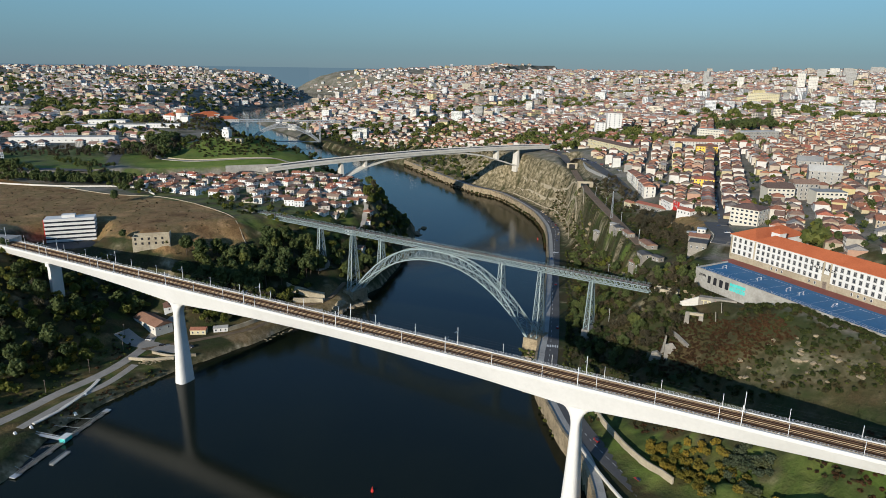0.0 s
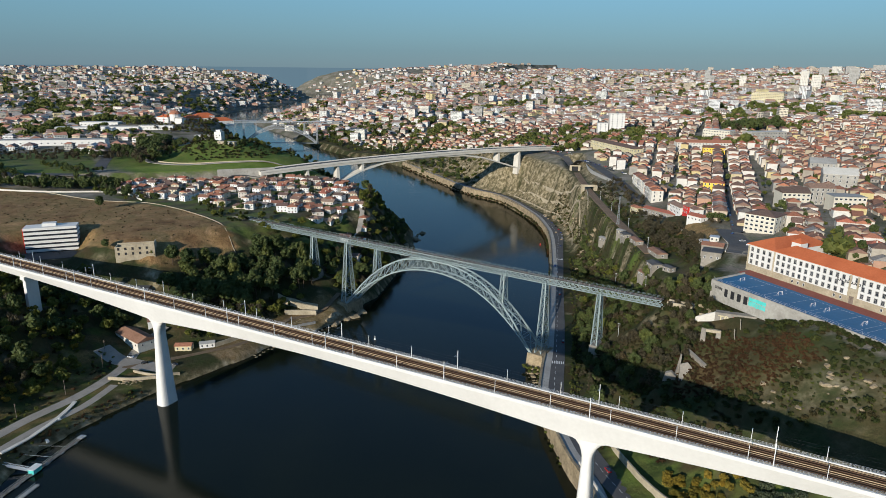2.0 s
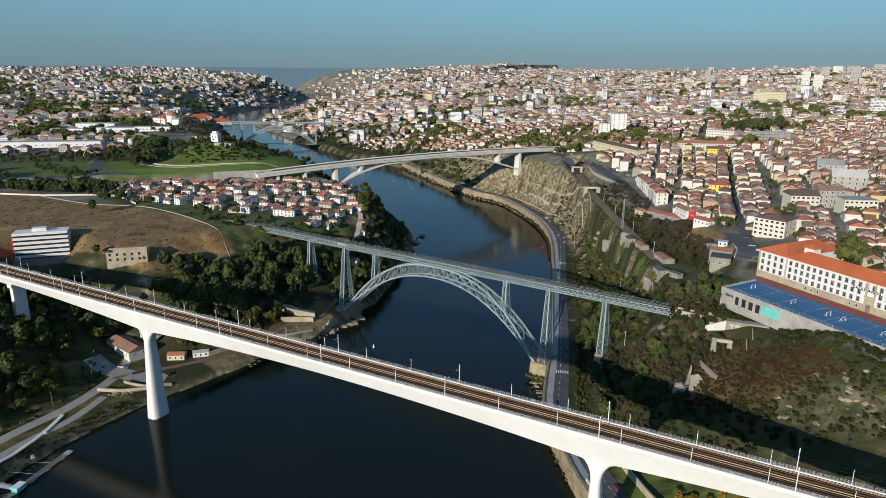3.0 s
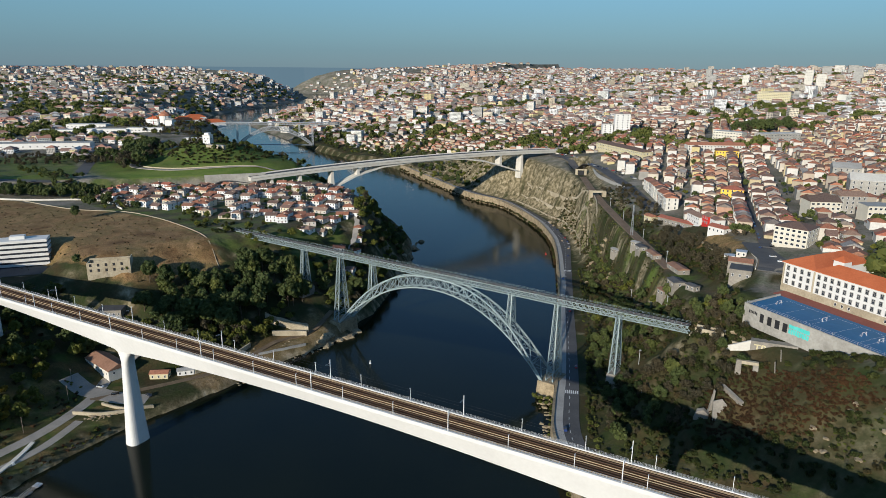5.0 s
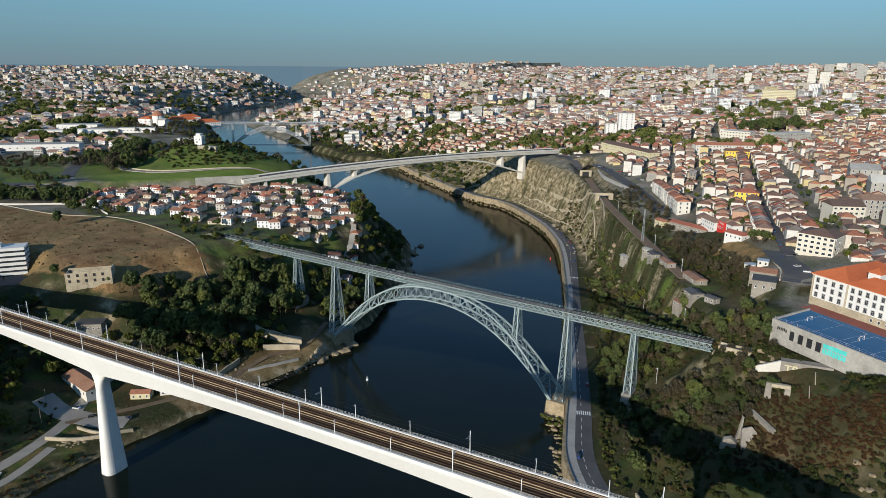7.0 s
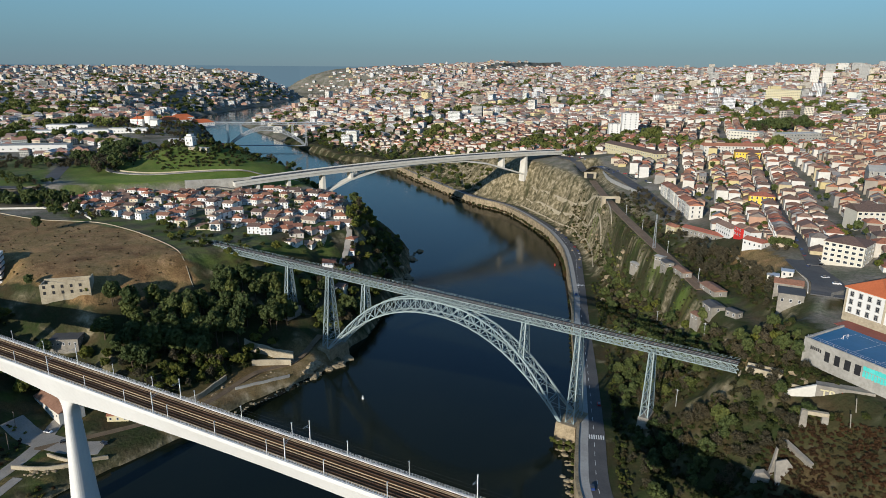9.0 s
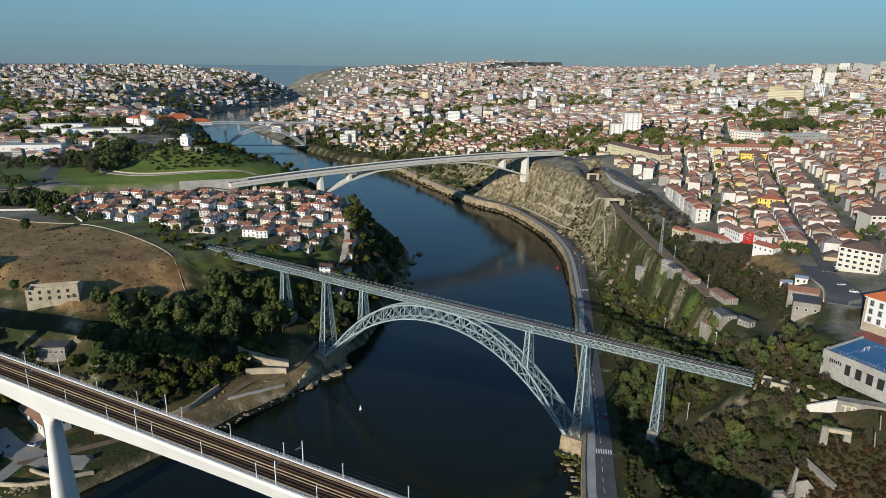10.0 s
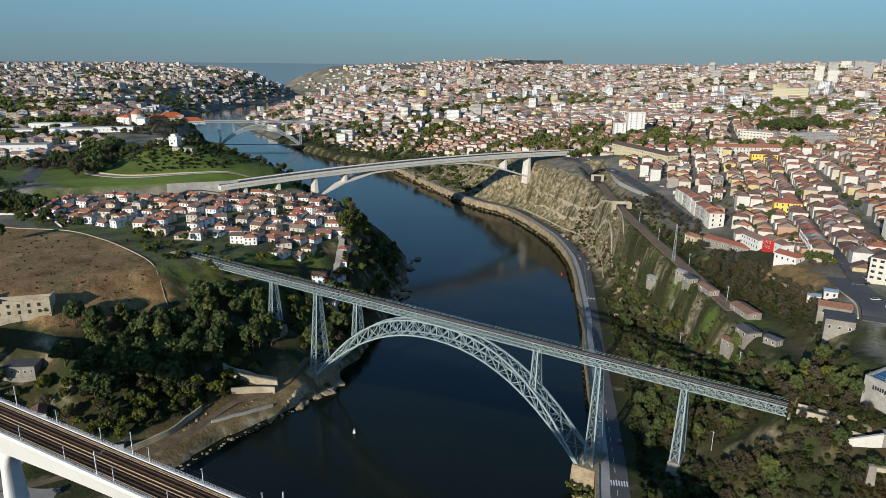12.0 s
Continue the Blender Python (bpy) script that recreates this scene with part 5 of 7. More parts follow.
for i in range(9):
    for z in (3, 9):
        part("window", TALL_WINDOW, None, mon, at=pose(-30 + i * 3.3, -12, z))
for x, y, w, d, t in ((-905, 470, 56, 18, 68), (-888, 512, 48, 18, 68), (-872, 540, 30, 16, 20), (-925, 500, 40, 15, 68)):
    slab_block("barracks", x, y, t, w, d + 6, 5, "long white barracks with orange tile roof on the hill edge", "white", "school_roof", 1, 12, kind="hip", category="barracks", pitch=0.5)
slab_block("sports_hall", -800, 135, 46, 150, 24, 8, "long white hall with dark flat roof beside a lawn", "white", "grey", 1, 16, mesh=WIDE_WINDOW)
for x, y, w, d in ((-905, 305, 70, 20), (-860, 350, 60, 18), (-960, 260, 80, 22), (-690, 330, 40, 14), (-1010, 330, 70, 24)):
    slab_block("warehouse", x, y, 40, w, d, 7, "long white warehouse with pale flat roof", "white", "concrete", 1, 10, mesh=WIDE_WINDOW, category="warehouse")
s = Shape()
tower_top = thing("signal_mast", "red and white painted lattice signal mast", "mast", at=pose(-890, 385, ground_at(-890, 385)))
for k in range(6):
    s = Shape()
    s.bar((0, 0, k * 6 - 1), (0, 0, k * 6 + 5), 1.0 - k * 0.1)
    part("section", s, M["red"] if k % 2 else M["white"], tower_top)

# far iron bridge with two decks
lu = thing("far_arch_bridge", "distant grey iron arch bridge with upper and lower deck", "bridge", at=Matrix.Translation((-970, 750, 0)) @ Matrix.Rotation(math.atan2(100, 140), 4, "Z"))
s = Shape()
s.box(-180, 150, -4, 4, 61, 62.5)
part("upper_deck", s, M["steel_far"], lu)
s = Shape()
s.box(-86, 86, -4, 4, 9, 10.2)
part("lower_deck", s, M["steel_far"], lu)
for i in range(44):
    s = Shape()
    x = -176 + i * 7.5
    for y in (-3.6, 3.6):
        s.bar((x, y, 57.5), (x + 7.5, y, 57.5), 0.7)
        s.bar((x, y, 57.5), (x + 7.5, y, 61), 0.5)
        s.bar((x, y, 61), (x + 7.5, y, 57.5), 0.5)
    part("truss_panel", s, M["steel_far"], lu)
for i in range(22):
    s = Shape()

    def lp(t, f, y):
        return (86 * t, y, 8 + (36 + 9.5 * f) * (1 - t * t) + 6 * f * abs(t) ** 3 * (1 if abs(t) < 0.999 else 0.6))
    a, b = -1 + 2 * i / 22, -1 + 2 * (i + 1) / 22
    for y in (-4, 4):
        for f in (0, 1):
            s.bar(lp(a, f, y), lp(b, f, y), 0.9)
        s.bar(lp(a, 0, y), lp(b, 1, y), 0.6)
        s.bar(lp(a, 1, y), lp(b, 0, y), 0.6)
        s.bar(lp(a, 0, y), lp(a, 1, y), 0.6)
    part("arch_bay", s, M["steel_far"], lu)
for x in (-88, -58, 58, 88):
    s = Shape()
    for y in (-3.5, 3.5):
        for e in (-1.6, 1.6):
            s.bar((x + e, y, 8 if abs(x) > 80 else 36), (x + e * 0.6, y, 58), 0.7)
    part("tower", s, M["steel_far"], lu)

# landmarks among the town
slab_block("yellow_house", 125, 290, 12, 19, 14, 10, "bright yellow apartment house with orange roof", "yellow", "roof", 3, 5, kind="hip", pitch=0.35, category="house")
slab_block("yellow_hall", 76, 512, 20, 26, 12, 9, "long bright yellow building with orange roof", "yellow", "roof", 2, 8, kind="gable", category="building")
slab_block("corner_house", 194, 131, -14, 21, 19, 12, "cream four-storey corner house with tile roof on the square", "wall_cream", "roof", 4, 6, kind="hip", pitch=0.3, category="house", mesh=WIDE_WINDOW)
slab_block("tower_block", -150, 790, 30, 26, 14, 40, "tall white apartment block above the roofs", "white", "concrete", 10, 3, mesh=WIDE_WINDOW)
slab_block("tower_block", -172, 780, 30, 18, 14, 24, "lower white apartment block above the roofs", "white", "concrete", 7, 2, mesh=WIDE_WINDOW)
slab_block("slab_block", -10, 1500, -6, 76, 15, 30, "long pale yellow slab block of flats", "yellow_pale", "grey", 8, 18, mesh=WIDE_WINDOW)
slab_block("long_hall", -60, 535, -41, 120, 15, 9, "long ochre building with red tile roof beside the road", "yellow_pale", "roof", 2, 26, kind="gable", category="building")
slab_block("long_hall", 52, 558, 31, 72, 15, 11, "long pale building with red tile roof", "concrete", "roof", 3, 18, kind="gable", category="building")
slab_block("hospital", 44, 692, -13, 42, 18, 16, "pale flat-roofed building with rows of windows", "wall_cream", "concrete", 4, 10, mesh=WIDE_WINDOW)
slab_block("hospital", 106, 700, 50, 62, 20, 13, "broad pale flat-roofed building with rows of windows", "old_concrete", "concrete", 3, 12, mesh=WIDE_WINDOW)
slab_block("arch_house", 296, 92, -30, 24, 18, 15, "grey granite house with a tall arched window", "stone", "roof", 2, 2, kind="hip", category="house")
slab_block("low_store", 101, 205, -26, 36, 9, 4.5, "long low stone store with brown tile roof", "old_render", "roof_grey", 1, 10, kind="row", category="store", mesh=WINDOW, pitch=0.3)
slab_block("white_terrace", 118, 198, -50, 20, 9, 6.5, "white terrace house with orange tile roof", "white", "roof", 2, 7, kind="row", category="house", mesh=WINDOW)
slab_block("red_terrace", 130, 184, -50, 9, 9, 6.5, "red painted house with orange tile roof", "red", "roof", 2, 3, kind="row", category="house", mesh=WINDOW)
slab_block("cottage", 137, 175, -50, 8, 8, 5, "white cottage with orange tile roof by the street", "white", "roof", 1, 2, kind="gable", category="house", mesh=WINDOW)
slab_block("cottage", 142, 158, -28, 14, 8, 4, "white cottage with brown tile roof beside the yard", "white", "roof_grey", 1, 4, kind="gable", category="house", mesh=WINDOW)
slab_block("cottage", 74, 221, -35, 10, 7, 4.5, "cream cottage with yellowish end wall by the railway", "yellow_pale", "roof_grey", 1, 3, kind="gable", category="house", mesh=WINDOW)
slab_block("apartment_house", 200, 222, 28, 22, 17, 13, "cream four-storey apartment house with gabled tile roof", "wall_cream", "roof", 4, 6, kind="gable", pitch=0.42, category="house", mesh=WIDE_WINDOW)
slab_block("apartment_house", 217, 246, 28, 20, 14, 14, "tall grey rendered apartment house with tile roof", "old_concrete", "roof", 4, 5, kind="gable", pitch=0.4, category="house")
slab_block("apartment_house", 238, 216, 28, 24, 15, 11, "pale flat-roofed apartment house on the street", "wall_cream", "grey", 3, 7, category="house", mesh=WIDE_WINDOW)
slab_block("apartment_house", 226, 330, 10, 28, 22, 12, "large grey rendered hall with gabled sheet roof", "old_concrete", "concrete", 3, 5, kind="gable", pitch=0.45, category="building")
slab_block("apartment_house", 206, 400, 10, 24, 20, 11, "large pale hall with grey gabled roof", "old_concrete", "grey", 3, 5, kind="gable", pitch=0.45, category="building")
for i in range(8):
    f = i / 7
    slab_block("terrace_house", 36 + 44 * f, 342 - 84 * f, -63 + rng.uniform(-1, 1), 11.6, 11, 10 + rng.uniform(-0.8, 1.6), "tall dark-tiled terrace house facing the railway", rng.choice(("grey", "concrete", "grey")), "roof", 3, 3, kind="row", pitch=0.35, category="house")
slab_block("store_house", 173, 69, 6, 12, 12, 6, "grey rendered store with flat dark roof by the square", "old_render", "asphalt", 1, 3, mesh=WINDOW, category="store")
slab_block("hut", 170, 84, 6, 14, 8, 4, "low house with brown tile roof by the square", "old_render", "roof_grey", 1, 3, mesh=WINDOW, kind="gable", category="house")
for x in (160, 167):
    slab_block("shed", x, 103, 6, 6, 6, 3, "small shed with pale blue sheet roof", "concrete", "galv", 1, 2, mesh=WINDOW, kind="row", pitch=0.15, category="shed")
for x, y, t, w, d in ((130, 97, -50, 17, 8), (136, 70, -50, 10, 8), (128, 74, -40, 7, 6), (106, 122, -52, 14, 6), (92, 138, -50, 8, 6), (60, 178, -30, 9, 5), (114, 38, -60, 9, 5), (148, 62, -30, 7, 5), (84, 150, -20, 6, 5)):
    slab_block("shack", x, y, t, w, d, 3.2, "small grey shack with sheet roof on the slope", "old_render", rng.choice(("grey", "sheet", "asphalt")), 1, 2, mesh=WINDOW, kind="gable", pitch=0.25, category="shack")
slab_block("stone_house", 6, 279, -40, 7, 6, 7, "small pale granite house on the crag", "stone", "concrete", 2, 2, mesh=WINDOW, z=44, category="house")
for px, py, h, w in ((-20, 2350, 62, 26), (22, 2300, 54, 30), (-40, 3300, 40, 40), (0, 3500, 38, 44), (50, 3600, 38, 44), (110, 2750, 60, 34), (165, 3900, 34, 60), (-560, 3300, 40, 30), (-700, 2600, 34, 26), (-420, 2700, 36, 40), (-250, 2500, 40, 24)):
    slab_block("high_rise", px, py, rng.uniform(-15, 15), w, 18, h, "distant pale high-rise apartment block", rng.choice(("concrete", "grey", "grey")), "grey", int(h / 5), int(w / 5), mesh=WIDE_WINDOW, y_windows=False)

# square, yard
ribbon("square", [(171, 128), (179, 108), (188, 88), (190, 70)], 17, M["asphalt"], "asphalt square beside the school", "square")
ribbon("main_street", [(180, 120), (162, 190), (140, 290), (112, 400), (86, 520), (40, 740), (-4, 962)], 9, M["asphalt"], "long straight asphalt street between terraces", "street", lift=0.2)
ribbon("upper_road", [(-190, 575), (-140, 520), (-70, 462), (-22, 400), (18, 340), (62, 262)], 13, M["asphalt"], "asphalt road with parked cars along the railway", "road")

# ---- railway on the north bank ----
ribbon("track_bed", RAIL[1:6], 8, M["gravel"], "brown railway track bed", "railway", lift=0.3)
for off in (-2.6, -1.1, 1.1, 2.6):
    pts = []
    sm = smooth_line(RAIL[1:6], 8)
    s = Shape()
    for i, p in enumerate(sm):
        a, b = Vector(sm[max(i - 1, 0)]), Vector(sm[min(i + 1, len(sm) - 1)])
        d = (b - a).normalized()
        q = Vector(p) + Vector((-d.y, d.x, 0)) * off
        pts.append((q.x, q.y, ground_at(p[0], p[1]) + 0.42))
    for a, b in zip(pts, pts[1:]):
        s.bar(a, b, 0.16)
    tagged(part("rail", s, M["rail"]), "rusty steel rail on the track bed", "rail", kind="structure")
fb = thing("overbridge", "short pale concrete bridge over the railway", "bridge", at=pose(-13, 322, 66.5, 0, 0, 30))
s = Shape()
s.box(-9, 9, -2.5, 2.5, 0, 0.8)
part("deck", s, M["stone"], fb)
for y in (-2.4, 2.4):
    s = Shape()
    s.box(-9, 9, y - 0.15, y + 0.15, 0.8, 1.7)
    part("parapet", s, M["stone"], fb)
for x in (-7, 7):
    s = Shape()
    s.box(x - 2, x + 2, -2.5, 2.5, -9, 0)
    part("abutment", s, M["stone"], fb)
tp = thing("tunnel_portal", "granite railway tunnel portal in the cliff", "tunnel", at=pose(-82, 446, 62.5, 0, 0, 28))
s = Shape()
for x0, x1, z0, z1 in ((-7, -4, -2, 7.5), (4, 7, -2, 7.5), (-4, 4, 6, 7.5)):
    s.box(x0, x1, 0, 3, z0, z1)
part("front", s, M["stone"], tp)
# black box stands in for the darkness inside the tunnel
s = Shape()
s.box(-4, 4, 1.5, 6, -2, 6)
part("mouth", s, M["black"], tp, "black box painted as the shade in the tunnel mouth")
ab = thing("abutment", "narrow granite bridge abutment with parapets", "abutment", at=pose(163.8, 0, 0))
s = Shape()
s.solid([(-2.2, -2.6, 42), (1.2, -2.6, 42), (1.2, 2.6, 42), (-2.2, 2.6, 42)], [(-1.6, -2.3, 58.6), (1.2, -2.3, 58.6), (1.2, 2.3, 58.6), (-1.6, 2.3, 58.6)])
part("pillar", s, M["stone"], ab)
s = Shape()
s.box(1.2, 15, -2.4, 2.4, 54, 62.3)
part("body", s, M["old_render"], ab)
for y in (-2.5, 2.5):
    s = Shape()
    s.box(1.0, 15.5, y - 0.3, y + 0.3, 60.5, 63.3)
    part("parapet", s, M["stone"], ab)
ab = thing("abutment", "granite bridge abutment at the wooded plateau", "abutment", at=pose(-213, 0, 0))
s = Shape()
s.box(-8, 7, -4, 4, 40, 62.6)
part("body", s, M["stone"], ab)


def lattice_mast(x, y, h, label):
    ob = thing("lattice_mast", label, "mast", "lattice masts", at=pose(x, y, ground_at(x, y) - 0.5))
    s = Shape()
    for i, j in ((-1, -1), (1, -1), (1, 1), (-1, 1)):
        s.bar((i * 0.9, j * 0.9, 0), (i * 0.25, j * 0.25, h), 0.16)
    part("legs", s, M["galv"], ob)
    s = Shape()
    for k in range(int(h / 2)):
        f, g = 0.9 - 0.65 * 2 * k / h, 0.9 - 0.65 * 2 * (k + 1) / h
        for i, j, m, n in ((-1, -1, 1, -1), (1, -1, 1, 1), (1, 1, -1, 1), (-1, 1, -1, -1)):
            s.bar((i * f, j * f, 2 * k), (m * g, n * g, 2 * k + 2), 0.08)
    part("bracing", s, M["galv"], ob)


lattice_mast(72, 176, 26, "slim grey lattice mast beside the railway")
for x, y in ((118, 112), (84, 168), (48, 226), (18, 276), (96, 110), (136, 52), (204, 8), (136, 2)):
    ob = thing("pole", "thin grey utility pole beside the track", "pole", "utility poles", at=pose(x, y, ground_at(x, y) - 0.5))
    s = Shape()
    s.bar((0, 0, 0), (0, 0, 9.5), 0.22)
    part("shaft", s, M["galv"], ob)
    s = Shape()
    s.bar((-0.9, 0, 9), (0.9, 0, 9), 0.12)
    part("crossarm", s, M["galv"], ob)

# ---- road markings, cars, floats ----
sm = smooth_line(QUAY, 14)
for i in range(0, len(sm) - 1, 2):
    a, b = Vector(sm[i]), Vector(sm[i + 1])
    if a.y > 420 or (b - a).length < 0.5:
        continue
    s = Shape()
    d = (b - a).normalized()
    n = Vector((-d.y, d.x, 0)) * 0.1
    m = a + d * min(4.0, (b - a).length)
    s.solid([(*(a + n)[:2], 10.154), (*(a - n)[:2], 10.154), (*(m - n)[:2], 10.154), (*(m + n)[:2], 10.154)],
            [(*(a + n)[:2], 10.17), (*(a - n)[:2], 10.17), (*(m - n)[:2], 10.17), (*(m + n)[:2], 10.17)])
    tagged(part("lane_mark", s, M["paint"]), "white dashed lane marking on asphalt", "marking", kind="structure")
for cx, cy in ((101, -11), (2, 212)):
    d = Vector((-0.41, 0.912)) if cy < 0 else Vector((-0.45, 0.89))
    n = Vector((-d.y, d.x))
    for k in range(9):
        c = Vector((cx, cy)) + n * (k - 4) * 1.15
        s = Shape()
        q = [c + d * 2 + n * 0.3, c - d * 2 + n * 0.3, c - d * 2 - n * 0.3, c + d * 2 - n * 0.3]
        s.solid([(*p, 10.154) for p in q], [(*p, 10.175) for p in q])
        tagged(part("crossing_bar", s, M["paint"]), "white painted crossing bar on asphalt", "marking", kind="structure")
RIM = Shape()
RIM.solid([(0.2 * math.cos(a), -0.11, 0.2 * math.sin(a)) for a in [6.283 * i / 8 for i in range(8)]], [(0.2 * math.cos(a), 0.11, 0.2 * math.sin(a)) for a in [6.283 * i / 8 for i in range(8)]])
RIM = RIM.mesh("rim", [M["galv"]])
PAINTS = {"white": (0.7, 0.7, 0.7), "silver": (0.4, 0.41, 0.43), "dark grey": (0.05, 0.052, 0.06), "red": (0.4, 0.03, 0.03), "blue": (0.04, 0.07, 0.2), "black": (0.012, 0.012, 0.014)}
CARS = {}
for cname, col in PAINTS.items():
    mat = surface(cname.replace(" ", "_") + "_car_paint", col, tuple(c * 1.1 for c in col), 3.0, 0.3, 0.25, 0.2, bump=0.0, spec=0.5)
    prof = [(-2.1, 0.3), (-2.15, 0.85), (-1.9, 1.0), (-1.2, 1.02), (0.9, 1.0), (1.9, 0.85), (2.1, 0.6), (2.05, 0.3)]
    s = Shape()
    s.solid([(x, -0.86, z) for x, z in prof], [(x, 0.86, z) for x, z in prof])
    cab = Shape()
    lo, up = [(-1.9, -0.8), (1.0, -0.8), (1.0, 0.8), (-1.9, 0.8)], [(-1.5, -0.66), (0.3, -0.66), (0.3, 0.66), (-1.5, 0.66)]
    cab.solid([(x, y, 0.98) for x, y in lo], [(x, y, 1.42) for x, y in up])
    wh = Shape()
    ring = [(0.32 * math.cos(a), 0.32 * math.sin(a)) for a in [6.283 * i / 10 for i in range(10)]]
    wh.solid([(x, -0.1, z) for x, z in ring], [(x, 0.1, z) for x, z in ring])
    CARS[cname] = (s.mesh("body", [mat]), cab.mesh("cabin", [M["glass"]]), wh.mesh("wheel", [M["tyre"]]))


def car(x, y, turn, colour, z=None):
    ob = thing("car", f"{colour} parked car on asphalt", "car", "cars", at=pose(x, y, (ground_at(x, y) + 0.2) if z is None else z, 0, 0, turn))
    b, c, w = CARS[colour]
    part("body", b, None, ob)
    part("cabin", c, None, ob)
    for i in (-1.3, 1.3):
        for j in (-0.8, 0.8):
            wheel = part("wheel", w, None, ob, at=Matrix.Translation((i, j, 0.32)))
            part("rim", RIM, None, wheel)


cr = random.Random(11)
names = list(PAINTS)
for f, off in ((0.18, 2.6), (0.3, -2.6), (0.38, 4.2), (0.47, 2.5), (0.52, -2.6), (0.6, 2.6), (0.64, 4.4), (0.655, 4.4), (0.67, 4.4), (0.69, 4.4), (0.71, 4.4), (0.73, 4.4), (0.76, 4.4), (0.1, -2.4), (0.13, 2.6)):
    i = int(f * (len(sm) - 2))
    a, b = Vector(sm[i]), Vector(sm[i + 1])
    d = (b - a).normalized()
    p = a + Vector((d.y, -d.x, 0)) * off
    car(p.x, p.y, math.degrees(math.atan2(d.y, d.x)) + (180 if off < 0 else 0), cr.choice(names), 10.16)
for i in range(18):
    y = 130 + i * 9.5
    x = np.interp(y, [120, 190, 290, 400], [180, 162, 140, 112]) + cr.choice((-3.6, 3.6))
    car(x, y, 103, cr.choice(names), ground_at(x, y) + 0.35)
for i in range(26):
    f = i / 25
    x, y = -150 + 150 * f + cr.uniform(-1, 1), 545 - 150 * f + cr.uniform(-1, 1)
    car(x + cr.choice((-4, 4)), y, -57 + cr.choice((0, 90)), cr.choice(names), ground_at(x, y) + 0.4)
for x, y, t in ((186, 98, 40), (176, 118, 80), (182, 122, 80), (192, 88, 10), (172, 138, 90), (-138, -160, 20), (-122, -160, 60), (-104, -150, 0), (-150, 66, 40), (-205, 140, 70)):
    car(x, y, t, cr.choice(names), ground_at(x, y) + 0.3)

pont = thing("pontoon", "floating grey lattice jetty with gangway and deck house", "jetty", at=pose(-66, -256, 0, 0, 0, math.degrees(math.atan2(60, -24))))
for i in range(16):
    s = Shape()
    x = -33 + i * 4.1
    for y in (-1.0, 1.0):
        s.bar((x, y, 0.5), (x + 4.1, y, 0.5), 0.18)
        s.bar((x, y, 1.5), (x + 4.1, y, 1.5), 0.12)
        s.bar((x, y, 0.5), (x + 4.1, y, 1.5), 0.1)
        s.bar((x, y, 0.5), (x, y, 1.5), 0.12)
    s.bar((x, -1.0, 0.5), (x + 4.1, 1.0, 0.5), 0.12)
    part("truss", s, M["grey"], pont, "grey lattice truss")
    s = Shape()
    s.box(x + 0.1, x + 4.0, -0.6, 0.6, 0.52, 0.62)
    part("walkway", s, M["wood"], pont)
for i in range(7):
    s = Shape()
    x = -31 + i * 9.6
    s.box(x - 1.2, x + 1.2, -1.3, 1.3, -0.4, 0.45)
    part("float", s, M["grey"], pont)
for x in (-33, 32):
    s = Shape()
    s.box(x - 1.6, x + 1.6, -1.7, 1.7, 0.46, 1.0)
    part("end_platform", s, M["galv"], pont)
s = Shape()
s.box(-2.4, 2.8, -1.8, 1.6, 0.6, 2.9)
part("deck_house", s, M["teal"], pont, "small turquoise deck house")
s = Shape()
s.box(-2.7, 3.1, -2.1, 1.9, 2.9, 3.1)
part("deck_house_roof", s, M["paint"], pont)
s = Shape()
for e in (-0.9, 0.9):
    s.bar((e, 1.6, 0.9), (e - 3, 20, 4.2), 0.2)
    s.bar((e, 1.6, 1.9), (e - 3, 20, 5.2), 0.14)
    for k in range(9):
        a, b = k / 9, (k + 1) / 9
        s.bar((e - 3 * a, 1.6 + 18.4 * a, 0.9 + 3.3 * a), (e - 3 * b, 1.6 + 18.4 * b, 1.9 + 3.3 * b), 0.1)
s.solid([(-0.9, 1.6, 0.8), (0.9, 1.6, 0.8), (-2.1, 20, 4.1), (-3.9, 20, 4.1)], [(-0.9, 1.6, 0.95), (0.9, 1.6, 0.95), (-2.1, 20, 4.25), (-3.9, 20, 4.25)])
part("gangway", s, M["galv"], pont)
for x in (-28, -19, 12, 22):
    s = Shape()
    s.bar((x, 1.0, 1.0), (x * 0.8 - 2, 19, 3.0), 0.09)
    part("mooring_arm", s, M["galv"], pont)
boat = thing("raft", "small grey work raft moored beside the jetty", "raft", at=pose(-52, -266, 0, 0, 0, 112))
s = Shape()
s.box(-6, 6, -1.2, 1.2, -0.3, 0.5)
part("hull", s, M["grey"], boat)
for y in (-1.1, 1.1):
    s = Shape()
    s.bar((-6, y, 1.2), (6, y, 1.2), 0.1)
    part("rail", s, M["galv"], boat)
ribbon("landing_walk", [(-86, -262), (-89, -248), (-95, -233), (-102, -221), (-108, -213)], 2.2, M["concrete"], "narrow pale walkway above the landing stage", "path", lift=0.8)
for x, y in ((-84, -264), (-86, -240), (-96, -228), (-84, -272)):
    ob = thing("mooring_block", "white painted concrete mooring block", "bollard", "mooring blocks", at=pose(x, y, ground_at(x, y)))
    s = Shape()
    s.solid([(-1, -0.8, -0.5), (1, -0.8, -0.5), (1, 0.8, -0.5), (-1, 0.8, -0.5)], [(-0.7, -0.5, 1.1), (0.7, -0.5, 1.1), (0.7, 0.5, 1.1), (-0.7, 0.5, 1.1)])
    part("block", s, M["paint"], ob)


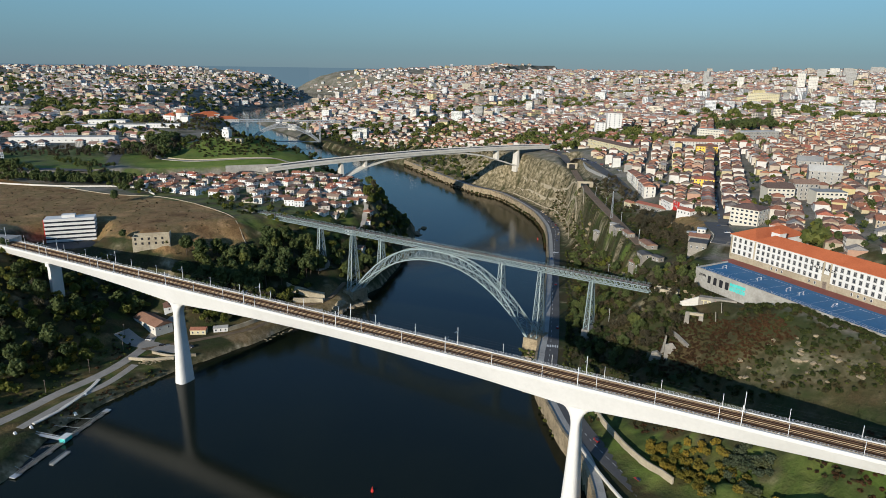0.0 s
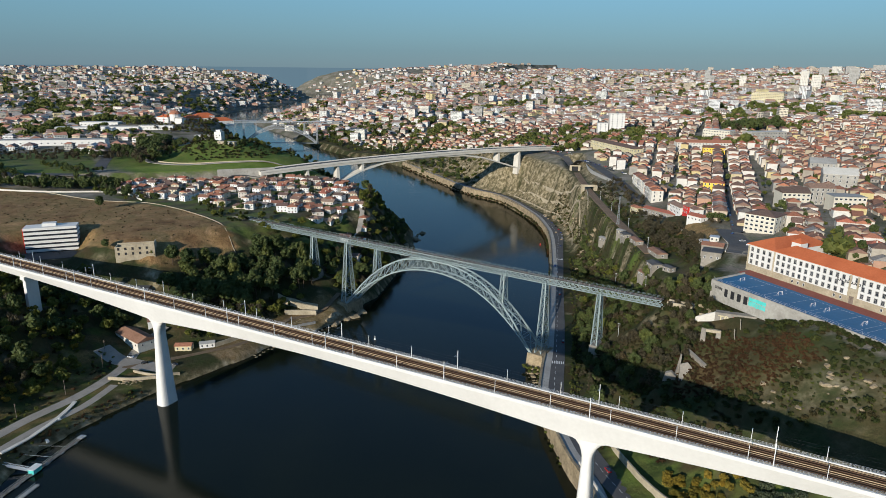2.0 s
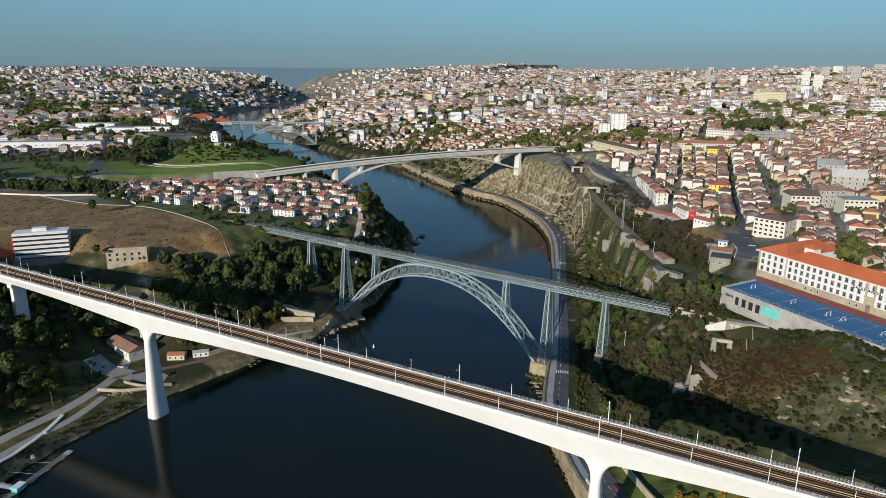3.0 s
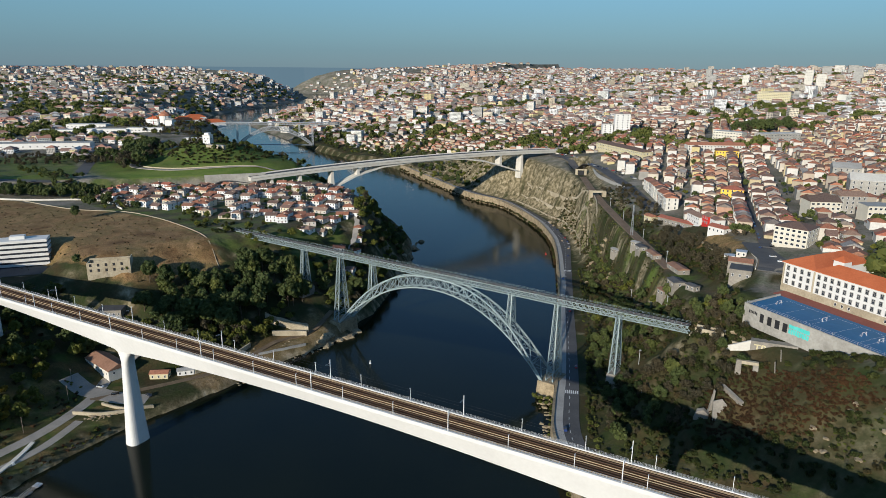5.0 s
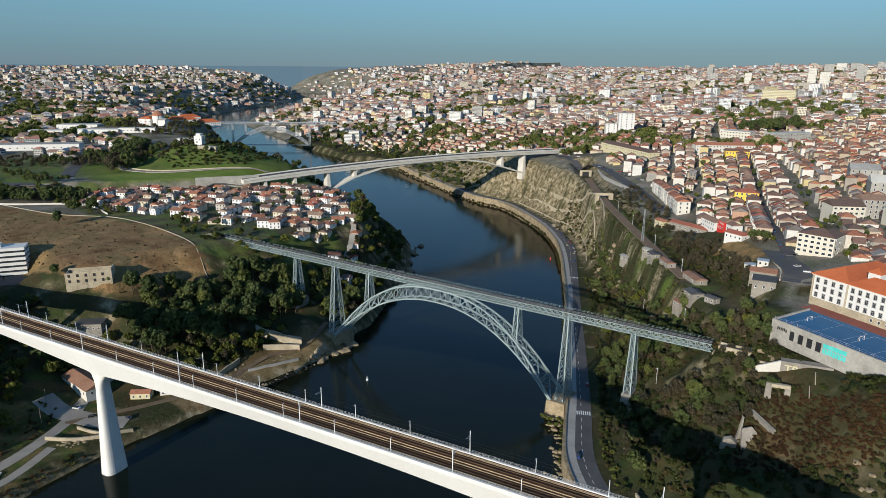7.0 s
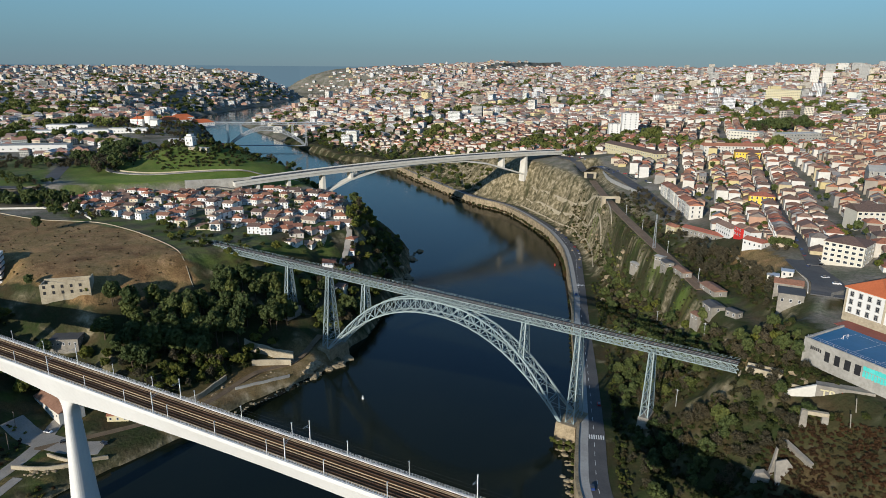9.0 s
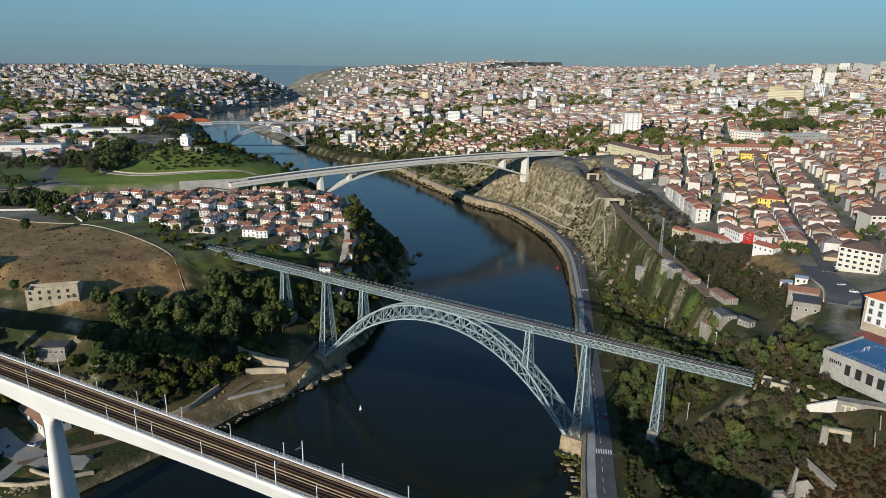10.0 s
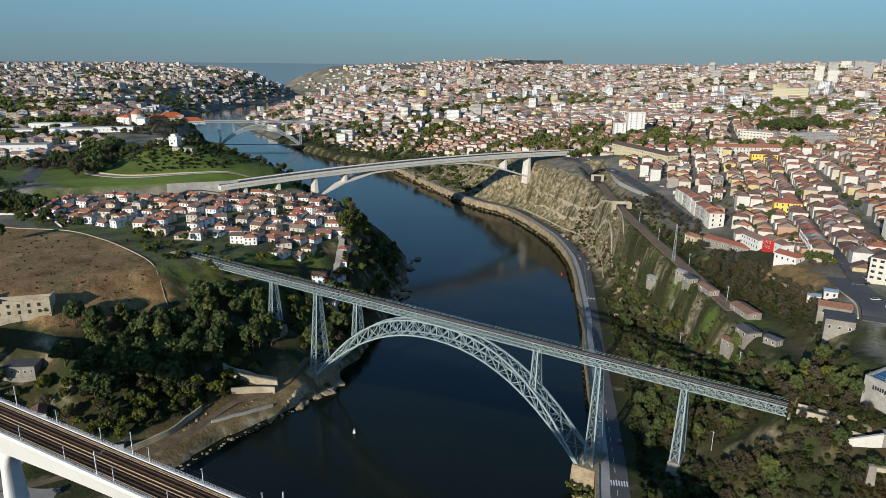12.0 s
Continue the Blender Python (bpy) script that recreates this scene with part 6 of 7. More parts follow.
def buoy(x, y, mat, label):
    ob = thing("buoy", label, "buoy", "river buoys", at=pose(x, y, 0))
    s = Shape()
    ring = [(math.cos(a), math.sin(a)) for a in [6.283 * i / 12 for i in range(12)]]
    s.solid([(0.8 * a, 0.8 * b, -0.4) for a, b in ring], [(0.8 * a, 0.8 * b, 0.6) for a, b in ring])
    part("float", s, mat, ob)
    s = Shape()
    s.solid([(0.5 * a, 0.5 * b, 0.6) for a, b in ring], [(0.12 * a, 0.12 * b, 2.8) for a, b in ring])
    part("cone", s, mat, ob)


buoy(95, -196, M["red"], "red conical river buoy")
buoy(-52, 285, M["red"], "red conical river buoy by the quay")
buoy(-34, -32, M["paint"], "small white river buoy")

# ---- school on its terrace ----
school = thing("school", "long white school with granite base and orange tile roof", "school", at=CONVENT)
s = Shape()
s.box(0, 152, 0, 16, -1, 3.6)
part("base", s, M["stone"], school, "granite ground floor")
s = Shape()
s.box(0.1, 151.9, 0.12, 15.9, 3.6, 16)
s.box(0.1, 19, 15.9, 44, -1, 16)
part("wall", s, M["white"], school)
for u in (0, 18.4, 66, 70.4):
    s = Shape()
    s.box(u, u + 0.9, -0.25, 0.3, -0.5, 16)
    part("pilaster", s, M["stone"], school, "granite pilaster")
s = Shape()
s.box(-0.5, 152, -0.55, 0.12, 15.6, 16.1)
part("cornice", s, M["concrete"], school)
s = Shape()
s.box(0, 152, -0.2, 0.12, 3.5, 3.8)
part("string_course", s, M["stone"], school)
s = Shape()
lo = [(18, -0.8), (152, -0.8), (152, 16.6), (18, 16.6)]
s.solid([(x, y, 16) for x, y in lo], [(x, y, 16.3) for x, y in lo])
s.face([(18, -0.8, 16.3), (152, -0.8, 16.3), (152, 7.9, 20.6), (26, 7.9, 20.6)])
s.face([(152, 16.6, 16.3), (18, 16.6, 16.3), (26, 7.9, 20.6), (152, 7.9, 20.6)])
s.face([(18, 16.6, 16.3), (18, -0.8, 16.3), (26, 7.9, 20.6)])
part("roof", s, M["school_roof"], school)
s = Shape()
lo = [(-0.8, -0.9), (20, -0.9), (20, 45), (-0.8, 45)]
s.solid([(x, y, 16.05) for x, y in lo], [(x, y, 16.4) for x, y in lo])
r0, r1 = (9.6, 9.5, 21.4), (9.6, 34.5, 21.4)
up = [(x, y, 16.4) for x, y in lo]
s.face([up[0], up[1], r0])
s.face([up[1], up[2], r1, r0])
s.face([up[2], up[3], r1])
s.face([up[3], up[0], r0, r1])
part("wing_roof", s, M["school_roof"], school)
s = Shape()
s.box(22, 28, 9, 15, 16, 22)
part("turret", s, M["white"], school)
s = Shape()
lo = [(21.5, 8.5), (28.5, 8.5), (28.5, 15.5), (21.5, 15.5)]
s.solid([(x, y, 22) for x, y in lo], [(x, y, 22.2) for x, y in lo])
for i in range(4):
    a, b = lo[i], lo[(i + 1) % 4]
    s.face([(*a, 22.2), (*b, 22.2), (25, 12, 24.6)])
part("turret_roof", s, M["school_roof"], school)
cols = [3, 7.2, 11.4, 15.6] + [21.6 + 3.72 * i for i in range(35)]
for u in cols:
    for k, z in enumerate((4.6, 8.5, 12.3)):
        if not 65 < u < 71.5 or k == 2:
            grand_window(school, pose(u, 0.12, z))
    if int(u) % 2 == 0 and not 65 < u < 71.5:
        part("basement_window", WINDOW, None, school, at=pose(u, 0, 1.2))
for k, v in enumerate((4, 8.5, 13, 17.5, 22, 26.5, 31, 35.5, 40)):
    for z in (4.6, 8.5, 12.3):
        grand_window(school, pose(0.1, v, z, 0, 0, -90))
s = Shape()
s.box(66.4, 70.9, -0.35, 0, -0.2, 8)
s.box(65.9, 71.4, -0.6, 0, 8, 8.5)
part("portal", s, M["stone"], school, "granite entrance portal")
s = Shape()
s.box(67.4, 69.9, -0.42, -0.35, 0, 4.2)
part("door", s, M["wood"], school, "tall dark wooden door")
letters = bpy.data.curves.new("lettering", "FONT")
letters.body, letters.size, letters.extrude, letters.space_character = "SALESIANOS", 2.0, 0.12, 1.4
letters.offset = 0.035
letters.materials.append(M["black"])
tx = new("lettering", letters)
tx.parent = school
tx.matrix_basis = Matrix.Translation((59.0, -0.05, 10.62)) @ Matrix.Rotation(radians(90), 4, "X")
bpy.context.view_layer.update()
me = bpy.data.meshes.new_from_object(tx.evaluated_get(bpy.context.evaluated_depsgraph_get()))
mb = tx.matrix_basis.copy()
bpy.data.objects.remove(tx)
part("lettering", me, None, school, "dark raised capital letters", at=mb)

# sports terrace
court = thing("sports_court", "blue painted sports court with white lines", "court", kind="structure", at=CONVENT)
s = Shape()
s.solid([(10.5, -37.5, -0.25), (152, -37.5, -0.25), (152, -9.5, -0.25), (8, -9.5, -0.25)], [(10.5, -37.5, 0), (152, -37.5, 0), (152, -9.5, 0), (8, -9.5, 0)])
part("court_surface", s, M["court"], court)
s = Shape()
s.box(3, 152, -9.4, -0.3, -0.25, 0.02)
part("court_edge", s, M["track_red"], court, "red running strip")
for k in range(5):
    s = Shape()
    a = 16 + k * 27.5
    for x0, x1, y0, y1 in ((a, a + 24, -34, -33.9), (a, a + 24, -13, -12.9), (a, a + .1, -34, -13), (a + 24, a + 24.1, -34, -13), (a + 12, a + 12.1, -34, -13)):
        s.box(x0, x1, y0, y1, 0.004, 0.02)
    part("court_line", s, M["paint"], court)
s = Shape()
s.box(10.4, 152, -38.3, -37.5, -11, 0.9)
s.solid([(9.6, -38.3, -11), (10.4, -38.3, -11), (8, -9.4, -11), (7.2, -9.4, -11)], [(9.6, -38.3, 0.9), (10.4, -38.3, 0.9), (8, -9.4, 0.9), (7.2, -9.4, 0.9)])
ob = tagged(part("terrace_wall", s, M["old_concrete"]), "tall pale concrete retaining wall with graffiti", "wall", kind="structure")
ob.matrix_basis = CONVENT
# wall stays solid; flat black plates stand for the shaded openings
for u, w in ((20, 2.2), (24.5, 2.4), (29, 2.6), (33.5, 2.6)):
    s = Shape()
    s.box(u, u + w, -38.42, -38.3, -6.5, -2.0)
    part("opening", s, M["black"], ob, "black plate painted as the shade in a wall opening")
gr = random.Random(3)
for i in range(9):
    s = Shape()
    u = 37 + i * 1.25
    s.box(u, u + 1.0, -38.4, -38.31, -6.0 - gr.uniform(0, .4), -3.9 + gr.uniform(0, .4))
    s.box(u - 0.1, u + 1.1, -38.38, -38.31, -3.3, -1.6 + gr.uniform(0, .4))
    part("graffiti", s, M["teal"], ob, "turquoise painted bars")
for i in range(6):
    s = Shape()
    u = 13 + i * 0.9
    s.box(u, u + 0.6, -38.38, -38.31, -3.6 + gr.uniform(-.2, .2), -2.2 + gr.uniform(0, .3))
    part("graffiti", s, M["black"], ob, "black painted bars")


def goal(u, v, turn):
    ob = thing("football_goal", "white metal goal frame on the blue court", "goal", "goals on the court", at=CONVENT @ pose(u, v, 0.02, 0, 0, turn))
    for x in (-1.6, 1.6):
        s = Shape()
        s.bar((x, 0, 0), (x, 0, 2.1), 0.14)
        s.bar((x, 0, 2.1), (x, 1.0, 0), 0.07)
        part("post", s, M["paint"], ob)
    s = Shape()
    s.bar((-1.67, 0, 2.1), (1.67, 0, 2.1), 0.14)
    part("crossbar", s, M["paint"], ob)


for u in (18, 44, 64, 72, 92):
    goal(u, -23, 90)
for i in range(24):
    u = 10.8 + i * 6
    ob = thing("fence_panel", "tall galvanised mesh fence panel on the terrace edge", "fence", "fence of the court", at=CONVENT @ pose(u, -37.9, 0.9))
    s = Shape()
    s.bar((0, 0, 0), (0, 0, 1.6), 0.09)
    part("post", s, M["galv"], ob)
    s = Shape()
    for z in (0.1, 0.8, 1.55):
        s.bar((0, 0, z), (6, 0, z), 0.05)
    part("rails", s, M["galv"], ob)

# ---- ruins and walls on the north slope ----
wall_line("slope_wall", [(174, 2.6), (180, -2), (188, -5.2), (192, -8)], 1.3, 0.6, M["stone"], "low pale stone wall along the slope edge", drop=2)
wall_line("roadside_wall", [(150, -70), (164, -86), (174, -97), (196, -117), (216, -130)], 3.4, 0.8, M["stone"], "granite retaining wall above the riverside road", drop=3)
wall_line("river_parapet", [(158, -110), (176, -128), (196, -146), (222, -166)], 2.0, 0.8, M["concrete"], "pale concrete parapet between road and river bank", drop=3, level=9.6)


def slab(points, thick, mat, at, label, name="broken_slab"):
    """An upright broken plate of concrete, given by its outline in its own plane."""
    s = Shape()
    s.solid([(x, -thick / 2, z) for x, z in points], [(x, thick / 2, z) for x, z in points])
    ob = thing(name, label, "ruin", at=at)
    part("plate", s, mat, ob)
    return ob


slab([(-1.4, -2), (1.5, -2), (1.0, 5), (0.7, 13), (0.2, 13.4), (-0.3, 6)], 1.3, M["old_render"], pose(183, -42, 35.5, -6, 8, 30), "tall broken spike of pale concrete on the slope")
slab([(-3.6, -2), (2.8, -2), (3.0, 2.4), (0.6, 4.6), (-2.4, 3.2)], 2.2, M["old_render"], pose(180.5, -43.5, 35, 10, 0, 10), "broken pale concrete block beside the spike")
slab([(-3.0, -3), (3.0, -3), (4.0, 4), (0.5, 7.5), (-3.4, 6)], 1.4, M["old_render"], pose(188, -43, 38, -22, 6, 25), "tilted pale concrete slab on the slope")
slab([(-8, -1.0), (6.5, -1.0), (8.5, -0.2), (8.0, 1.6), (-6, 1.4), (-8.2, 1.0)], 1.6, M["old_render"], pose(190.5, -35, 46.2, 10, 12, -38), "fallen concrete beam lying down the slope", "fallen_beam")
arch = thing("ruined_arch", "ivy-grown ruined stone arch on the slope", "ruin", at=pose(194.5, -21.5, 52.5, 0, 0, 12))
for x, h in ((-4, 6.5), (3.6, 5.2)):
    s = Shape()
    s.solid([(x - 1.5, -1.3, -3), (x + 1.5, -1.3, -3), (x + 1.5, 1.3, -3), (x - 1.5, 1.3, -3)], [(x - 1.1, -1, h), (x + 1.2, -1, h), (x + 1.2, 1, h), (x - 1.1, 1, h)])
    part("pillar", s, M["old_render"], arch)
s = Shape()
s.box(-5, 4.8, -0.9, 0.9, 5.0, 6.6)
part("lintel", s, M["stone"], arch)
for x, y, h in ((147, -26, 6), (208, -16, 6), (207, -24, 7)):
    ob = thing("leaning_post", "thin weathered post leaning on the slope", "post", "posts on the slope", at=pose(x, y, ground_at(x, y), 4, -6, 0))
    s = Shape()
    s.bar((0, 0, -1), (0, 0, h), 0.4)
    part("shaft", s, M["old_render"], ob)
gw = thing("painted_wall", "pale concrete wall and ramp with painted letters", "wall", at=pose(193, -8.6, 59.4, 0, 0, 9))
s = Shape()
s.solid([(0, 0, -4), (21, 0, -4), (21, 1, -4), (0, 1, -4)], [(0, 0, 5.4), (21, 0, 5.8), (21, 1, 5.8), (0, 1, 5.4)])
part("front", s, M["old_render"], gw)
s = Shape()
s.solid([(-11, 0.6, -3), (-0.01, 0, -3), (-0.01, 1.2, -3), (-11, 1.6, -3)], [(-11, 0.6, 0.2), (-0.01, 0, 5.4), (-0.01, 1.2, 5.4), (-11, 1.6, 0.2)])
part("ramp", s, M["concrete"], gw, "white sloping side wall")
s = Shape()
s.solid([(0.2, 1.0, 4.6), (21, 1.0, 5), (21, 5, 5), (0.2, 5, 4.6)], [(0.2, 1.0, 5.2), (21, 1.0, 5.6), (21, 5, 5.6), (0.2, 5, 5.2)])
part("top", s, M["old_render"], gw)


def painted(text, size, mat, parent, at, label):
    """Flat lettering on a wall."""
    cu = bpy.data.curves.new("lettering", "FONT")
    cu.body, cu.size, cu.extrude, cu.offset = text, size, 0.03, 0.06
    cu.materials.append(mat)
    tx = new("lettering", cu)
    bpy.context.view_layer.update()
    me = bpy.data.meshes.new_from_object(tx.evaluated_get(bpy.context.evaluated_depsgraph_get()))
    bpy.data.objects.remove(tx)
    part("lettering", me, None, parent, label, at=at @ Matrix.Rotation(radians(90), 4, "X"))


painted("TR", 5.0, M["yellow_pale"], gw, Matrix.Translation((1.6, -0.05, 0.4)), "yellow painted letters")
painted("A", 5.0, M["red"], gw, Matrix.Translation((8.0, -0.05, 0.4)), "red painted letter")
s = Shape()
for i in range(4):
    s.box(13 + i * 1.6, 14.2 + i * 1.6, -0.06, 0, 0.2, 2.6)
part("graffiti", s, M["black"], gw, "dark painted bars")

# ---- trees ----


def tree_meshes(seed, h, spread, leaf, clumps, per, mat, low=0.25, bare=False):
    """Trunk with limbs, and a crown of leaf clumps with gaps."""
    r = random.Random(seed)
    s = Shape()
    lean = Vector((r.uniform(-0.06, 0.06), r.uniform(-0.06, 0.06), 1)) * h

    def limb(p, q, a, b, k=6):
        d = (q - p).normalized()
        e = d.orthogonal().normalized()
        g = d.cross(e)
        s.solid([p + (e * math.cos(w) + g * math.sin(w)) * a for w in [6.283 * i / k for i in range(k)]],
                [q + (e * math.cos(w) + g * math.sin(w)) * b for w in [6.283 * i / k for i in range(k)]])
    limb(Vector((0, 0, -1.0)), lean * 0.45, h * 0.024, h * 0.016)
    limb(lean * 0.45, lean * 0.85, h * 0.016, h * 0.005)
    tips = [lean * 0.9]
    for i in range(9):
        f = low + 0.6 * i / 9
        a = i * 2.4 + r.uniform(-0.4, 0.4)
        o = spread * (1.0 - 0.45 * abs(f - 0.45) * 2) * r.uniform(0.6, 1.0)
        p = lean * f
        q = p + Vector((math.cos(a) * o, math.sin(a) * o, h * r.uniform(0.1, 0.24)))
        limb(p, q, h * 0.009, h * 0.003, 4)
        tips.append(q)
    crown_v, crown_f = [], []
    for c in range(clumps):
        tip = tips[c % len(tips)]
        way = Vector((r.gauss(0, 1), r.gauss(0, 1), r.gauss(0.25, 0.9))).normalized()
        dome = lean * (0.5 + low * 0.45) + Vector((way.x * spread, way.y * spread, way.z * h * (0.46 - low * 0.4))) * r.uniform(0.55, 0.9)
        o = dome.lerp(tip, r.uniform(0.0, 0.45))
        o.z = max(o.z, h * low * 0.8)
        size = spread * r.uniform(0.2, 0.34)
        for k in range(per):
            d = Vector((r.gauss(0, 1), r.gauss(0, 1), r.gauss(0, 0.8)))
            d.normalize()
            p = o + d * size * r.uniform(0.6, 1.0)
            e = (d.orthogonal().normalized() * r.uniform(0.7, 1.3) + Vector((r.uniform(-.5, .5), r.uniform(-.5, .5), r.uniform(-.5, .5))))
            g = d.cross(e).normalized() * leaf * r.uniform(0.6, 1.1) * (0.3 if bare else 1)
            e = e.normalized() * leaf * r.uniform(0.7, 1.2)
            n = len(crown_v)
            crown_v += [tuple(p - e * 1.1 - g * 0.6), tuple(p + e * 1.1 - g * 0.6), tuple(p + g * 1.5)]
            crown_f.append((n, n + 1, n + 2))
    cr = bpy.data.meshes.new("crown")
    cr.from_pydata(crown_v, [], crown_f)
    cr.materials.append(mat)
    return s.mesh("trunk", [M["bark"]]), cr


SORTS = {
    "oak": [tree_meshes(i, 13, 5.2, 0.6, 62, 20, M["leaf"]) for i in range(4)],
    "pine": [tree_meshes(20 + i, 16, 4.2, 0.65, 56, 20, M["leaf"], 0.3) for i in range(3)],
    "light": [tree_meshes(40 + i, 9, 4.0, 0.5, 46, 14, M["leaf_light"]) for i in range(3)],
    "bare": [tree_meshes(60 + i, 10, 4.0, 0.7, 44, 12, M["twig"], 0.3, True) for i in range(3)],
    "bush": [tree_meshes(80 + i, 3.2, 2.4, 0.62, 15, 8, M["thicket"], 0.1) for i in range(3)],
    "hedge": [tree_meshes(84 + i, 3.0, 2.2, 0.5, 16, 9, M["leaf_light"], 0.1) for i in range(2)],
    "silver": [tree_meshes(104 + i, 5.0, 3.2, 0.45, 40, 12, M["silver"], 0.12) for i in range(2)],
    "scrub": [tree_meshes(90 + i, 2.4, 2.2, 0.66, 12, 7, M["scrub"], 0.1) for i in range(3)],
    "grove": [tree_meshes(120 + i, 10, 9.0, 2.2, 14, 7, M["leaf"], 0.1) for i in range(3)],
    "bracken": [tree_meshes(95 + i, 1.8, 2.4, 0.7, 12, 8, M["bracken"], 0.05) for i in range(3)],
    "yellow": [tree_meshes(100 + i, 5.5, 3.2, 0.45, 40, 12, M["yellow_leaf"], 0.15) for i in range(2)],
}
LIGHT = {
    "oak": [tree_meshes(i, 13, 5.2, 0.85, 36, 14, M["leaf"]) for i in range(4)],
    "pine": [tree_meshes(20 + i, 16, 4.2, 0.9, 34, 14, M["leaf"], 0.3) for i in range(3)],
    "light": [tree_meshes(40 + i, 9, 4.0, 0.75, 28, 12, M["leaf_light"]) for i in range(3)],
    "bare": [tree_meshes(60 + i, 10, 4.0, 1.0, 26, 10, M["twig"], 0.3, True) for i in range(3)],
}
NAMES = {"oak": ("tree", "dark evergreen broadleaf tree on the wooded slope"), "pine": ("tree", "tall dark evergreen tree with an uneven crown"),
         "light": ("tree", "light green leafy tree"), "bare": ("tree", "leafless grey-brown winter tree"), "bush": ("bush", "dark green bush on the slope"),
         "silver": ("bush", "tall grey-green bush on the meadow"), "hedge": ("bush", "fresh green shrub on the slope"),
         "scrub": ("bush", "dry brown scrub bush on the hillside"), "bracken": ("bush", "red-brown withered bracken"), "yellow": ("tree", "small tree with yellowish leaves")}
grown, woods = {}, {}


def plant(sort, x, y, scale=1.0, z=None, joined=False):
    tr = random.Random(int(x * 71 + y * 131))
    mesh = tr.choice((LIGHT if joined and sort in LIGHT else SORTS)[sort])
    z = ground_at(x, y) if z is None else z
    m = Matrix.Translation((x, y, z)) @ Matrix.Rotation(tr.uniform(0, 6.28), 4, "Z") @ Matrix.Diagonal((scale, scale, scale * tr.uniform(0.85, 1.15), 1))
    if joined:
        woods.setdefault(sort, []).append((mesh, m))
        return
    ob = thing(NAMES[sort][0], NAMES[sort][1], NAMES[sort][0], "trees and bushes", at=m)
    part("trunk", mesh[0], None, ob)
    part("crown", mesh[1], None, ob)


def scatter(poly, gap, sorts, lo, hi, seed, joined=False, test=None):
    r = random.Random(seed)
    xs, ys = [p[0] for p in poly], [p[1] for p in poly]
    n = int((max(xs) - min(xs)) * (max(ys) - min(ys)) / gap ** 2)
    for _ in range(n):
        x, y = r.uniform(min(xs), max(xs)), r.uniform(min(ys), max(ys))
        if not inside(poly, np.array([x]), np.array([y]))[0] or (test and not test(x, y)):
            continue
        plant(r.choice(sorts), x, y, r.uniform(lo, hi), joined=joined)


def grow_woods():
    """Joins the uncountable growth into one mesh for each sort."""
    for sort, items in woods.items():
        vs, fs, n = [], [], 0
        for mesh, m in items:
            me = mesh[1]
            co = np.empty(len(me.vertices) * 3)
            me.vertices.foreach_get("co", co)
            mm = np.array(m)
            vs.append(co.reshape(-1, 3) @ mm[:3, :3].T + mm[:3, 3])
            fs.append(np.arange(len(me.vertices)).reshape(-1, 3) + n)
            n += len(me.vertices)
        me = bpy.data.meshes.new("growth")
        me.from_pydata(np.concatenate(vs).tolist(), [], np.concatenate(fs).tolist())
        me.materials.append(SORTS[sort][0][1].materials[0])
        tagged(new({"scrub": "scrub", "bracken": "bracken", "bush": "bushes", "hedge": "bushes"}.get(sort, "woodland"), me), {"scrub": "dry brown scrub covering the slopes", "bracken": "red-brown withered bracken on the hillside", "bush": "dense green bushes covering the slopes", "hedge": "fresh green shrubs along walls and lanes"}.get(sort, "dense trees among houses and on slopes"), "vegetation", kind="stuff")


WOOD = [(-205, -100), (-170, -70), (-165, -40), (-160, -14), (-150, -3), (-140, 0), (-112, -4), (-123, -40), (-125, -75), (-126, -105), (-150, -112)]
scatter(WOOD, 8.0, ["oak", "pine", "oak"], 1.05, 1.55, 1, test=lambda x, y: math.hypot(x + 204, y + 114) > 24)


def free(x, y):
    """No house within reach."""
    return all((x - a) ** 2 + (y - b) ** 2 > (c + 1.5) ** 2 for a, b, c in taken)


def dry(x, y):
    return ground_at(x, y) > 1.5


# south bank: slope below the field, cliff below the hamlet, banks by the white bridge
scatter([(-205, -100), (-150, -112), (-118, -105), (-112, -125), (-165, -138), (-168, -165), (-140, -190), (-126, -215), (-120, -262), (-108, -330), (-260, -330), (-300, -200), (-230, -130)], 9.5, ["light", "light", "oak", "bare", "light"], 0.7, 1.2, 2, True, test=lambda x, y: dry(x, y) and ground_at(x, y) < 50 and math.hypot(x + 198, y + 122) > 26 and not (x < -225 and y > -180) and not (-172 < x < -100 and -170 < y < -120))
scatter([(-140, 0), (-100, 8), (-96, 40), (-132, 120), (-165, 185), (-210, 240), (-232, 195), (-180, 125), (-150, 92), (-135, 45)], 5.6, ["light", "light", "hedge", "oak", "bare"], 0.6, 1.05, 3, True, test=dry)
scatter([(-640, 20), (-470, 0), (-395, -25), (-330, -8), (-340, 6), (-430, 15), (-490, 40)], 8.0, ["oak", "light", "bare"], 0.5, 0.8, 5, True)
scatter([(-205, -15), (-140, 2), (-135, 45), (-210, 14), (-300, 22), (-270, -8)], 7.0, ["bush", "light", "bush"], 0.6, 1.0, 6, True, test=free)
scatter(HAMLET, 12.0, ["light", "oak", "bush", "bare"], 0.35, 0.6, 7, True, test=free)
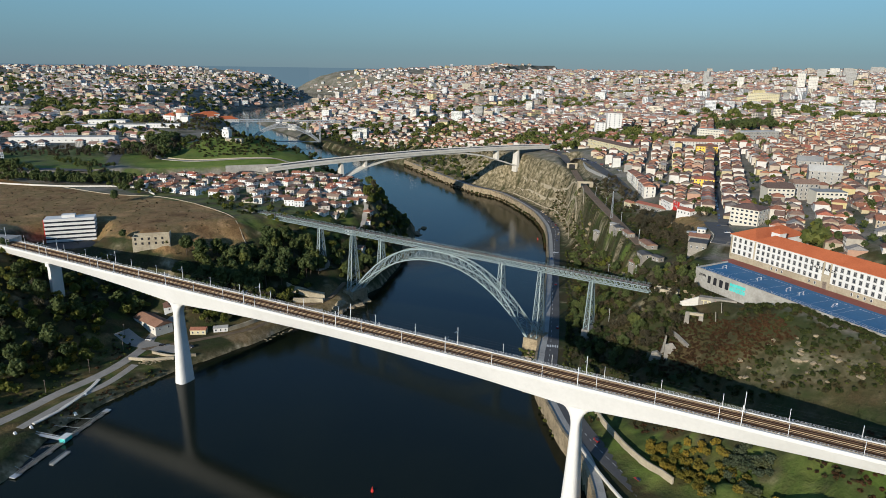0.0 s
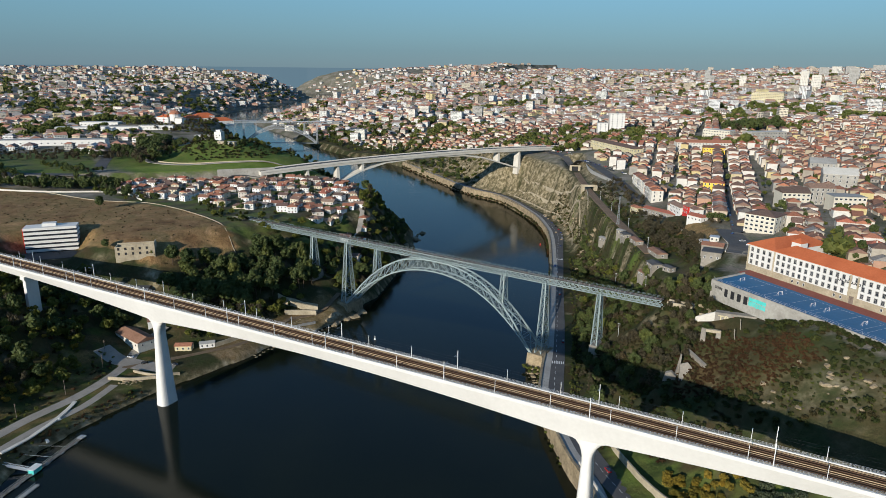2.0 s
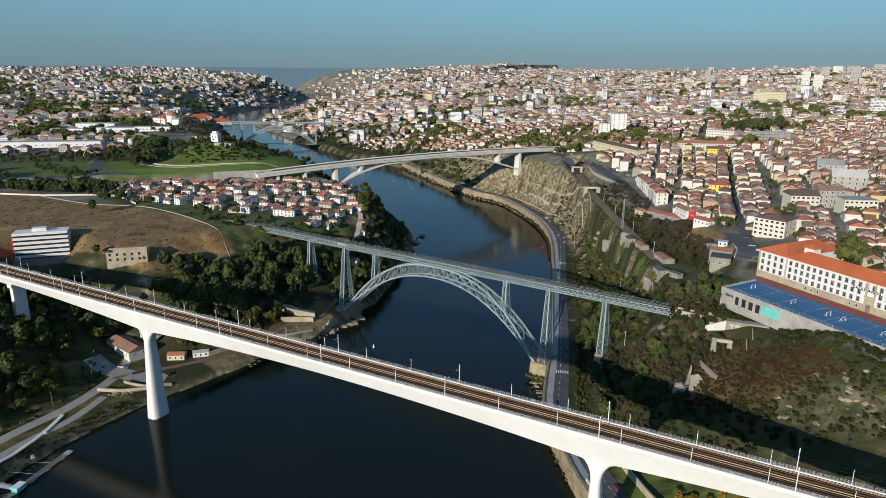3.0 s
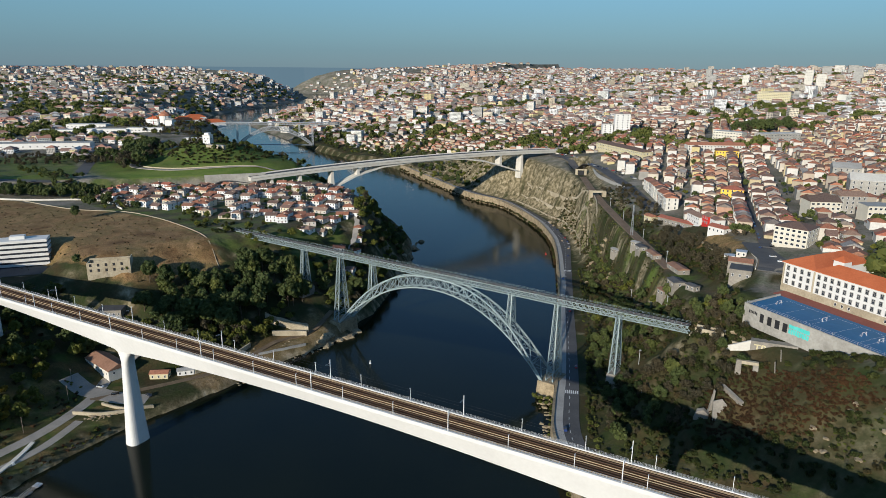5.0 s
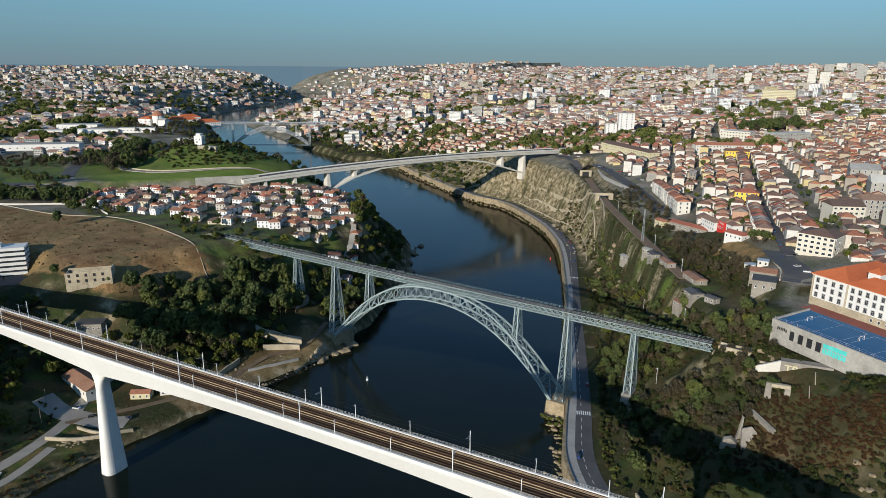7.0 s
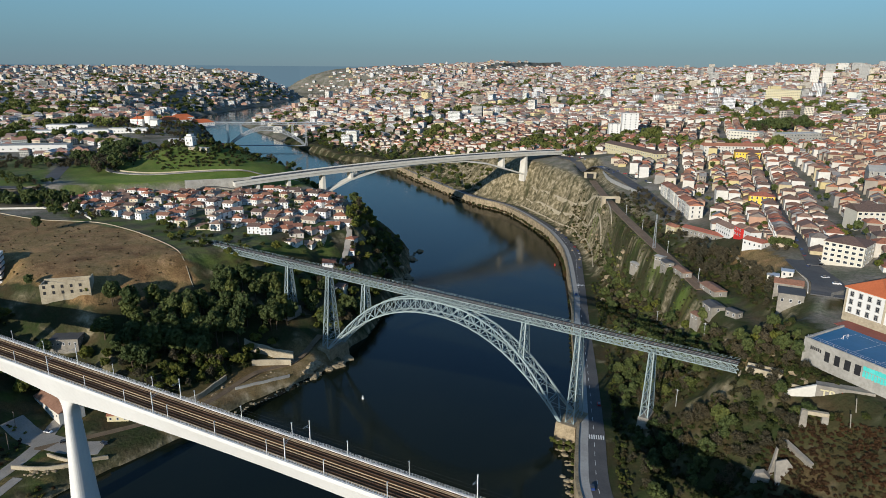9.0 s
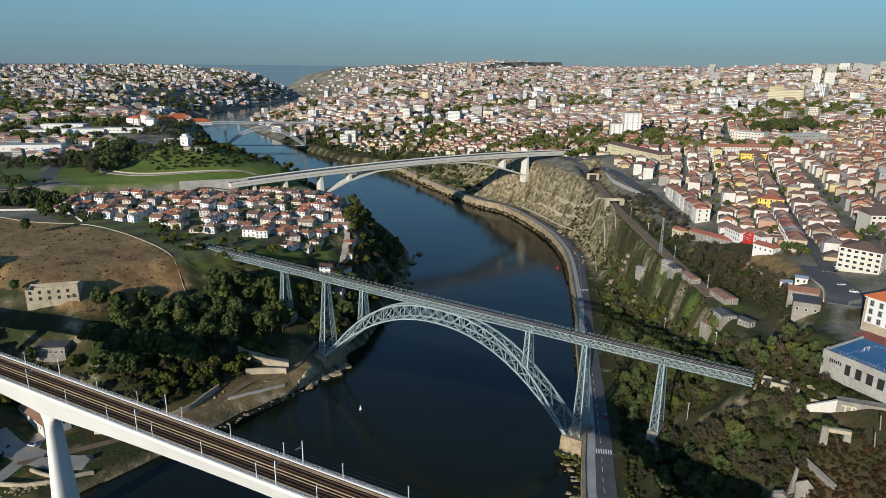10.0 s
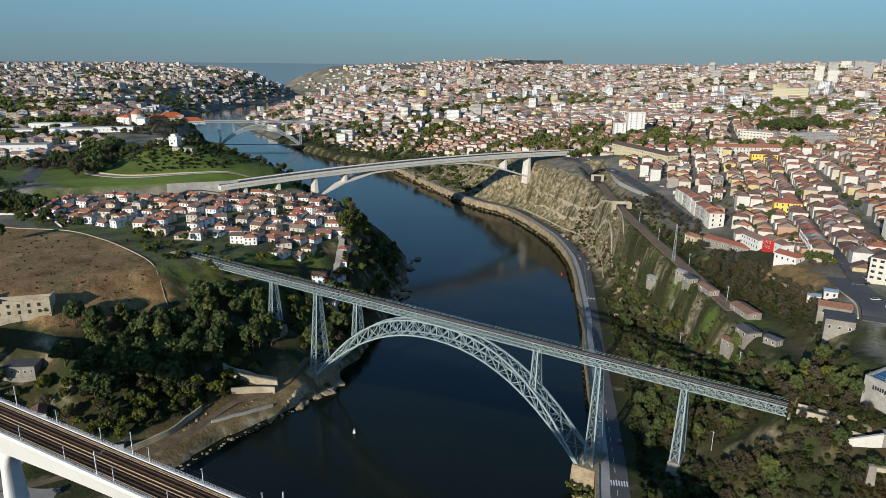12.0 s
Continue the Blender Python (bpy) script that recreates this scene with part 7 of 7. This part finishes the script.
# park hill
scatter([(-1010, 400), (-940, 430), (-915, 455), (-860, 478), (-845, 540), (-800, 520), (-740, 480), (-700, 400), (-800, 330), (-930, 350)], 8.5, ["bare", "light", "hedge", "bare"], 0.6, 1.0, 49, True, test=lambda x, y: math.hypot(x + 905, y - 412) > 34)
scatter([(-560, 130), (-520, 110), (-440, 190), (-420, 250), (-520, 290), (-580, 240)], 11.0, ["oak", "bare", "light", "bush"], 0.45, 0.85, 8, True)
scatter([(-640, 60), (-560, 110), (-520, 100), (-540, 180), (-620, 240), (-680, 150)], 8.5, ["bare", "oak", "bare"], 0.7, 1.0, 9, True)
scatter([(-420, 250), (-400, 230), (-330, 240), (-330, 330), (-500, 420), (-700, 520), (-720, 440), (-520, 300)], 8.5, ["oak", "bush", "bare"], 0.5, 0.8, 10, True, test=dry)
SLOPE = [(330, -180), (200, -125), (150, -60), (125, -8), (100, 32), (68, 106), (36, 176), (4, 250), (-36, 322), (-95, 400), (-60, 420), (-5, 325), (40, 240), (95, 155), (125, 105), (170, 60), (186, 10), (240, -28), (330, -85)]


def slope_ok(x, y):
    if 184 < x < 218 and -18 < y < -3:
        return False
    return on_grid(GN, x, y) > 21 and along(RAIL, np.array([x]), np.array([y]))[0][0] > 13 and not (abs(y) < 6 and x < 165)


# tree belt between the approach road and the field, orchard and avenue of bare trees
scatter([(-720, -85), (-600, -76), (-541, -64), (-468, -30), (-415, 8), (-432, 26), (-470, 12), (-545, -32), (-640, -72)], 6.0, ["oak", "pine", "oak", "bare"], 0.6, 0.95, 32, True)
scatter([(-770, 30), (-700, 120), (-610, 70), (-680, 0)], 10.0, ["bare"], 0.5, 0.75, 33, True)
scatter([(-505, 88), (-560, 118), (-690, 215), (-690, 255), (-600, 200), (-500, 112)], 6.0, ["bare", "bare", "oak"], 0.9, 1.5, 34, True)
scatter(SLOPE, 8.0, ["oak", "oak", "pine", "light"], 0.5, 0.85, 40, True, test=lambda x, y: slope_ok(x, y) and 12 < y < 215 and not (y < -5 and x > 195) and float(wobble(np.array([x]), np.array([y]), 75, 4.0)[0]) > 0.0)
plant("oak", -345, -55, 0.9)
# undergrowth below the wooded bank
scatter([(-165, -128), (-122, -120), (-113, -98), (-114, -70), (-128, -58), (-152, -100)], 5.0, ["light", "hedge", "light", "bush", "bare"], 0.6, 1.0, 55, True)
scatter([(-300, -168), (-250, -158), (-222, -132), (-165, -128), (-168, -150), (-230, -195), (-290, -215)], 7.0, ["oak", "bush", "light", "bush"], 0.5, 0.9, 50, True, test=lambda x, y: math.hypot(x + 188, y + 120) > 11 and math.hypot(x + 270, y + 190) > 14)
scatter([(-420, -180), (-232, -112), (-186, -98), (-166, -64), (-180, -40), (-274, -16), (-420, -46), (-600, -80)], 9.0, ["scrub", "scrub", "bracken"], 0.15, 0.35, 51, True)
scatter([(-236, -122), (-196, -96), (-178, -76), (-190, -92), (-222, -118)], 5.0, ["oak", "bush", "light"], 0.4, 0.7, 52, True)
scatter([(-270, -330), (-110, -330), (-124, -262), (-130, -215), (-146, -192), (-172, -170), (-225, -150), (-300, -200)], 5.0, ["hedge", "light", "hedge", "scrub", "yellow", "bracken"], 0.4, 0.9, 35, True, test=dry)
scatter([(-122, -262), (-128, -225), (-140, -196), (-158, -172), (-150, -160), (-120, -190), (-112, -215), (-106, -262)], 4.0, ["scrub", "hedge", "bracken", "hedge"], 0.25, 0.6, 54, True, test=lambda x, y: dry(x, y) and float(along(RIVER_ROAD, np.array([x]), np.array([y]))[0][0]) > 5)
scatter([(-84, -262), (-92, -240), (-95, -210), (-97, -180), (-91, -178), (-88, -215), (-78, -255)], 2.4, ["scrub", "hedge", "bracken", "bracken"], 0.25, 0.55, 36, True, test=dry)
scatter([(-130, -100), (-116, -105), (-108, -60), (-112, -20), (-124, -30)], 4.5, ["bush", "light", "bush"], 0.6, 1.1, 37, True, test=dry)
for x, y, k in ((-140, -232, 0.9), (-136, -205, 0.8), (-158, -236, 1.0), (-150, -214, 0.8)):
    plant("yellow", x, y, k)
scatter([(150, 148), (158, 140), (166, 150), (158, 166)], 4.5, ["oak", "bare"], 0.5, 0.7, 38, True)
# north bank slopes
def crag_free(x, y):
    return slope_ok(x, y) and ((x - 262) / 22) ** 2 + ((y + 66) / 6) ** 2 > 1


BRACKEN = [(178, -30), (200, -18), (238, -33), (250, -50), (228, -60), (186, -54)]
scatter(BRACKEN, 1.45, ["bracken", "bracken", "bracken", "bracken", "scrub"], 0.3, 0.6, 39, True, test=slope_ok)
scatter([(330, -180), (200, -125), (150, -60), (125, -8), (118, 40), (160, 45), (186, 10), (240, -28), (330, -85)], 3.3, ["bush", "bush", "bush", "scrub"], 0.45, 0.95, 41, True, test=lambda x, y: crag_free(x, y) and y > -82 and not inside(BRACKEN, np.array([x]), np.array([y]))[0])
scatter([(118, -6), (160, -8), (176, -40), (150, -62), (126, -34)], 5.0, ["bush", "bare", "oak", "bush"], 0.45, 0.8, 42, True, test=slope_ok)
scatter([(158, -12), (176, -3.6), (192, -12), (212, -12), (205, -20), (180, -22)], 3.0, ["bush", "hedge", "bush"], 0.4, 0.7, 43, True, test=lambda x, y: x < 188 or y < -17)
for x, y in ((80, -14), (84, -15), (88, -13), (92, -14), (90, -18), (86, -19)):
    plant("hedge", x, y, 0.9, z=1.5, joined=True)
for x, y in ((118, -5), (122, -8), (127, -6), (128, 1), (126, 7), (118, 4), (120, 9), (131, -3), (123, -12), (116, -10)):
    plant("bush", x, y, 1.25, joined=True)
scatter([(228, -54), (262, -56), (296, -70), (290, -84), (250, -78), (228, -68)], 2.8, ["hedge", "scrub", "hedge", "bush"], 0.2, 0.45, 56, True)
# low growth close beside the railway
scatter([(-40, 330), (20, 222), (78, 120), (112, 78), (140, 76), (128, 118), (96, 176), (46, 256), (0, 340)], 2.9, ["bush", "hedge", "scrub", "bush"], 0.22, 0.42, 57, True, test=lambda x, y: 5.5 < float(along(RAIL, np.array([x]), np.array([y]))[0][0]) < 34 and on_grid(GN, x, y) > 24)
# green ridge down the slope
for i in range(46):
    f = i / 45
    for k in (-1, 1):
        plant("hedge", 4 + 80 * f + k * 1.2, 268 - 152 * f + k * 0.8, 0.7 + 0.2 * math.sin(i * 1.7), joined=True)
# growth at the foot of the quay wall and beside the road
edge = smooth_line(BANK_N[12:20], 16)
gq = random.Random(78)
for p, q in zip(edge, edge[1:]):
    d = (Vector(q) - Vector(p)).normalized()
    for _ in range(3):
        k = gq.uniform(0, 1)
        plant(gq.choice(("scrub", "bush", "scrub", "bracken")), p[0] + (q[0] - p[0]) * k - d.y * 1.0, p[1] + (q[1] - p[1]) * k + d.x * 1.0, gq.uniform(0.5, 1.1), z=gq.uniform(-0.5, 2.2), joined=True)
edge = smooth_line(BANK_N[3:12], 10)
gq = random.Random(77)
for p, q in zip(edge, edge[1:]):
    d = (Vector(q) - Vector(p)).normalized()
    n = Vector((d.y, -d.x, 0))
    if gq.random() < 0.45:
        plant(gq.choice(("bush", "scrub", "hedge")), p[0] - n.x * 1.2, p[1] - n.y * 1.2, gq.uniform(0.3, 0.6), z=gq.uniform(0.2, 1.5), joined=True)
    for off in (19.5, 22.5):
        plant(gq.choice(("bush", "bush", "scrub", "hedge")), p[0] + n.x * off + gq.uniform(-1, 1), p[1] + n.y * off + gq.uniform(-1, 1), gq.uniform(0.4, 0.8), joined=True)
scatter(SLOPE, 3.8, ["bush", "scrub", "bush", "scrub", "scrub"], 0.5, 1.0, 11, True, test=lambda x, y: slope_ok(x, y) and y > -20)
scatter([(104, 30), (72, 106), (40, 176), (8, 250), (24, 268), (62, 196), (112, 116), (150, 52)], 5.0, ["oak", "bare", "oak", "bush", "bush", "scrub"], 0.35, 0.75, 16, True, test=slope_ok)
scatter([(20, 800), (60, 800), (110, 880), (90, 920), (40, 870)], 8.0, ["oak", "oak", "bare"], 1.0, 1.4, 17, True)
scatter([(124, 163), (96, 192), (92, 180), (112, 142), (138, 104), (150, 62), (172, 58), (166, 78), (157, 108), (140, 136)], 3.0, ["bush", "bush", "scrub", "bare"], 0.5, 1.0, 18, True, test=slope_ok)
scatter([(-520, 160), (-450, 130), (-400, 190), (-410, 245), (-500, 260), (-550, 220)], 5.5, ["bush", "scrub", "bush", "scrub"], 0.5, 1.0, 20, True)
scatter([(-320, 520), (-440, 602), (-560, 690), (-660, 730), (-780, 762), (-940, 840), (-900, 900), (-700, 830), (-560, 780), (-430, 690), (-300, 600), (-220, 530)], 9.0, ["oak", "bush", "light", "scrub"], 0.5, 1.0, 22, True, test=dry)
scatter([(205, 70), (230, 60), (290, 25), (300, 60), (225, 100)], 11.0, ["oak", "bare"], 0.35, 0.6, 19, True)
hedge = random.Random(31)
for _ in range(150):
    q = CONVENT @ Vector((hedge.uniform(52, 150), -39.6 - abs(hedge.gauss(0, 1.6)), 0))
    plant(hedge.choice(("bush", "bush", "scrub")), q.x, q.y, hedge.uniform(0.5, 0.9), joined=True)
scatter([(70, 120), (140, 40), (175, 40), (186, 8), (150, 2), (112, 5), (80, 70)], 8.0, ["oak", "bare", "bush", "oak"], 0.4, 0.7, 12, test=slope_ok)
scatter([(128, -8), (200, -10), (195, -35), (135, -40)], 7.5, ["oak", "bare", "bush", "bare"], 0.5, 0.8, 13, test=slope_ok)
scatter([(112, 30), (125, -6), (140, -40), (175, -45), (205, -20), (188, 12), (165, 45), (135, 50)], 4.5, ["bush", "scrub", "bare", "scrub", "bare"], 0.4, 0.8, 23, True, test=slope_ok)
scatter([(194, -106), (228, -103), (240, -122), (212, -128)], 3.4, ["yellow"], 0.5, 0.8, 14)
scatter([(214, -120), (236, -118), (262, -138), (230, -140)], 4.2, ["yellow", "silver", "hedge"], 0.5, 0.85, 45)
scatter([(229, -105), (250, -104), (254, -124), (238, -124)], 4.0, ["silver"], 0.7, 1.0, 46)
scatter([(180, -84), (232, -90), (228, -101), (188, -95)], 2.4, ["bracken", "scrub"], 0.35, 0.6, 47, True)
scatter([(254, -96), (330, -112), (330, -160), (270, -126)], 2.6, ["bracken", "bracken", "scrub"], 0.4, 0.8, 48, True)
scatter([(-20, 350), (40, 250), (130, 110), (150, 110), (60, 270), (0, 370)], 6.0, ["bare", "bush", "scrub"], 0.5, 0.8, 15, True, test=lambda x, y: float(along(RAIL, np.array([x]), np.array([y]))[0][0]) > 8)
# green among the houses
tg = random.Random(21)
for _ in range(10000):
    a, r = radians(tg.uniform(-78, 10)), 420 + 3600 * tg.random() ** 1.3
    x, y = 230 + r * math.sin(a), -345 + r * math.cos(a)
    if ground_at(x, y) < 4 or not buildable(x, y):
        continue
    if r < 850 and tg.random() < 0.85:
        plant(tg.choice(("light", "oak", "bush")), x, y, tg.uniform(0.35, 0.7), joined=True)
    elif float(wobble(np.array([x]), np.array([y]), 900, 9.0)[0]) > (-0.1 if on_grid(GS, x, y) < on_grid(GN, x, y) else 0.15):
        plant("grove", x, y, tg.uniform(0.8, 1.5), joined=True)
grow_woods()
